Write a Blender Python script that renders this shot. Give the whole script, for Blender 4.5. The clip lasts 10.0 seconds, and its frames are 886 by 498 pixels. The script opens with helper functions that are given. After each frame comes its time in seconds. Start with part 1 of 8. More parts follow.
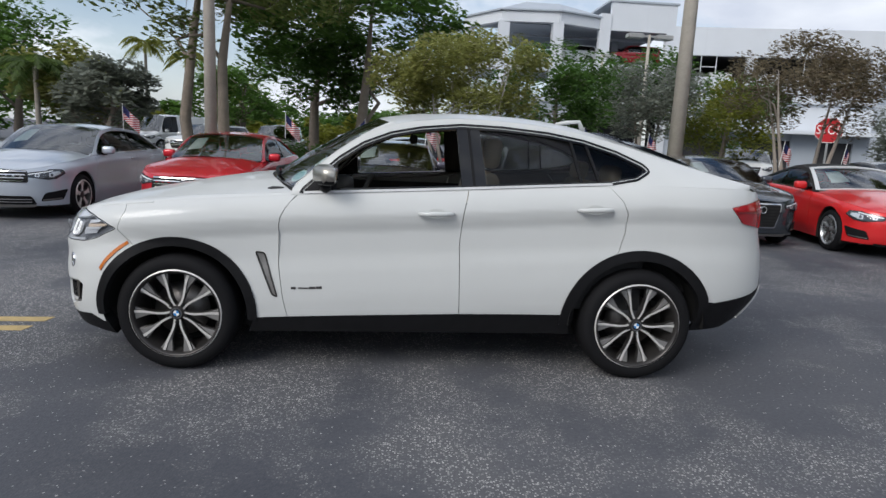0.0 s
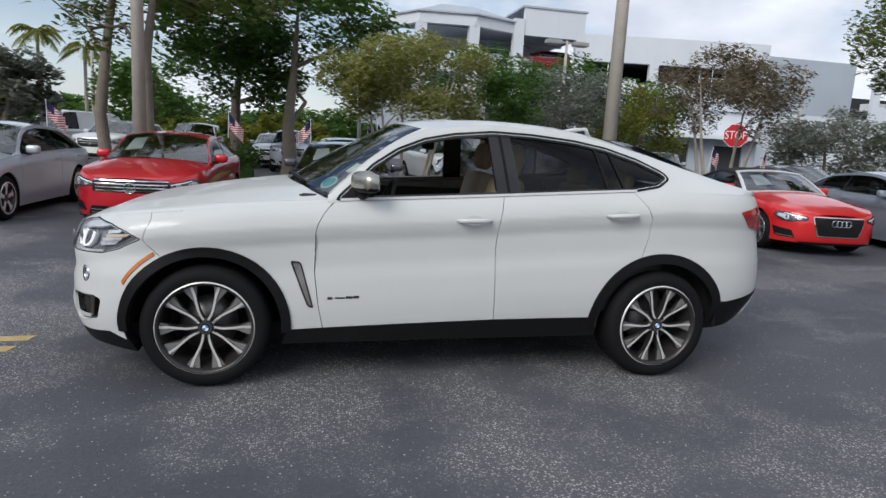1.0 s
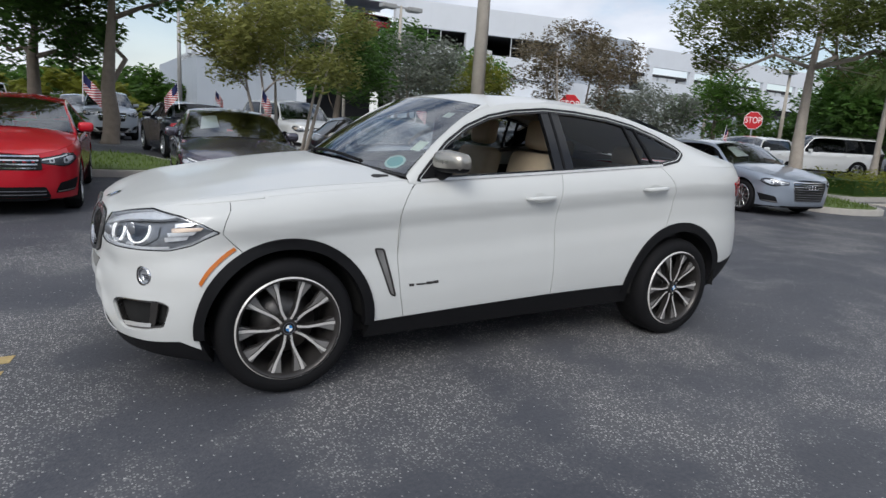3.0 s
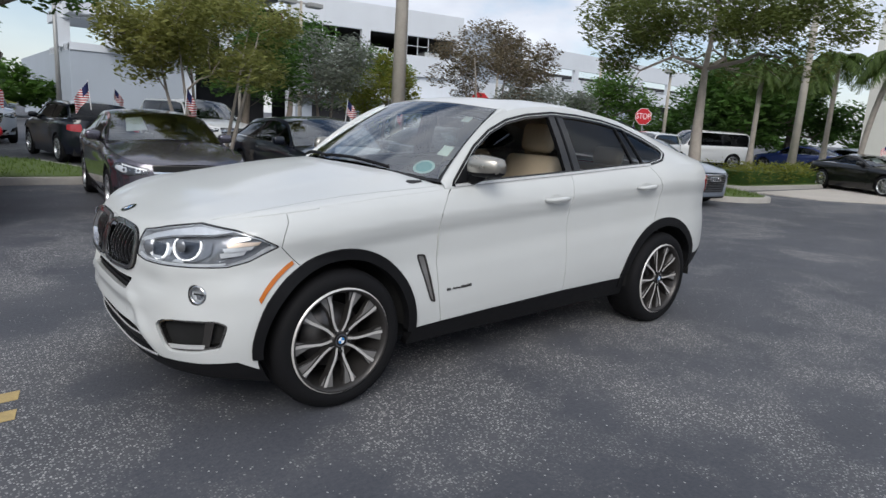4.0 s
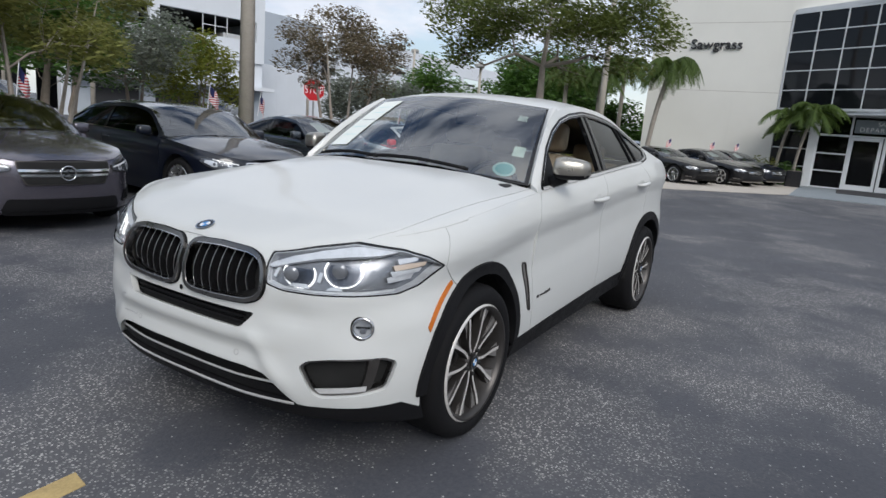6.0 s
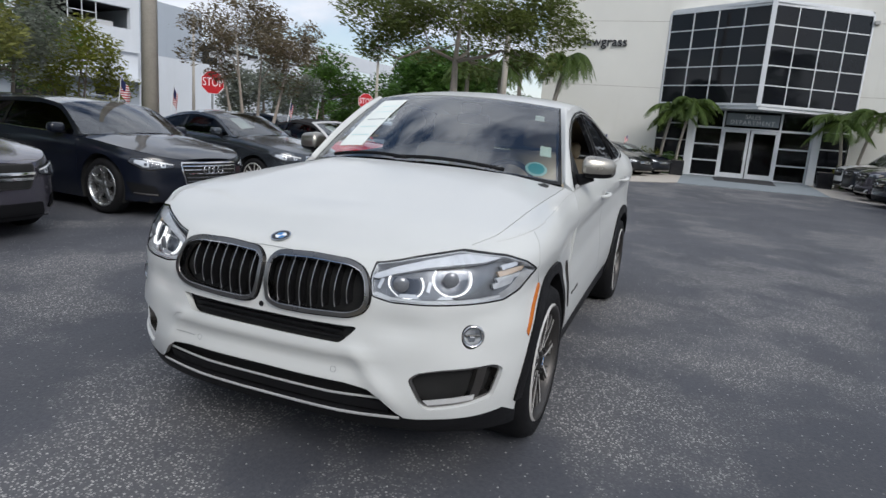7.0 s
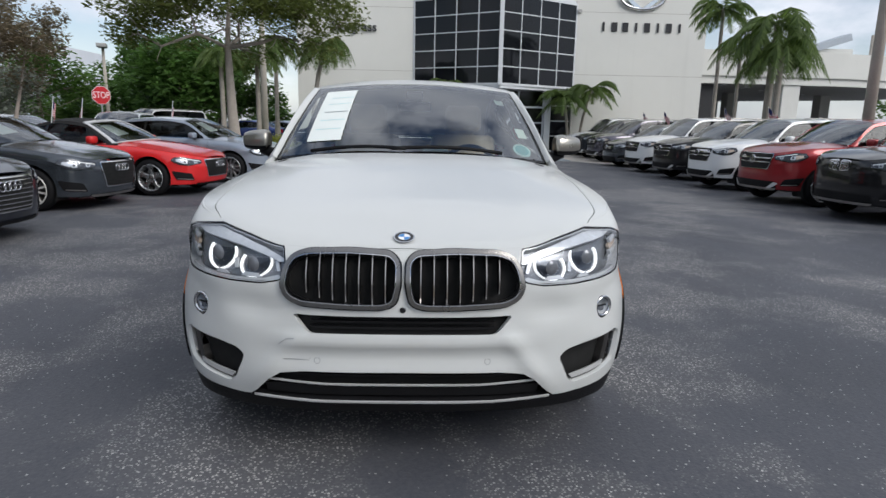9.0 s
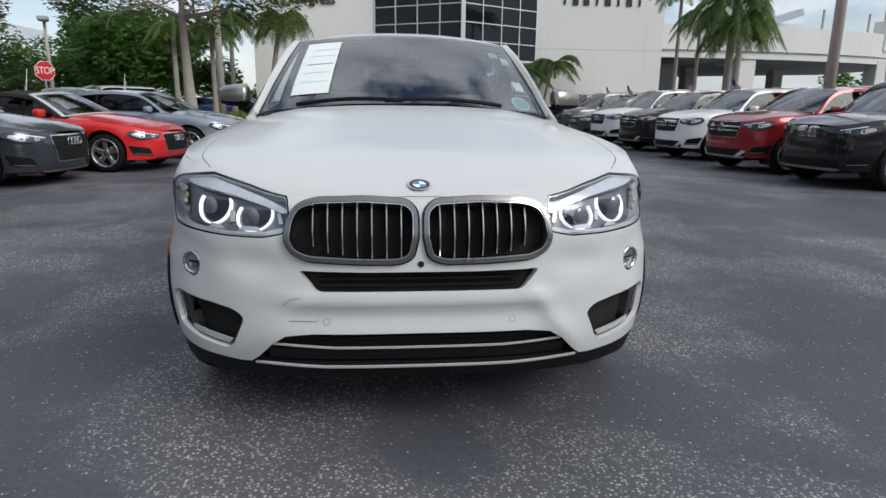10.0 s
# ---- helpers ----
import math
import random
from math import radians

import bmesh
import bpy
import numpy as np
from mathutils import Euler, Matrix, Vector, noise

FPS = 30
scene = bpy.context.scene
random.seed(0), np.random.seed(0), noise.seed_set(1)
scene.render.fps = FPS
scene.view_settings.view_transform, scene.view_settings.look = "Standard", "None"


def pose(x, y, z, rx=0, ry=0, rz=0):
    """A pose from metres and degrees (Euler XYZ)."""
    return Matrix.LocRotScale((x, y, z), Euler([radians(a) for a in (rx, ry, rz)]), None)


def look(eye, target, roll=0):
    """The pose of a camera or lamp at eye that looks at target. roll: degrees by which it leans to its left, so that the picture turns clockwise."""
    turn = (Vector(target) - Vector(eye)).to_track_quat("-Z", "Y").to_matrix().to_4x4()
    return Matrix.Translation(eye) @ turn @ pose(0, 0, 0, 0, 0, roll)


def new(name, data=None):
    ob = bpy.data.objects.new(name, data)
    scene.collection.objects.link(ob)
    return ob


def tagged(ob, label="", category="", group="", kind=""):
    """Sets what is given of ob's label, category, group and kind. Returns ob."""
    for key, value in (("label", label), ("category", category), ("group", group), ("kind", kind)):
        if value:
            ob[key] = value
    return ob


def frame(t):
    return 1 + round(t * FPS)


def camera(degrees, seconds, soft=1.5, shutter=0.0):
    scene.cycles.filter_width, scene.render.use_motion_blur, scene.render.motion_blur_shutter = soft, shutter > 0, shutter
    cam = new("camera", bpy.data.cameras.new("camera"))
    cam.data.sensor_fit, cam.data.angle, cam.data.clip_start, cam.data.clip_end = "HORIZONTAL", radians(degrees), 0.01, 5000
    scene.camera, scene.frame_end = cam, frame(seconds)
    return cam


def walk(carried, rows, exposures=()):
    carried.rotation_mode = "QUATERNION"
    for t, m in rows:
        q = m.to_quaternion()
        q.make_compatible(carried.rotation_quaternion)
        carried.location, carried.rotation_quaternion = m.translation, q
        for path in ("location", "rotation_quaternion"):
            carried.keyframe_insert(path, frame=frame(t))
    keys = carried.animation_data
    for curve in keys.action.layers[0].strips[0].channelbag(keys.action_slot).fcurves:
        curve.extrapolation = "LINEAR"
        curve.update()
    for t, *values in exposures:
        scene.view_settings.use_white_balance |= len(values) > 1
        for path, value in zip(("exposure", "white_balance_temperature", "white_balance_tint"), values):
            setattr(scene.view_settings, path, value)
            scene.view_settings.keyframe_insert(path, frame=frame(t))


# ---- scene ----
cam = camera(71.0, 10.0)
PATH = [
    (0, (-0.084, -4.785, 1.519), (0.05, -2.821, 1.168), 2.7),
    (0.5, (-0.436, -4.714, 1.52), (-0.181, -2.76, 1.175), 3.4),
    (1, (-0.875, -4.678, 1.522), (-0.456, -2.751, 1.185), 3.3),
    (1.5, (-1.228, -4.569, 1.506), (-0.712, -2.669, 1.157), 3.7),
    (2, (-1.637, -4.431, 1.506), (-0.984, -2.575, 1.151), 3.8),
    (2.5, (-2.01, -4.313, 1.516), (-1.189, -2.535, 1.107), 3.8),
    (2.7, (-2.138, -4.199, 1.504), (-1.255, -2.453, 1.092), 3.9),
    (4, (-3.027, -3.607, 1.498), (-1.773, -2.1, 1.1), 3.5),
    (4.5, (-3.302, -3.321, 1.495), (-1.937, -1.913, 1.102), 3.6),
    (5, (-3.578, -2.976, 1.496), (-2.069, -1.724, 1.104), 3.5),
    (5.5, (-3.725, -2.633, 1.448), (-2.157, -1.454, 1.057), 3.9),
    (5.7, (-3.806, -2.477, 1.451), (-2.191, -1.363, 1.06), 4.4),
    (6.8, (-4.215, -1.635, 1.437), (-2.42, -0.844, 1.049), 4.1),
    (7, (-4.282, -1.497, 1.433), (-2.452, -0.788, 1.047), 4.4),
    (7.5, (-4.46, -1.151, 1.444), (-2.563, -0.641, 1.069), 4.7),
    (8, (-4.526, -0.737, 1.415), (-2.596, -0.369, 1.041), 2.8),
    (8.5, (-4.612, -0.378, 1.401), (-2.65, -0.268, 1.027), 2.8),
    (9, (-4.578, -0.074, 1.38), (-2.618, -0.137, 0.988), 1.1),
    (9.5, (-4.529, 0.13, 1.33), (-2.574, -0.004, 0.929), 0.6),
    (10, (-4.388, 0.122, 1.23), (-2.45, -0.064, 0.775), 0.7),
]
walk(cam, [(t, look(eye, target, roll)) for t, eye, target, roll in PATH])


# ---- world, sun, exposure ----
SUN_ELEV, SUN_AZ = 37.0, 227.0   # azimuth from +x towards +y

world = bpy.data.worlds.new("sky")
scene.world = world
world.use_nodes = True
wn, wl = world.node_tree.nodes, world.node_tree.links
wn.clear()
w_out = wn.new("ShaderNodeOutputWorld")
w_bg = wn.new("ShaderNodeBackground")
w_sky = wn.new("ShaderNodeTexSky")
w_sky.sky_type = "NISHITA"
w_sky.sun_disc = False
w_sky.sun_elevation = radians(SUN_ELEV)
w_sky.sun_rotation = radians(90.0 - SUN_AZ)
w_co = wn.new("ShaderNodeTexCoord")
w_map = wn.new("ShaderNodeMapping")
w_map.inputs["Scale"].default_value = (1.0, 1.0, 2.2)
w_map.inputs["Location"].default_value = (0.8, 0.7, 0.0)
w_no = wn.new("ShaderNodeTexNoise")
w_no.inputs["Scale"].default_value = 2.3
w_no.inputs["Detail"].default_value = 9.0
w_no.inputs["Roughness"].default_value = 0.56
w_ra = wn.new("ShaderNodeValToRGB")
w_ra.color_ramp.elements[0].position = 0.47
w_ra.color_ramp.elements[1].position = 0.60
w_no2 = wn.new("ShaderNodeTexNoise")
w_no2.inputs["Scale"].default_value = 4.5
w_no2.inputs["Detail"].default_value = 6.0
w_ra2 = wn.new("ShaderNodeValToRGB")
w_ra2.color_ramp.elements[0].position, w_ra2.color_ramp.elements[0].color = 0.32, (4.9, 5.4, 6.5, 1)
w_ra2.color_ramp.elements[1].position, w_ra2.color_ramp.elements[1].color = 0.66, (7.9, 8.3, 9.0, 1)
w_mix = wn.new("ShaderNodeMix")
w_mix.data_type = "RGBA"
w_bg.inputs["Strength"].default_value = 0.10
wl.new(w_co.outputs["Generated"], w_map.inputs["Vector"])
wl.new(w_map.outputs["Vector"], w_no.inputs["Vector"])
wl.new(w_map.outputs["Vector"], w_no2.inputs["Vector"])
w_sep = wn.new("ShaderNodeSeparateXYZ")
w_hi = wn.new("ShaderNodeMath")          # cloud thickens overhead
w_hi.operation = "MULTIPLY_ADD"
w_hi.inputs[1].default_value = 0.14
wl.new(w_co.outputs["Generated"], w_sep.inputs["Vector"])
wl.new(w_sep.outputs["Z"], w_hi.inputs[0])
wl.new(w_no.outputs["Fac"], w_hi.inputs[2])
wl.new(w_hi.outputs["Value"], w_ra.inputs["Fac"])
wl.new(w_no2.outputs["Fac"], w_ra2.inputs["Fac"])
w_low = wn.new("ShaderNodeMath")         # pale haze along the horizon
w_low.operation, w_low.use_clamp = "MULTIPLY_ADD", True
w_low.inputs[1].default_value, w_low.inputs[2].default_value = -2.6, 0.62
wl.new(w_sep.outputs["Z"], w_low.inputs[0])
w_max = wn.new("ShaderNodeMath")
w_max.operation = "MAXIMUM"
wl.new(w_ra.outputs["Color"], w_max.inputs[0])
wl.new(w_low.outputs["Value"], w_max.inputs[1])
wl.new(w_max.outputs["Value"], w_mix.inputs["Factor"])
wl.new(w_sky.outputs["Color"], w_mix.inputs["A"])
wl.new(w_ra2.outputs["Color"], w_mix.inputs["B"])
wl.new(w_mix.outputs["Result"], w_bg.inputs["Color"])
wl.new(w_bg.outputs["Background"], w_out.inputs["Surface"])

sun = new("sun", bpy.data.lights.new("sun", "SUN"))
sun.data.energy, sun.data.angle, sun.data.color = 1.65, radians(30), (1.0, 0.975, 0.94)
_e, _a = radians(SUN_ELEV), radians(SUN_AZ)
sun.matrix_world = look((40 * math.cos(_a) * math.cos(_e), 40 * math.sin(_a) * math.cos(_e), 40 * math.sin(_e)), (0, 0, 0))
scene.view_settings.exposure = 0.31


# ---- materials ----
M = {}


def node_mat(name):
    m = bpy.data.materials.new(name)
    m.use_nodes = True
    nt = m.node_tree
    b = nt.nodes["Principled BSDF"]
    M[name] = m
    return m, nt, b


def tex_noise(nt, scale, detail=4.0, rough=0.55, vec=None):
    n = nt.nodes.new("ShaderNodeTexNoise")
    n.inputs["Scale"].default_value, n.inputs["Detail"].default_value, n.inputs["Roughness"].default_value = scale, detail, rough
    if vec is not None:
        nt.links.new(vec, n.inputs["Vector"])
    return n


def obj_co(nt):
    return nt.nodes.new("ShaderNodeTexCoord").outputs["Object"]


def geo_pos(nt):
    return nt.nodes.new("ShaderNodeNewGeometry").outputs["Position"]


def ramp(nt, fac, stops):
    r = nt.nodes.new("ShaderNodeValToRGB")
    el = r.color_ramp.elements
    while len(el) < len(stops):
        el.new(0.5)
    for e, (p, c) in zip(el, stops):
        e.position = p
        e.color = (*c, 1) if len(c) == 3 else c
    nt.links.new(fac, r.inputs["Fac"])
    return r.outputs["Color"]


def mixc(nt, fac, a, b, mode="MIX"):
    n = nt.nodes.new("ShaderNodeMix")
    n.data_type, n.blend_type = "RGBA", mode
    for key, v in (("Factor", fac), ("A", a), ("B", b)):
        sock = n.inputs[key]
        if isinstance(v, bpy.types.NodeSocket):
            nt.links.new(v, sock)
        elif key == "Factor":
            sock.default_value = v
        else:
            sock.default_value = (*v, 1)
    return n.outputs["Result"]


def bump(nt, b, height, strength, dist=0.01):
    n = nt.nodes.new("ShaderNodeBump")
    n.inputs["Strength"].default_value, n.inputs["Distance"].default_value = strength, dist
    nt.links.new(height, n.inputs["Height"])
    nt.links.new(n.outputs["Normal"], b.inputs["Normal"])


def simple(name, col, rough=0.5, metal=0.0, var=0.12, scale=6.0, bumpy=0.0, coat=0.0, spec=0.5):
    """A plain surface with colour variation at two scales, fine relief and uneven gloss."""
    m, nt, b = node_mat(name)
    co = obj_co(nt)
    n1, n2 = tex_noise(nt, scale, 5, vec=co), tex_noise(nt, scale * 9, 3, vec=co)
    lo, hi = tuple(c * (1 - var) for c in col), tuple(min(1, c * (1 + var)) for c in col)
    c1 = ramp(nt, n1.outputs["Fac"], [(0.3, lo), (0.7, hi)])
    c2 = mixc(nt, 0.35, c1, ramp(nt, n2.outputs["Fac"], [(0.3, lo), (0.7, hi)]))
    nt.links.new(c2, b.inputs["Base Color"])
    rr = ramp(nt, n1.outputs["Fac"], [(0.3, (rough * 0.88,) * 3), (0.7, (min(1, rough * 1.12),) * 3)])
    nt.links.new(rr, b.inputs["Roughness"])
    b.inputs["Metallic"].default_value = metal
    b.inputs["Coat Weight"].default_value = coat
    b.inputs["Coat Roughness"].default_value = 0.05
    b.inputs["Specular IOR Level"].default_value = spec
    if bumpy:
        bump(nt, b, n2.outputs["Fac"], bumpy, 0.01)
    return m


def paint(name, col, metal=0.0, rough=0.35, coat=1.0):
    """Car paint: base coat under a clear coat, faint dust."""
    m, nt, b = node_mat(name)
    co = obj_co(nt)
    n1, n2 = tex_noise(nt, 2.2, 4, vec=co), tex_noise(nt, 900, 2, vec=co)
    lo, hi = tuple(c * 0.985 for c in col), tuple(min(1, c * 1.01) for c in col)
    c1 = ramp(nt, n1.outputs["Fac"], [(0.3, lo), (0.7, hi)])
    if metal:
        c1 = mixc(nt, 0.3, c1, ramp(nt, n2.outputs["Fac"], [(0.35, tuple(c * 0.7 for c in col)), (0.65, tuple(min(1, c * 1.35) for c in col))]))
    nt.links.new(c1, b.inputs["Base Color"])
    b.inputs["Metallic"].default_value = metal
    b.inputs["Roughness"].default_value = rough
    b.inputs["Coat Weight"].default_value = coat
    b.inputs["Specular IOR Level"].default_value = 0.2
    nt.links.new(ramp(nt, n1.outputs["Fac"], [(0.3, (0.02,) * 3), (0.75, (0.07,) * 3)]), b.inputs["Coat Roughness"])
    return m


def glass(name, tint, gloss_rough=0.01, ior=1.5):
    """Thin pane: tinted see-through with a mirror gloss by Fresnel."""
    m, nt, b = node_mat(name)
    out = [n for n in nt.nodes if n.type == "OUTPUT_MATERIAL"][0]
    nt.nodes.remove(b)
    tr, gl, fr, mx = (nt.nodes.new(k) for k in ("ShaderNodeBsdfTransparent", "ShaderNodeBsdfGlossy", "ShaderNodeFresnel", "ShaderNodeMixShader"))
    tr.inputs["Color"].default_value = (*tint, 1)
    gl.inputs["Roughness"].default_value = gloss_rough
    gl.inputs["Color"].default_value = (0.95, 0.97, 1, 1)
    fr.inputs["IOR"].default_value = ior
    nt.links.new(fr.outputs["Fac"], mx.inputs["Fac"])
    nt.links.new(tr.outputs["BSDF"], mx.inputs[1])
    nt.links.new(gl.outputs["BSDF"], mx.inputs[2])
    nt.links.new(mx.outputs["Shader"], out.inputs["Surface"])
    return m


def glow(name, col, strength):
    m, nt, b = node_mat(name)
    b.inputs["Base Color"].default_value = (*col, 1)
    b.inputs["Emission Color"].default_value = (*col, 1)
    b.inputs["Emission Strength"].default_value = strength
    return m


def asphalt(name):
    m, nt, b = node_mat(name)
    p = geo_pos(nt)
    big = tex_noise(nt, 0.16, 5, 0.6, p)
    mid = tex_noise(nt, 0.9, 6, 0.62, p)
    fine = tex_noise(nt, 42, 3, 0.6, p)
    vor = nt.nodes.new("ShaderNodeTexVoronoi")
    vor.inputs["Scale"].default_value = 80
    nt.links.new(p, vor.inputs["Vector"])
    base = ramp(nt, big.outputs["Fac"], [(0.3, (0.034, 0.038, 0.054)), (0.7, (0.082, 0.086, 0.100))])
    base = mixc(nt, 0.55, base, ramp(nt, mid.outputs["Fac"], [(0.32, (0.040, 0.044, 0.058)), (0.7, (0.092, 0.095, 0.104))]))
    # worn stretches with bare pale stones
    wear = mixc(nt, 0.5, big.outputs["Color"], mid.outputs["Color"])
    wearf = ramp(nt, wear, [(0.492, (0, 0, 0)), (0.54, (1, 1, 1))])
    cell = nt.nodes.new("ShaderNodeSeparateColor")
    nt.links.new(vor.outputs["Color"], cell.inputs["Color"])
    pick = ramp(nt, cell.outputs["Red"], [(0.40, (0, 0, 0)), (0.48, (1, 1, 1))])
    pick2 = ramp(nt, cell.outputs["Red"], [(0.968, (0, 0, 0)), (0.978, (1, 1, 1))])
    size = ramp(nt, vor.outputs["Distance"], [(0.36, (1, 1, 1)), (0.5, (0, 0, 0))])
    stone = mixc(nt, 1.0, mixc(nt, 1.0, pick, wearf, "MULTIPLY"), pick2, "ADD")
    stone = mixc(nt, 1.0, stone, size, "MULTIPLY")
    tone = ramp(nt, cell.outputs["Green"], [(0.0, (0.17, 0.17, 0.17)), (1.0, (0.60, 0.585, 0.56))])
    base = mixc(nt, mixc(nt, 1.0, wearf, (0.30, 0.30, 0.30), "MULTIPLY"), base, (0.150, 0.146, 0.142))
    base = mixc(nt, stone, base, tone)
    base = mixc(nt, 0.28, base, ramp(nt, fine.outputs["Fac"], [(0.3, (0.028, 0.029, 0.034)), (0.7, (0.120, 0.120, 0.124))]))
    lanes = nt.nodes.new("ShaderNodeMapping")       # sealed and worn stretches along the lane
    lanes.inputs["Scale"].default_value = (0.22, 0.5, 1.0)
    nt.links.new(p, lanes.inputs["Vector"])
    patch = tex_noise(nt, 1.0, 5, 0.6, lanes.outputs["Vector"])
    base = mixc(nt, 1.0, base, ramp(nt, patch.outputs["Fac"], [(0.34, (0.74, 0.75, 0.78)), (0.48, (0.98, 0.98, 0.99)), (0.66, (1.24, 1.22, 1.20))]), "MULTIPLY")
    nt.links.new(base, b.inputs["Base Color"])
    nt.links.new(ramp(nt, mid.outputs["Fac"], [(0.3, (0.62,) * 3), (0.7, (0.86,) * 3)]), b.inputs["Roughness"])
    bump(nt, b, mixc(nt, 0.5, fine.outputs["Fac"], vor.outputs["Distance"]), 0.5, 0.006)
    return m


def stucco(name, col):
    m, nt, b = node_mat(name)
    p = geo_pos(nt)
    n1, n2 = tex_noise(nt, 0.35, 6, 0.6, p), tex_noise(nt, 30, 3, 0.5, p)
    mp = nt.nodes.new("ShaderNodeMapping")
    mp.inputs["Scale"].default_value = (1.2, 1.2, 0.08)
    nt.links.new(p, mp.inputs["Vector"])
    n3 = tex_noise(nt, 1.1, 5, 0.6, mp.outputs["Vector"])
    c = ramp(nt, n1.outputs["Fac"], [(0.3, tuple(v * 0.93 for v in col)), (0.7, col)])
    c = mixc(nt, ramp(nt, n3.outputs["Fac"], [(0.56, (0, 0, 0)), (0.8, (0.35, 0.35, 0.35))]), c, tuple(v * 0.78 for v in col))
    nt.links.new(c, b.inputs["Base Color"])
    b.inputs["Roughness"].default_value = 0.85
    bump(nt, b, n2.outputs["Fac"], 0.25, 0.01)
    return m


def leafy(name, dark, light):
    m, nt, b = node_mat(name)
    g = nt.nodes.new("ShaderNodeNewGeometry")
    c = ramp(nt, g.outputs["Random Per Island"], [(0.0, dark), (0.7, light), (1.0, tuple(min(1, v * 1.35) for v in light))])
    n = tex_noise(nt, 0.5, 3, vec=g.outputs["Position"])
    c = mixc(nt, 0.5, c, ramp(nt, n.outputs["Fac"], [(0.3, dark), (0.7, light)]))
    nt.links.new(c, b.inputs["Base Color"])
    b.inputs["Roughness"].default_value = 0.55
    out = [x for x in nt.nodes if x.type == "OUTPUT_MATERIAL"][0]
    tl, mx = nt.nodes.new("ShaderNodeBsdfTranslucent"), nt.nodes.new("ShaderNodeMixShader")
    nt.links.new(c, tl.inputs["Color"])
    mx.inputs["Fac"].default_value = 0.55
    nt.links.new(b.outputs["BSDF"], mx.inputs[1])
    nt.links.new(tl.outputs["BSDF"], mx.inputs[2])
    nt.links.new(mx.outputs["Shader"], out.inputs["Surface"])
    return m


asphalt("asphalt")
paint("paint_white", (0.565, 0.575, 0.565), coat=0.45)
paint("paint_white2", (0.74, 0.75, 0.75))
paint("paint_red", (0.50, 0.010, 0.022), 0.25)
paint("paint_red_bright", (0.62, 0.020, 0.022), 0.1)
paint("paint_red_dark", (0.26, 0.018, 0.022), 0.4)
paint("paint_silver", (0.46, 0.50, 0.56), 0.35, 0.3)
paint("paint_grey", (0.105, 0.098, 0.122), 0.7, 0.24)
paint("paint_slate", (0.060, 0.070, 0.084), 0.6, 0.24)
paint("paint_blue_black", (0.004, 0.006, 0.013), 0.0)
paint("paint_black", (0.004, 0.004, 0.005), 0.0)
paint("paint_steel", (0.27, 0.31, 0.37), 0.35, 0.3)
paint("paint_tan", (0.34, 0.32, 0.28), 0.6)
paint("paint_blue", (0.02, 0.04, 0.16), 0.5)
glass("glass_clear", (0.72, 0.78, 0.76))
glass("glass_screen", (0.80, 0.88, 0.85), ior=2.6)
glass("glass_side", (0.90, 0.92, 0.92), ior=1.25)
glass("glass_tint", (0.42, 0.43, 0.43), ior=1.32)
glass("glass_screen_parked", (0.72, 0.76, 0.76), ior=2.3)
glass("glass_parked", (0.13, 0.14, 0.145), ior=1.33)
glass("glass_dark", (0.035, 0.04, 0.045), ior=1.6)
glass("lamp_lens", (0.98, 0.99, 1.0), ior=1.22)
simple("glass_building", (0.008, 0.009, 0.012), 0.05, 0.0, 0.2, 0.6, spec=0.28)
simple("chrome", (0.62, 0.62, 0.63), 0.12, 1.0, 0.05)
simple("satin_metal", (0.42, 0.40, 0.38), 0.33, 1.0, 0.08)
simple("grille_ring", (0.23, 0.222, 0.215), 0.28, 1.0, 0.08)
simple("rim_machined", (0.70, 0.68, 0.65), 0.32, 0.4, 0.10, 20)
simple("blade_silver", (0.60, 0.60, 0.60), 0.32, 0.3, 0.08)
simple("rim_grey", (0.30, 0.29, 0.28), 0.36, 0.6, 0.12, 16)
simple("rim_dark", (0.060, 0.056, 0.054), 0.38, 0.6, 0.15, 14)
simple("rim_silver", (0.45, 0.46, 0.47), 0.28, 0.9, 0.1, 14)
simple("plastic_black", (0.009, 0.009, 0.010), 0.5, 0, 0.2, 20, 0.1, spec=0.14)
simple("trim_gloss_black", (0.010, 0.010, 0.011), 0.12, 0, 0.1)
simple("soft_top", (0.012, 0.012, 0.013), 0.95, 0, 0.2, 30, 0.3)
simple("cavity", (0.006, 0.006, 0.006), 0.9, 0, 0.2)
simple("rubber", (0.009, 0.009, 0.010), 0.72, 0, 0.25, 25, 0.15, spec=0.14)
simple("headliner", (0.46, 0.43, 0.38), 0.9, 0, 0.06, 10)
simple("seat_beige", (0.52, 0.43, 0.31), 0.55, 0, 0.08, 8, 0.1)
simple("interior_dark", (0.011, 0.0105, 0.0105), 0.7, 0, 0.2)
simple("lamp_amber", (0.50, 0.14, 0.02), 0.25, 0, 0.1)
simple("lamp_red", (0.42, 0.008, 0.014), 0.12, 0, 0.15, coat=0.6)
simple("lamp_silver", (0.62, 0.64, 0.67), 0.22, 0.35, 0.15, 30)
glow("lamp_ring", (1.0, 1.0, 1.0), 0.55)
simple("lamp_dark", (0.075, 0.080, 0.092), 0.16, 0.3, 0.15, 20)
simple("lamp_amber_dim", (0.62, 0.50, 0.40), 0.25, 0.4, 0.1)
simple("brake_metal", (0.16, 0.15, 0.145), 0.42, 0.9, 0.2, 30)
simple("paper_white", (0.80, 0.84, 0.80), 0.7, 0, 0.03)
simple("sticker_teal", (0.10, 0.42, 0.45), 0.5, 0, 0.05)
simple("sticker_pale", (0.50, 0.72, 0.72), 0.5, 0, 0.05)
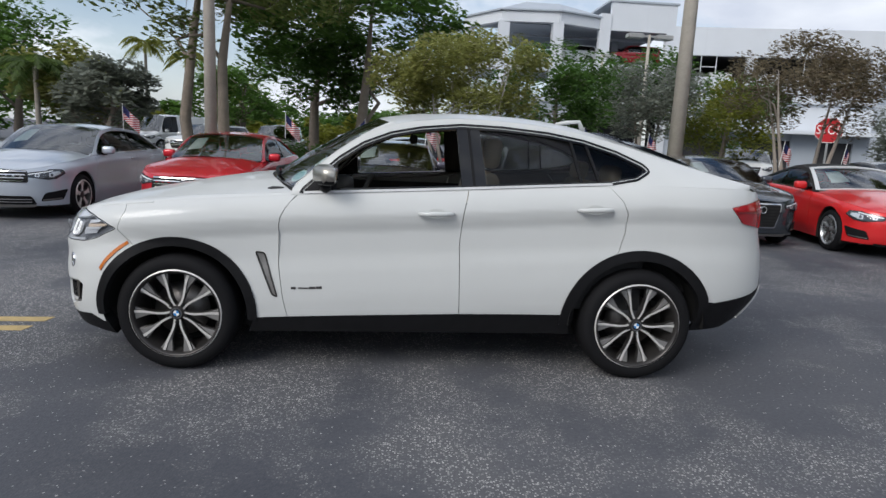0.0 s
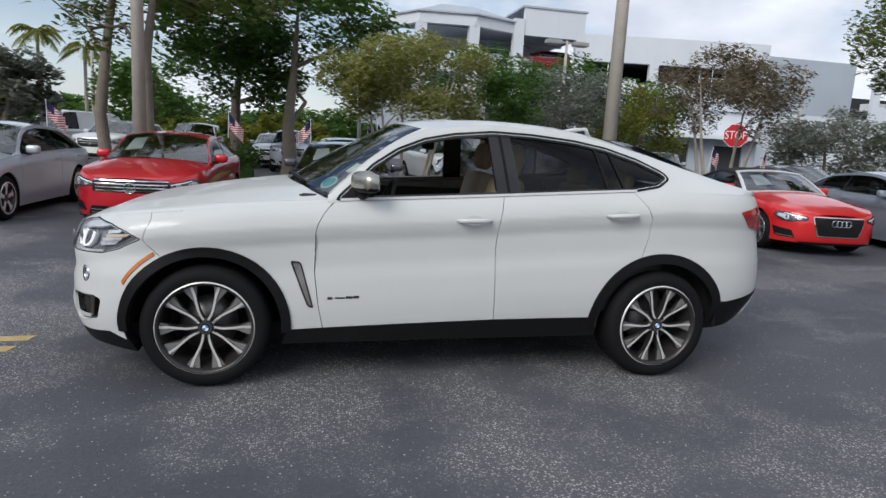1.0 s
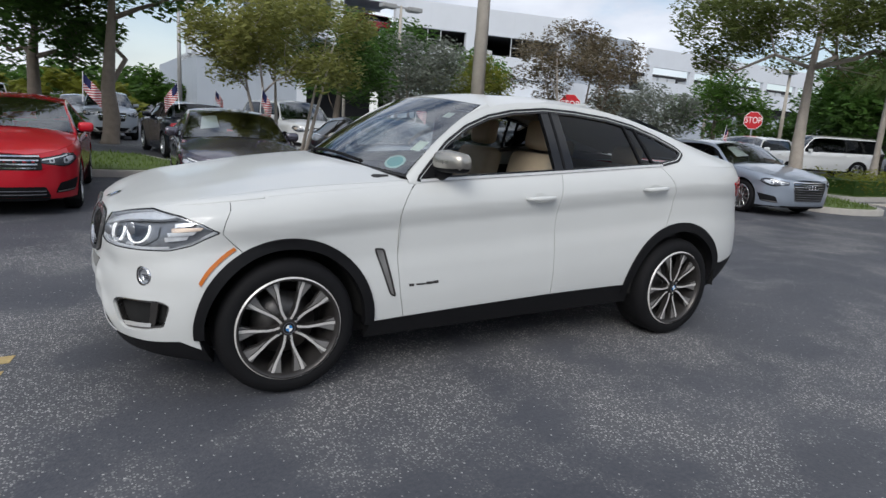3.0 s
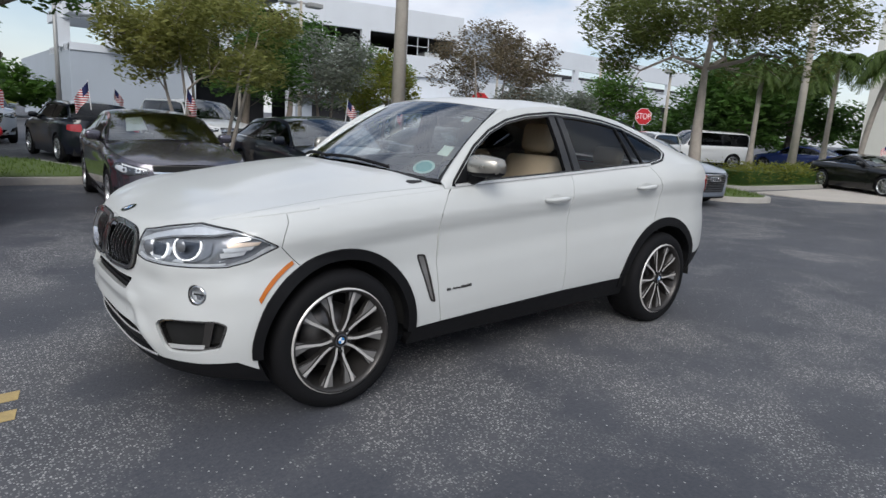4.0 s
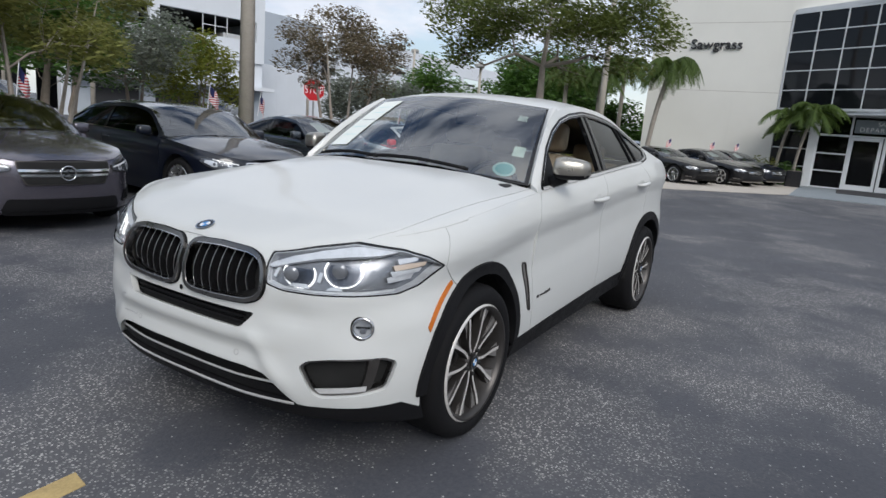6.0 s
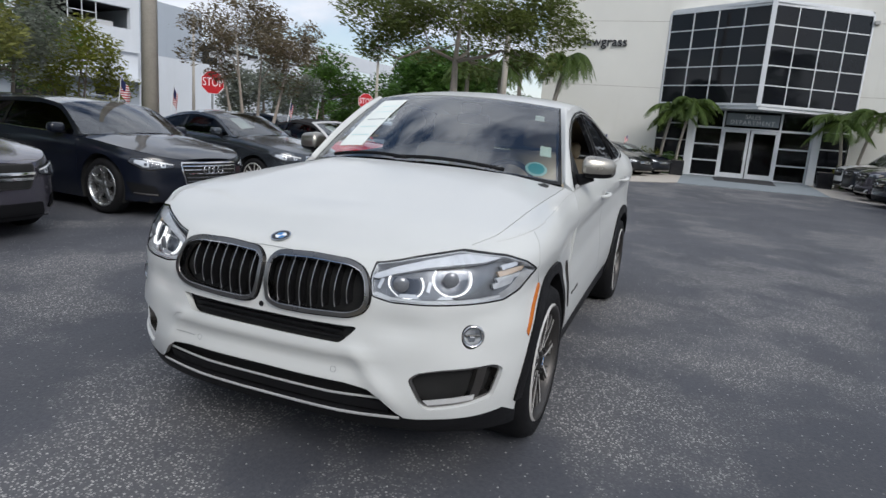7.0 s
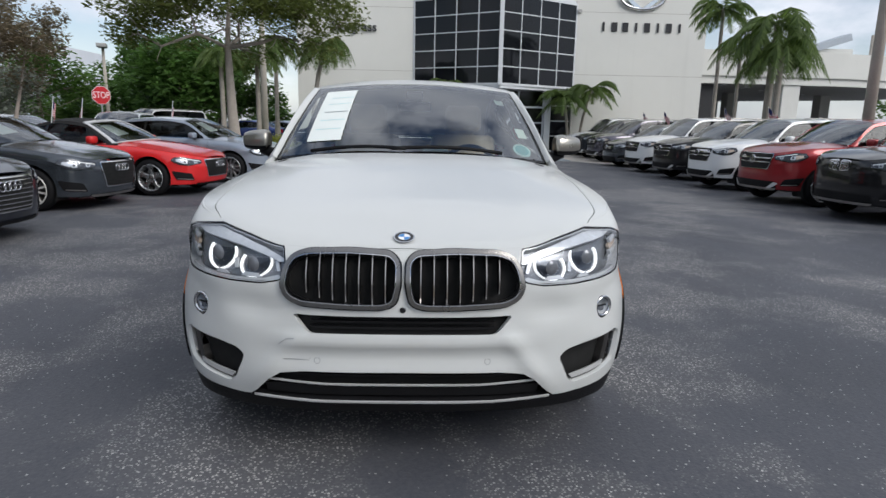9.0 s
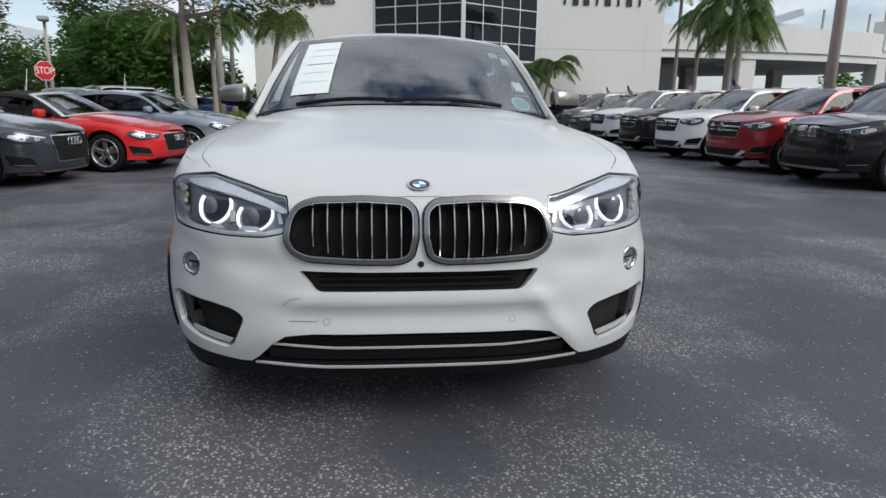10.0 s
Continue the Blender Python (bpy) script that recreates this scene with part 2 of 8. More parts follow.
simple("enamel_blue", (0.03, 0.20, 0.50), 0.2, 0, 0.05)
simple("enamel_white", (0.82, 0.82, 0.82), 0.2, 0, 0.03)
simple("enamel_black", (0.012, 0.012, 0.014), 0.2, 0, 0.1)
simple("concrete", (0.42, 0.40, 0.37), 0.85, 0, 0.14, 1.5, 0.2)
simple("apron_stone", (0.47, 0.43, 0.38), 0.8, 0, 0.12, 1.2, 0.2)
simple("slate_apron", (0.23, 0.26, 0.28), 0.7, 0, 0.12, 1.2, 0.2)
simple("pole_concrete", (0.42, 0.385, 0.335), 0.85, 0, 0.16, 3, 0.3)
simple("lamp_housing", (0.36, 0.36, 0.35), 0.5, 0.3, 0.1)
simple("sign_red", (0.52, 0.012, 0.020), 0.4, 0, 0.08)
simple("sign_white", (0.80, 0.80, 0.80), 0.45, 0, 0.04)
simple("galvanised", (0.36, 0.37, 0.38), 0.45, 0.8, 0.12, 12)
simple("yellow_line", (0.46, 0.34, 0.15), 0.75, 0, 0.28, 9, 0.2)
simple("white_line", (0.55, 0.55, 0.53), 0.75, 0, 0.3, 5, 0.2)
simple("frame_white", (0.62, 0.64, 0.66), 0.45, 0.1, 0.06)
simple("letter_dark", (0.022, 0.022, 0.026), 0.4, 0.2, 0.1)
simple("bark", (0.20, 0.165, 0.135), 0.9, 0, 0.3, 5, 0.6)
simple("bark_pale", (0.34, 0.30, 0.26), 0.9, 0, 0.25, 4, 0.5)
simple("palm_bark", (0.30, 0.27, 0.235), 0.9, 0, 0.25, 6, 0.5)
leafy("leaf_dark", (0.033, 0.072, 0.015), (0.105, 0.210, 0.042))
leafy("leaf_green", (0.051, 0.102, 0.022), (0.123, 0.239, 0.043))
leafy("leaf_olive", (0.125, 0.145, 0.036), (0.320, 0.325, 0.100))
leafy("leaf_mid", (0.075, 0.100, 0.024), (0.190, 0.230, 0.066))
leafy("leaf_yellow", (0.110, 0.130, 0.018), (0.250, 0.260, 0.040))
leafy("leaf_brown", (0.106, 0.088, 0.056), (0.237, 0.194, 0.125))
leafy("leaf_grey", (0.130, 0.150, 0.115), (0.260, 0.280, 0.230))
leafy("leaf_palm", (0.048, 0.090, 0.019), (0.138, 0.204, 0.048))
leafy("grass_blade", (0.060, 0.100, 0.012), (0.150, 0.220, 0.040))
simple("grass_ground", (0.085, 0.130, 0.025), 0.95, 0, 0.35, 2.5, 0.4)
stucco("wall_white", (0.68, 0.675, 0.635))
stucco("garage_white", (0.66, 0.69, 0.73))
stucco("garage_grey", (0.40, 0.44, 0.49))
# near-black: shade put into deck and lobby surfaces; also roller doors, mat, return wall
simple("dark_and_shade", (0.035, 0.035, 0.038), 0.9, 0, 0.2, 0.5)


# ---- mesh tools ----
from mathutils import geometry


def mesh_of(name, verts, faces, mats, smooth=True, normals=None, face_mats=None):
    me = bpy.data.meshes.new(name)
    me.from_pydata([tuple(v) for v in verts], [], [tuple(f) for f in faces])
    for m in (mats if isinstance(mats, (list, tuple)) else [mats]):
        me.materials.append(M[m])
    me.validate()
    if smooth:
        me.polygons.foreach_set("use_smooth", [True] * len(me.polygons))
    if face_mats is not None and len(face_mats) == len(me.polygons):
        me.polygons.foreach_set("material_index", face_mats)
    if normals is not None and len(normals) == len(me.vertices):
        me.normals_split_custom_set_from_vertices([tuple(n) for n in normals])
    me.update()
    return me


def attach(ob, parent):
    if parent is not None:
        ob.parent = parent
    return ob


def piece(name, me, parent=None, label="", m=None):
    ob = attach(new(name, me), parent)
    if m is not None:
        ob.matrix_basis = m
    if label:
        tagged(ob, label)
    return ob


def part(name, bm, material, parent=None, label="", smooth=False, m=None):
    me = bpy.data.meshes.new(name)
    bm.to_mesh(me)
    bm.free()
    me.materials.append(M[material])
    if smooth:
        me.polygons.foreach_set("use_smooth", [True] * len(me.polygons))
    return piece(name, me, parent, label, m)


def thing(name, label, category, group="", kind="", m=None):
    ob = tagged(new(name), label, category, group, kind)
    if m is not None:
        ob.matrix_basis = m
    return ob


def box_bm(x0, x1, y0, y1, z0, z1, bevel=0.0, seg=2, bm=None):
    b = bmesh.new() if bm is None else bm
    r = bmesh.ops.create_cube(b, size=1.0, matrix=Matrix.Translation(((x0 + x1) / 2, (y0 + y1) / 2, (z0 + z1) / 2)) @ Matrix.Diagonal((x1 - x0, y1 - y0, z1 - z0, 1)))
    if bevel:
        es = {e for v in r["verts"] for e in v.link_edges}
        bmesh.ops.bevel(b, geom=list(es), offset=bevel, segments=seg, affect="EDGES", profile=0.5)
    return b


def cyl_bm(r0, r1, z0, z1, n=16, m=None, bm=None, caps=True):
    b = bmesh.new() if bm is None else bm
    mat = Matrix.Translation((0, 0, (z0 + z1) / 2))
    bmesh.ops.create_cone(b, cap_ends=caps, segments=n, radius1=r0, radius2=r1, depth=z1 - z0, matrix=(m @ mat) if m is not None else mat)
    return b


def tube(pts, radii, n=8, closed=False):
    """Vertices and faces of a tube along points."""
    pts = [Vector(p) for p in pts]
    if not isinstance(radii, (list, tuple)):
        radii = [radii] * len(pts)
    vs, fs = [], []
    up = Vector((0.13, 0.21, 0.97))
    for i, p in enumerate(pts):
        a = pts[i - 1] if (i or closed) else p
        c = pts[(i + 1) % len(pts)] if (i + 1 < len(pts) or closed) else p
        d = (c - a).normalized()
        s = d.cross(up)
        if s.length < 1e-3:
            s = d.cross(Vector((1, 0, 0)))
        s.normalize()
        t = s.cross(d)
        for k in range(n):
            w = 2 * math.pi * k / n
            vs.append(p + (math.cos(w) * s + math.sin(w) * t) * float(radii[i]))
    m = len(pts)
    for i in range(m if closed else m - 1):
        for k in range(n):
            a, b2 = i * n + k, i * n + (k + 1) % n
            c, d2 = ((i + 1) % m) * n + (k + 1) % n, ((i + 1) % m) * n + k
            fs.append((a, b2, c, d2))
    if not closed:
        fs.append(tuple(range(n))[::-1])
        fs.append(tuple(range((m - 1) * n, m * n)))
    return vs, fs


def lathe(profile, n=48, close=False):
    """Spin (r, h) points about the y axis: vertices and faces."""
    vs, fs = [], []
    for k in range(n):
        w = 2 * math.pi * k / n
        for r, h in profile:
            vs.append((r * math.cos(w), h, r * math.sin(w)))
    q = len(profile)
    for k in range(n):
        for i in range(q if close else q - 1):
            a, b2 = k * q + i, k * q + (i + 1) % q
            c, d2 = ((k + 1) % n) * q + (i + 1) % q, ((k + 1) % n) * q + i
            fs.append((a, b2, c, d2))
    return vs, fs


def pchip(*pts):
    """A smooth curve through a few (x, y) knots that does not overshoot."""
    xs, ys = np.array([p[0] for p in pts], float), np.array([p[1] for p in pts], float)
    h, dl = np.diff(xs), np.diff(ys) / np.diff(xs)
    d = np.zeros(len(xs))
    for i in range(1, len(xs) - 1):
        if dl[i - 1] * dl[i] > 0:
            w1, w2 = 2 * h[i] + h[i - 1], h[i] + 2 * h[i - 1]
            d[i] = (w1 + w2) / (w1 / dl[i - 1] + w2 / dl[i])
    d[0], d[-1] = dl[0], dl[-1]

    def f(x):
        x = np.asarray(x, float)
        xc = np.clip(x, xs[0], xs[-1])
        i = np.clip(np.searchsorted(xs, xc, side="right") - 1, 0, len(h) - 1)
        t = (xc - xs[i]) / h[i]
        return ((2 * t**3 - 3 * t**2 + 1) * ys[i] + (t**3 - 2 * t**2 + t) * h[i] * d[i] + (-2 * t**3 + 3 * t**2) * ys[i + 1] + (t**3 - t**2) * h[i] * d[i + 1])

    return f


def inside(poly, p):
    """Which of the points p (n, 2) lie in the polygon."""
    poly = np.asarray(poly)
    x, y = p[:, 0], p[:, 1]
    res = np.zeros(len(p), bool)
    j = len(poly) - 1
    for i in range(len(poly)):
        xi, yi, xj, yj = *poly[i], *poly[j]
        if yi != yj:
            c = ((yi > y) != (yj > y)) & (x < (xj - xi) * (y - yi) / (yj - yi) + xi)
            res ^= c
        j = i
    return res


def dense(poly, step):
    out = []
    for i in range(len(poly)):
        a, b2 = np.array(poly[i], float), np.array(poly[(i + 1) % len(poly)], float)
        n = max(1, int(np.ceil(np.hypot(*(b2 - a)) / step)))
        out += [tuple(a + (b2 - a) * k / n) for k in range(n)]
    return out


def rounded(poly, r, seg=4):
    """The polygon with rounded corners."""
    out, n = [], len(poly)
    for i in range(n):
        p, a, b2 = Vector(poly[i]), Vector(poly[i - 1]), Vector(poly[(i + 1) % n])
        u, v = (a - p), (b2 - p)
        k = min(r, u.length * 0.45, v.length * 0.45)
        u, v = p + u.normalized() * k, p + v.normalized() * k
        for s in range(seg + 1):
            t = s / seg
            q = u * (1 - t) ** 2 + p * (2 * t * (1 - t)) + v * t * t
            out.append((q.x, q.y))
    return out


def grow(poly, d):
    """The polygon moved outwards by d (inwards if negative)."""
    n = len(poly)
    area = sum(poly[i - 1][0] * poly[i][1] - poly[i][0] * poly[i - 1][1] for i in range(n))
    s = 1 if area > 0 else -1
    out = []
    for i in range(n):
        p, a, b2 = Vector(poly[i]), Vector(poly[i - 1]), Vector(poly[(i + 1) % n])
        e1, e2 = (p - a), (b2 - p)
        if e1.length < 1e-9:
            e1 = e2
        if e2.length < 1e-9:
            e2 = e1
        e1, e2 = e1.normalized(), e2.normalized()
        nn = Vector((e1.y + e2.y, -(e1.x + e2.x)))
        nn = nn.normalized() * s * d / max(0.5, math.sqrt(max(0.0, (1 + e1.dot(e2)) / 2)))
        out.append((p.x + nn.x, p.y + nn.y))
    return out


def ring_pts(cx, cz, r, n=24, a0=0.0, a1=2 * math.pi):
    return [(cx + r * math.cos(a0 + (a1 - a0) * k / n), cz + r * math.sin(a0 + (a1 - a0) * k / n)) for k in range(n + (0 if a1 - a0 > 6.28 else 1))]


def flat(poly, holes, step):
    """Triangles of a flat region with holes and an even grid inside."""
    loops = [dense(poly, step)] + [dense(h, step) for h in holes]
    pts, edges = [], []
    for lp in loops:
        k = len(pts)
        pts += lp
        edges += [(k + i, k + (i + 1) % len(lp)) for i in range(len(lp))]
    rim = np.array(pts)
    lo, hi = rim.min(0), rim.max(0)
    gx, gy = np.meshgrid(np.arange(lo[0] + step / 2, hi[0], step), np.arange(lo[1] + step / 2, hi[1], step))
    g = np.stack([gx.ravel(), gy.ravel()], 1)
    if len(g):
        ok = inside(loops[0], g)
        for h in loops[1:]:
            ok &= ~inside(h, g)
        g = g[ok]
    if len(g):
        near = np.ones(len(g))
        for k in range(0, len(g), 2000):
            near[k:k + 2000] = np.min(np.hypot(g[k:k + 2000, None, 0] - rim[None, :, 0], g[k:k + 2000, None, 1] - rim[None, :, 1]), 1)
        g = g[near > step * 0.45]
    allp = [Vector((float(a), float(b2))) for a, b2 in pts] + [Vector((float(a), float(b2))) for a, b2 in g]
    v2, _, f2, *_ = geometry.delaunay_2d_cdt(allp, edges, [], 0, 1e-6)
    v2 = np.array([(v.x, v.y) for v in v2])
    f2 = np.array([f for f in f2 if len(f) == 3])
    cen = v2[f2].mean(1)
    ok = inside(loops[0], cen)
    for h in loops[1:]:
        ok &= ~inside(h, cen)
    return v2, f2[ok]


def sheet(v2, f2, fmap, off=0.0, depth=0.0, out_from=None):
    """Lifts flat triangles onto a surface fmap(a, b) -> (n, 3), with true normals and a folded-in rim of the given depth."""
    e = 2e-3
    a, b2 = v2[:, 0], v2[:, 1]
    p = fmap(a, b2)
    n = np.cross(fmap(a + e, b2) - fmap(a - e, b2), fmap(a, b2 + e) - fmap(a, b2 - e))
    n /= np.maximum(1e-12, np.linalg.norm(n, axis=1))[:, None]
    c = np.array(out_from) if out_from is not None else np.array((0, 0, 0.6))
    if np.sum(n * (p - c)) < 0:
        n = -n
    p = p + n * off
    t = p[f2]
    fn = np.cross(t[:, 1] - t[:, 0], t[:, 2] - t[:, 0])
    flip = np.sum(fn * n[f2].mean(1), 1) < 0
    f2 = f2.copy()
    f2[flip] = f2[flip][:, ::-1]
    vs, ns, fs = [tuple(q) for q in p], [tuple(q) for q in n], [tuple(int(i) for i in f) for f in f2]
    if depth:
        seen = {}
        for f in fs:
            for i in range(3):
                seen[(f[i], f[(i + 1) % 3])] = True
        rim, idx = [k for k in seen if (k[1], k[0]) not in seen], {}
        for i, j in rim:
            for q in (i, j):
                if q not in idx:
                    idx[q] = len(vs)
                    vs += [tuple(p[q]), tuple(p[q] - n[q] * depth)]
                    ns += [(0, 0, 0), (0, 0, 0)]
        for i, j in rim:
            fs.append((idx[j], idx[i], idx[i] + 1, idx[j] + 1))
    return vs, fs, ns


def mirrored(vs, fs, ns):
    return [(x, -y, z) for x, y, z in vs], [tuple(f[::-1]) for f in fs], [(x, -y, z) for x, y, z in ns]


def words(text, size, depth, mat, m, name, parent=None, label="", spread=1.0):
    cu = bpy.data.curves.new(name, "FONT")
    cu.body, cu.size, cu.extrude, cu.align_x, cu.align_y, cu.space_character = text, size, depth, "CENTER", "CENTER", spread
    cu.materials.append(M[mat])
    tmp = bpy.data.objects.new(name, cu)
    scene.collection.objects.link(tmp)
    bpy.context.view_layer.update()
    me = bpy.data.meshes.new_from_object(tmp.evaluated_get(bpy.context.evaluated_depsgraph_get()))
    bpy.data.objects.remove(tmp)
    return piece(name, me, parent, label, m)


# ---- the shell of a car: nose at -x, tail at +x, left side at -y ----
class Shell:
    def __init__(s, xn, xr, xc, xc2, wmax, zs, zc, rail_y, rail_z, roof, prof, p=3.0, p2=3.2, ws=None, rw=None):
        s.xn, s.xr, s.xc, s.xc2, s.wmax, s.zs, s.zc, s.p, s.p2 = xn, xr, xc, xc2, wmax, zs, zc, p, p2
        s.ry, s.rz, s.roof, s.prof, s.ws, s.rw = rail_y, rail_z, roof, prof, ws, rw
        f = np.concatenate([np.linspace(0, 1e-3, 200, endpoint=False) ** 1.0, np.linspace(1e-3, np.pi / 2 - 1e-3, 900), np.pi / 2 - np.linspace(1e-3, 0, 200)[1:]])
        s.f = f
        W = float(wmax(xc))
        x = xc - (xc - float(xn(0.6))) * np.cos(f) ** (2 / p)
        y = W * np.sin(f) ** (2 / p)
        s.Uf = np.concatenate([[0], np.cumsum(np.hypot(np.diff(x), np.diff(y)))])
        s.L1 = s.Uf[-1]
        s.L2 = s.L1 + xc2 - xc
        W = float(wmax(xc2))
        x = xc2 + (float(xr(0.6)) - xc2) * np.sin(f) ** (2 / p2)
        y = W * np.cos(f) ** (2 / p2)
        s.Ur = s.L2 + np.concatenate([[0], np.cumsum(np.hypot(np.diff(x), np.diff(y)))])
        s.L3 = s.Ur[-1]

    def band(s, U, z, side=-1):
        """Point of the flank at length U along the plan outline from the nose, and height z."""
        U, z = np.broadcast_arrays(np.asarray(U, float), np.asarray(z, float))
        x, y = np.empty(U.shape), np.empty(U.shape)
        fr, re = U < s.L1, U > s.L2
        mi = ~(fr | re)
        x[mi] = s.xc + U[mi] - s.L1
        y[mi] = s.wmax(x[mi]) + s.prof(s.zs(x[mi]) - z[mi])
        if fr.any():
            f = np.interp(np.abs(U[fr]), s.Uf, s.f)
            xx = s.xc - (s.xc - s.xn(z[fr])) * np.cos(f) ** (2 / s.p)
            x[fr] = xx
            y[fr] = np.sign(U[fr]) * (s.wmax(s.xc) + s.prof(s.zs(xx) - z[fr])) * np.sin(f) ** (2 / s.p)
        if re.any():
            f = np.interp(np.minimum(U[re], 2 * s.L3 - U[re]), s.Ur, s.f)
            xx = s.xc2 + (s.xr(z[re]) - s.xc2) * np.sin(f) ** (2 / s.p2)
            x[re] = xx
            y[re] = np.where(U[re] > s.L3, -1, 1) * (s.wmax(s.xc2) + s.prof(s.zs(xx) - z[re])) * np.cos(f) ** (2 / s.p2)
        return np.stack([x, side * y, z], -1)

    def Ux(s, x, z=0.6):
        """U of the outline's place with that x (on corner or flank)."""
        if x > s.xc2:
            c = min(1.0, (x - s.xc2) / (float(s.xr(z)) - s.xc2))
            return float(np.interp(math.asin(c ** (s.p2 / 2)), s.f, s.Ur))
        if x >= s.xc:
            return s.L1 + x - s.xc
        c = min(1.0, (s.xc - x) / (s.xc - float(s.xn(z))))
        return float(np.interp(math.acos(c ** (s.p / 2)), s.f, s.Uf))

    def Uy(s, y, z=0.6):
        """U of the nose's place with that distance y from the middle."""
        W = float(s.wmax(s.xc) + s.prof(0.25))
        q = min(1.0, abs(y) / W)
        return math.copysign(float(np.interp(math.asin(q ** (s.p / 2)), s.f, s.Uf)), y)

    def edge(s, U):
        """Upper rim of the flank."""
        U = np.asarray(U, float)
        z = np.full(np.shape(U), 0.85)
        for _ in range(12):
            z = 0.5 * z + 0.5 * s.zs(s.band(U, z)[..., 0])
        return z

    def ye(s, x):
        """Half-width of the upper rim at x."""
        x = np.asarray(x, float)
        z = s.zs(x)
        w = s.wmax(np.clip(x, s.xc, s.xc2)) + s.prof(np.zeros_like(x))
        a = np.clip((s.xc - x) / (s.xc - s.xn(z)), 0, 1)
        b2 = np.clip((x - s.xc2) / (s.xr(z) - s.xc2), 0, 1)
        return w * (1 - a ** s.p) ** (1 / s.p) * (1 - b2 ** s.p2) ** (1 / s.p2)

    def cap(s, x, y):
        """Bonnet or boot lid at x, y."""
        e = np.maximum(s.ye(x), 1e-3)
        z0, z1 = s.zs(x), s.zc(x)
        q = np.clip(np.abs(y) / e, 0, 1.02)
        ridge = 0.004 * np.exp(-((q - 0.62) / 0.10) ** 2) * np.clip((z1 - z0) / 0.05, 0, 1)
        return np.stack([x, y, z1 - (z1 - z0) * q ** 2.6 + ridge], -1)

    def side(s, x, z, sgn=-1):
        """Upper flank between belt and roof rail."""
        yb, zb, yr, zr = s.ye(x), s.zs(x), s.ry(x), s.rz(x)
        t = np.clip((z - zb) / np.maximum(0.02, zr - zb), -0.2, 1.1)
        return np.stack([x, sgn * (yb + (yr - yb) * t + 0.012 * 4 * t * (1 - t)), z], -1)

    def top(s, x, y):
        yr, zr, z1 = np.minimum(s.ry(x), np.maximum(0.05, s.ye(x))), s.rz(x), s.roof(x)
        return np.stack([x, y, z1 - (z1 - zr) * np.clip(np.abs(y) / yr, 0, 1) ** 2.3], -1)

    def screen(s, a, b2, which="ws"):
        (x0, k0, y0, z0, d0), (x1, k1, y1, z1, d1) = s.ws if which == "ws" else s.rw
        lo = np.stack([x0 + k0 * a**2, y0 * a, z0 - d0 * a**2], -1)
        hi = np.stack([x1 + k1 * a**2, y1 * a, z1 - d1 * a**2], -1)
        t = np.asarray(b2)[..., None]
        q = lo + (hi - lo) * t
        w = 4 * b2 * (1 - b2) * 0.022
        sg = -1 if which == "ws" else 1
        q[..., 2] += w * 0.8
        q[..., 0] += sg * w * 0.5
        return q


class CoupeShell(Shell):
    """The white car's shell, with the folds of its bumper and its wide front corners."""
    wide = staticmethod(pchip((0.20, 0.0), (0.35, 0.010), (0.50, 0.030), (0.64, 0.040), (0.76, 0.014), (0.86, -0.008), (0.92, -0.004), (0.97, 0.0), (1.3, 0.0)))

    def folds(s, y, z):
        """How far the bumper stands proud (+) or is scooped out (-)."""
        g = lambda a: np.exp(-a * a)
        mid = 1 / (1 + np.exp((y - 0.47) / 0.035))
        r = -0.020 * g((y - 0.80) / 0.085) * g((z - 0.66) / 0.075)
        r = r - 0.020 * g((y - 0.57) / 0.12) * g((z - 0.69) / 0.055)
        r = r + 0.014 * g((z - 0.572) / 0.030) * mid - 0.010 * g((z - 0.505) / 0.035) * mid
        d = (y - 0.49) * 0.80 + (z - 0.48) * 0.60          # across the strut beside the lower opening
        r = r + 0.016 * g(d / 0.040) * g((z - 0.47) / 0.13)
        return r - 0.016 * g((y - 0.75) / 0.10) * g((z - 0.455) / 0.055)

    def band(s, U, z, side=-1):
        q = super().band(U, z, side)
        x, z = q[..., 0], q[..., 2]
        k = np.clip((-1.35 - x) / 0.40, 0, 1)
        q[..., 1] = q[..., 1] * (1 + k * k * (3 - 2 * k) * s.wide(z))
        k = np.clip((-1.95 - x) / 0.15, 0, 1)
        q[..., 0] = x - k * k * (3 - 2 * k) * s.folds(np.abs(q[..., 1]), z)
        return q


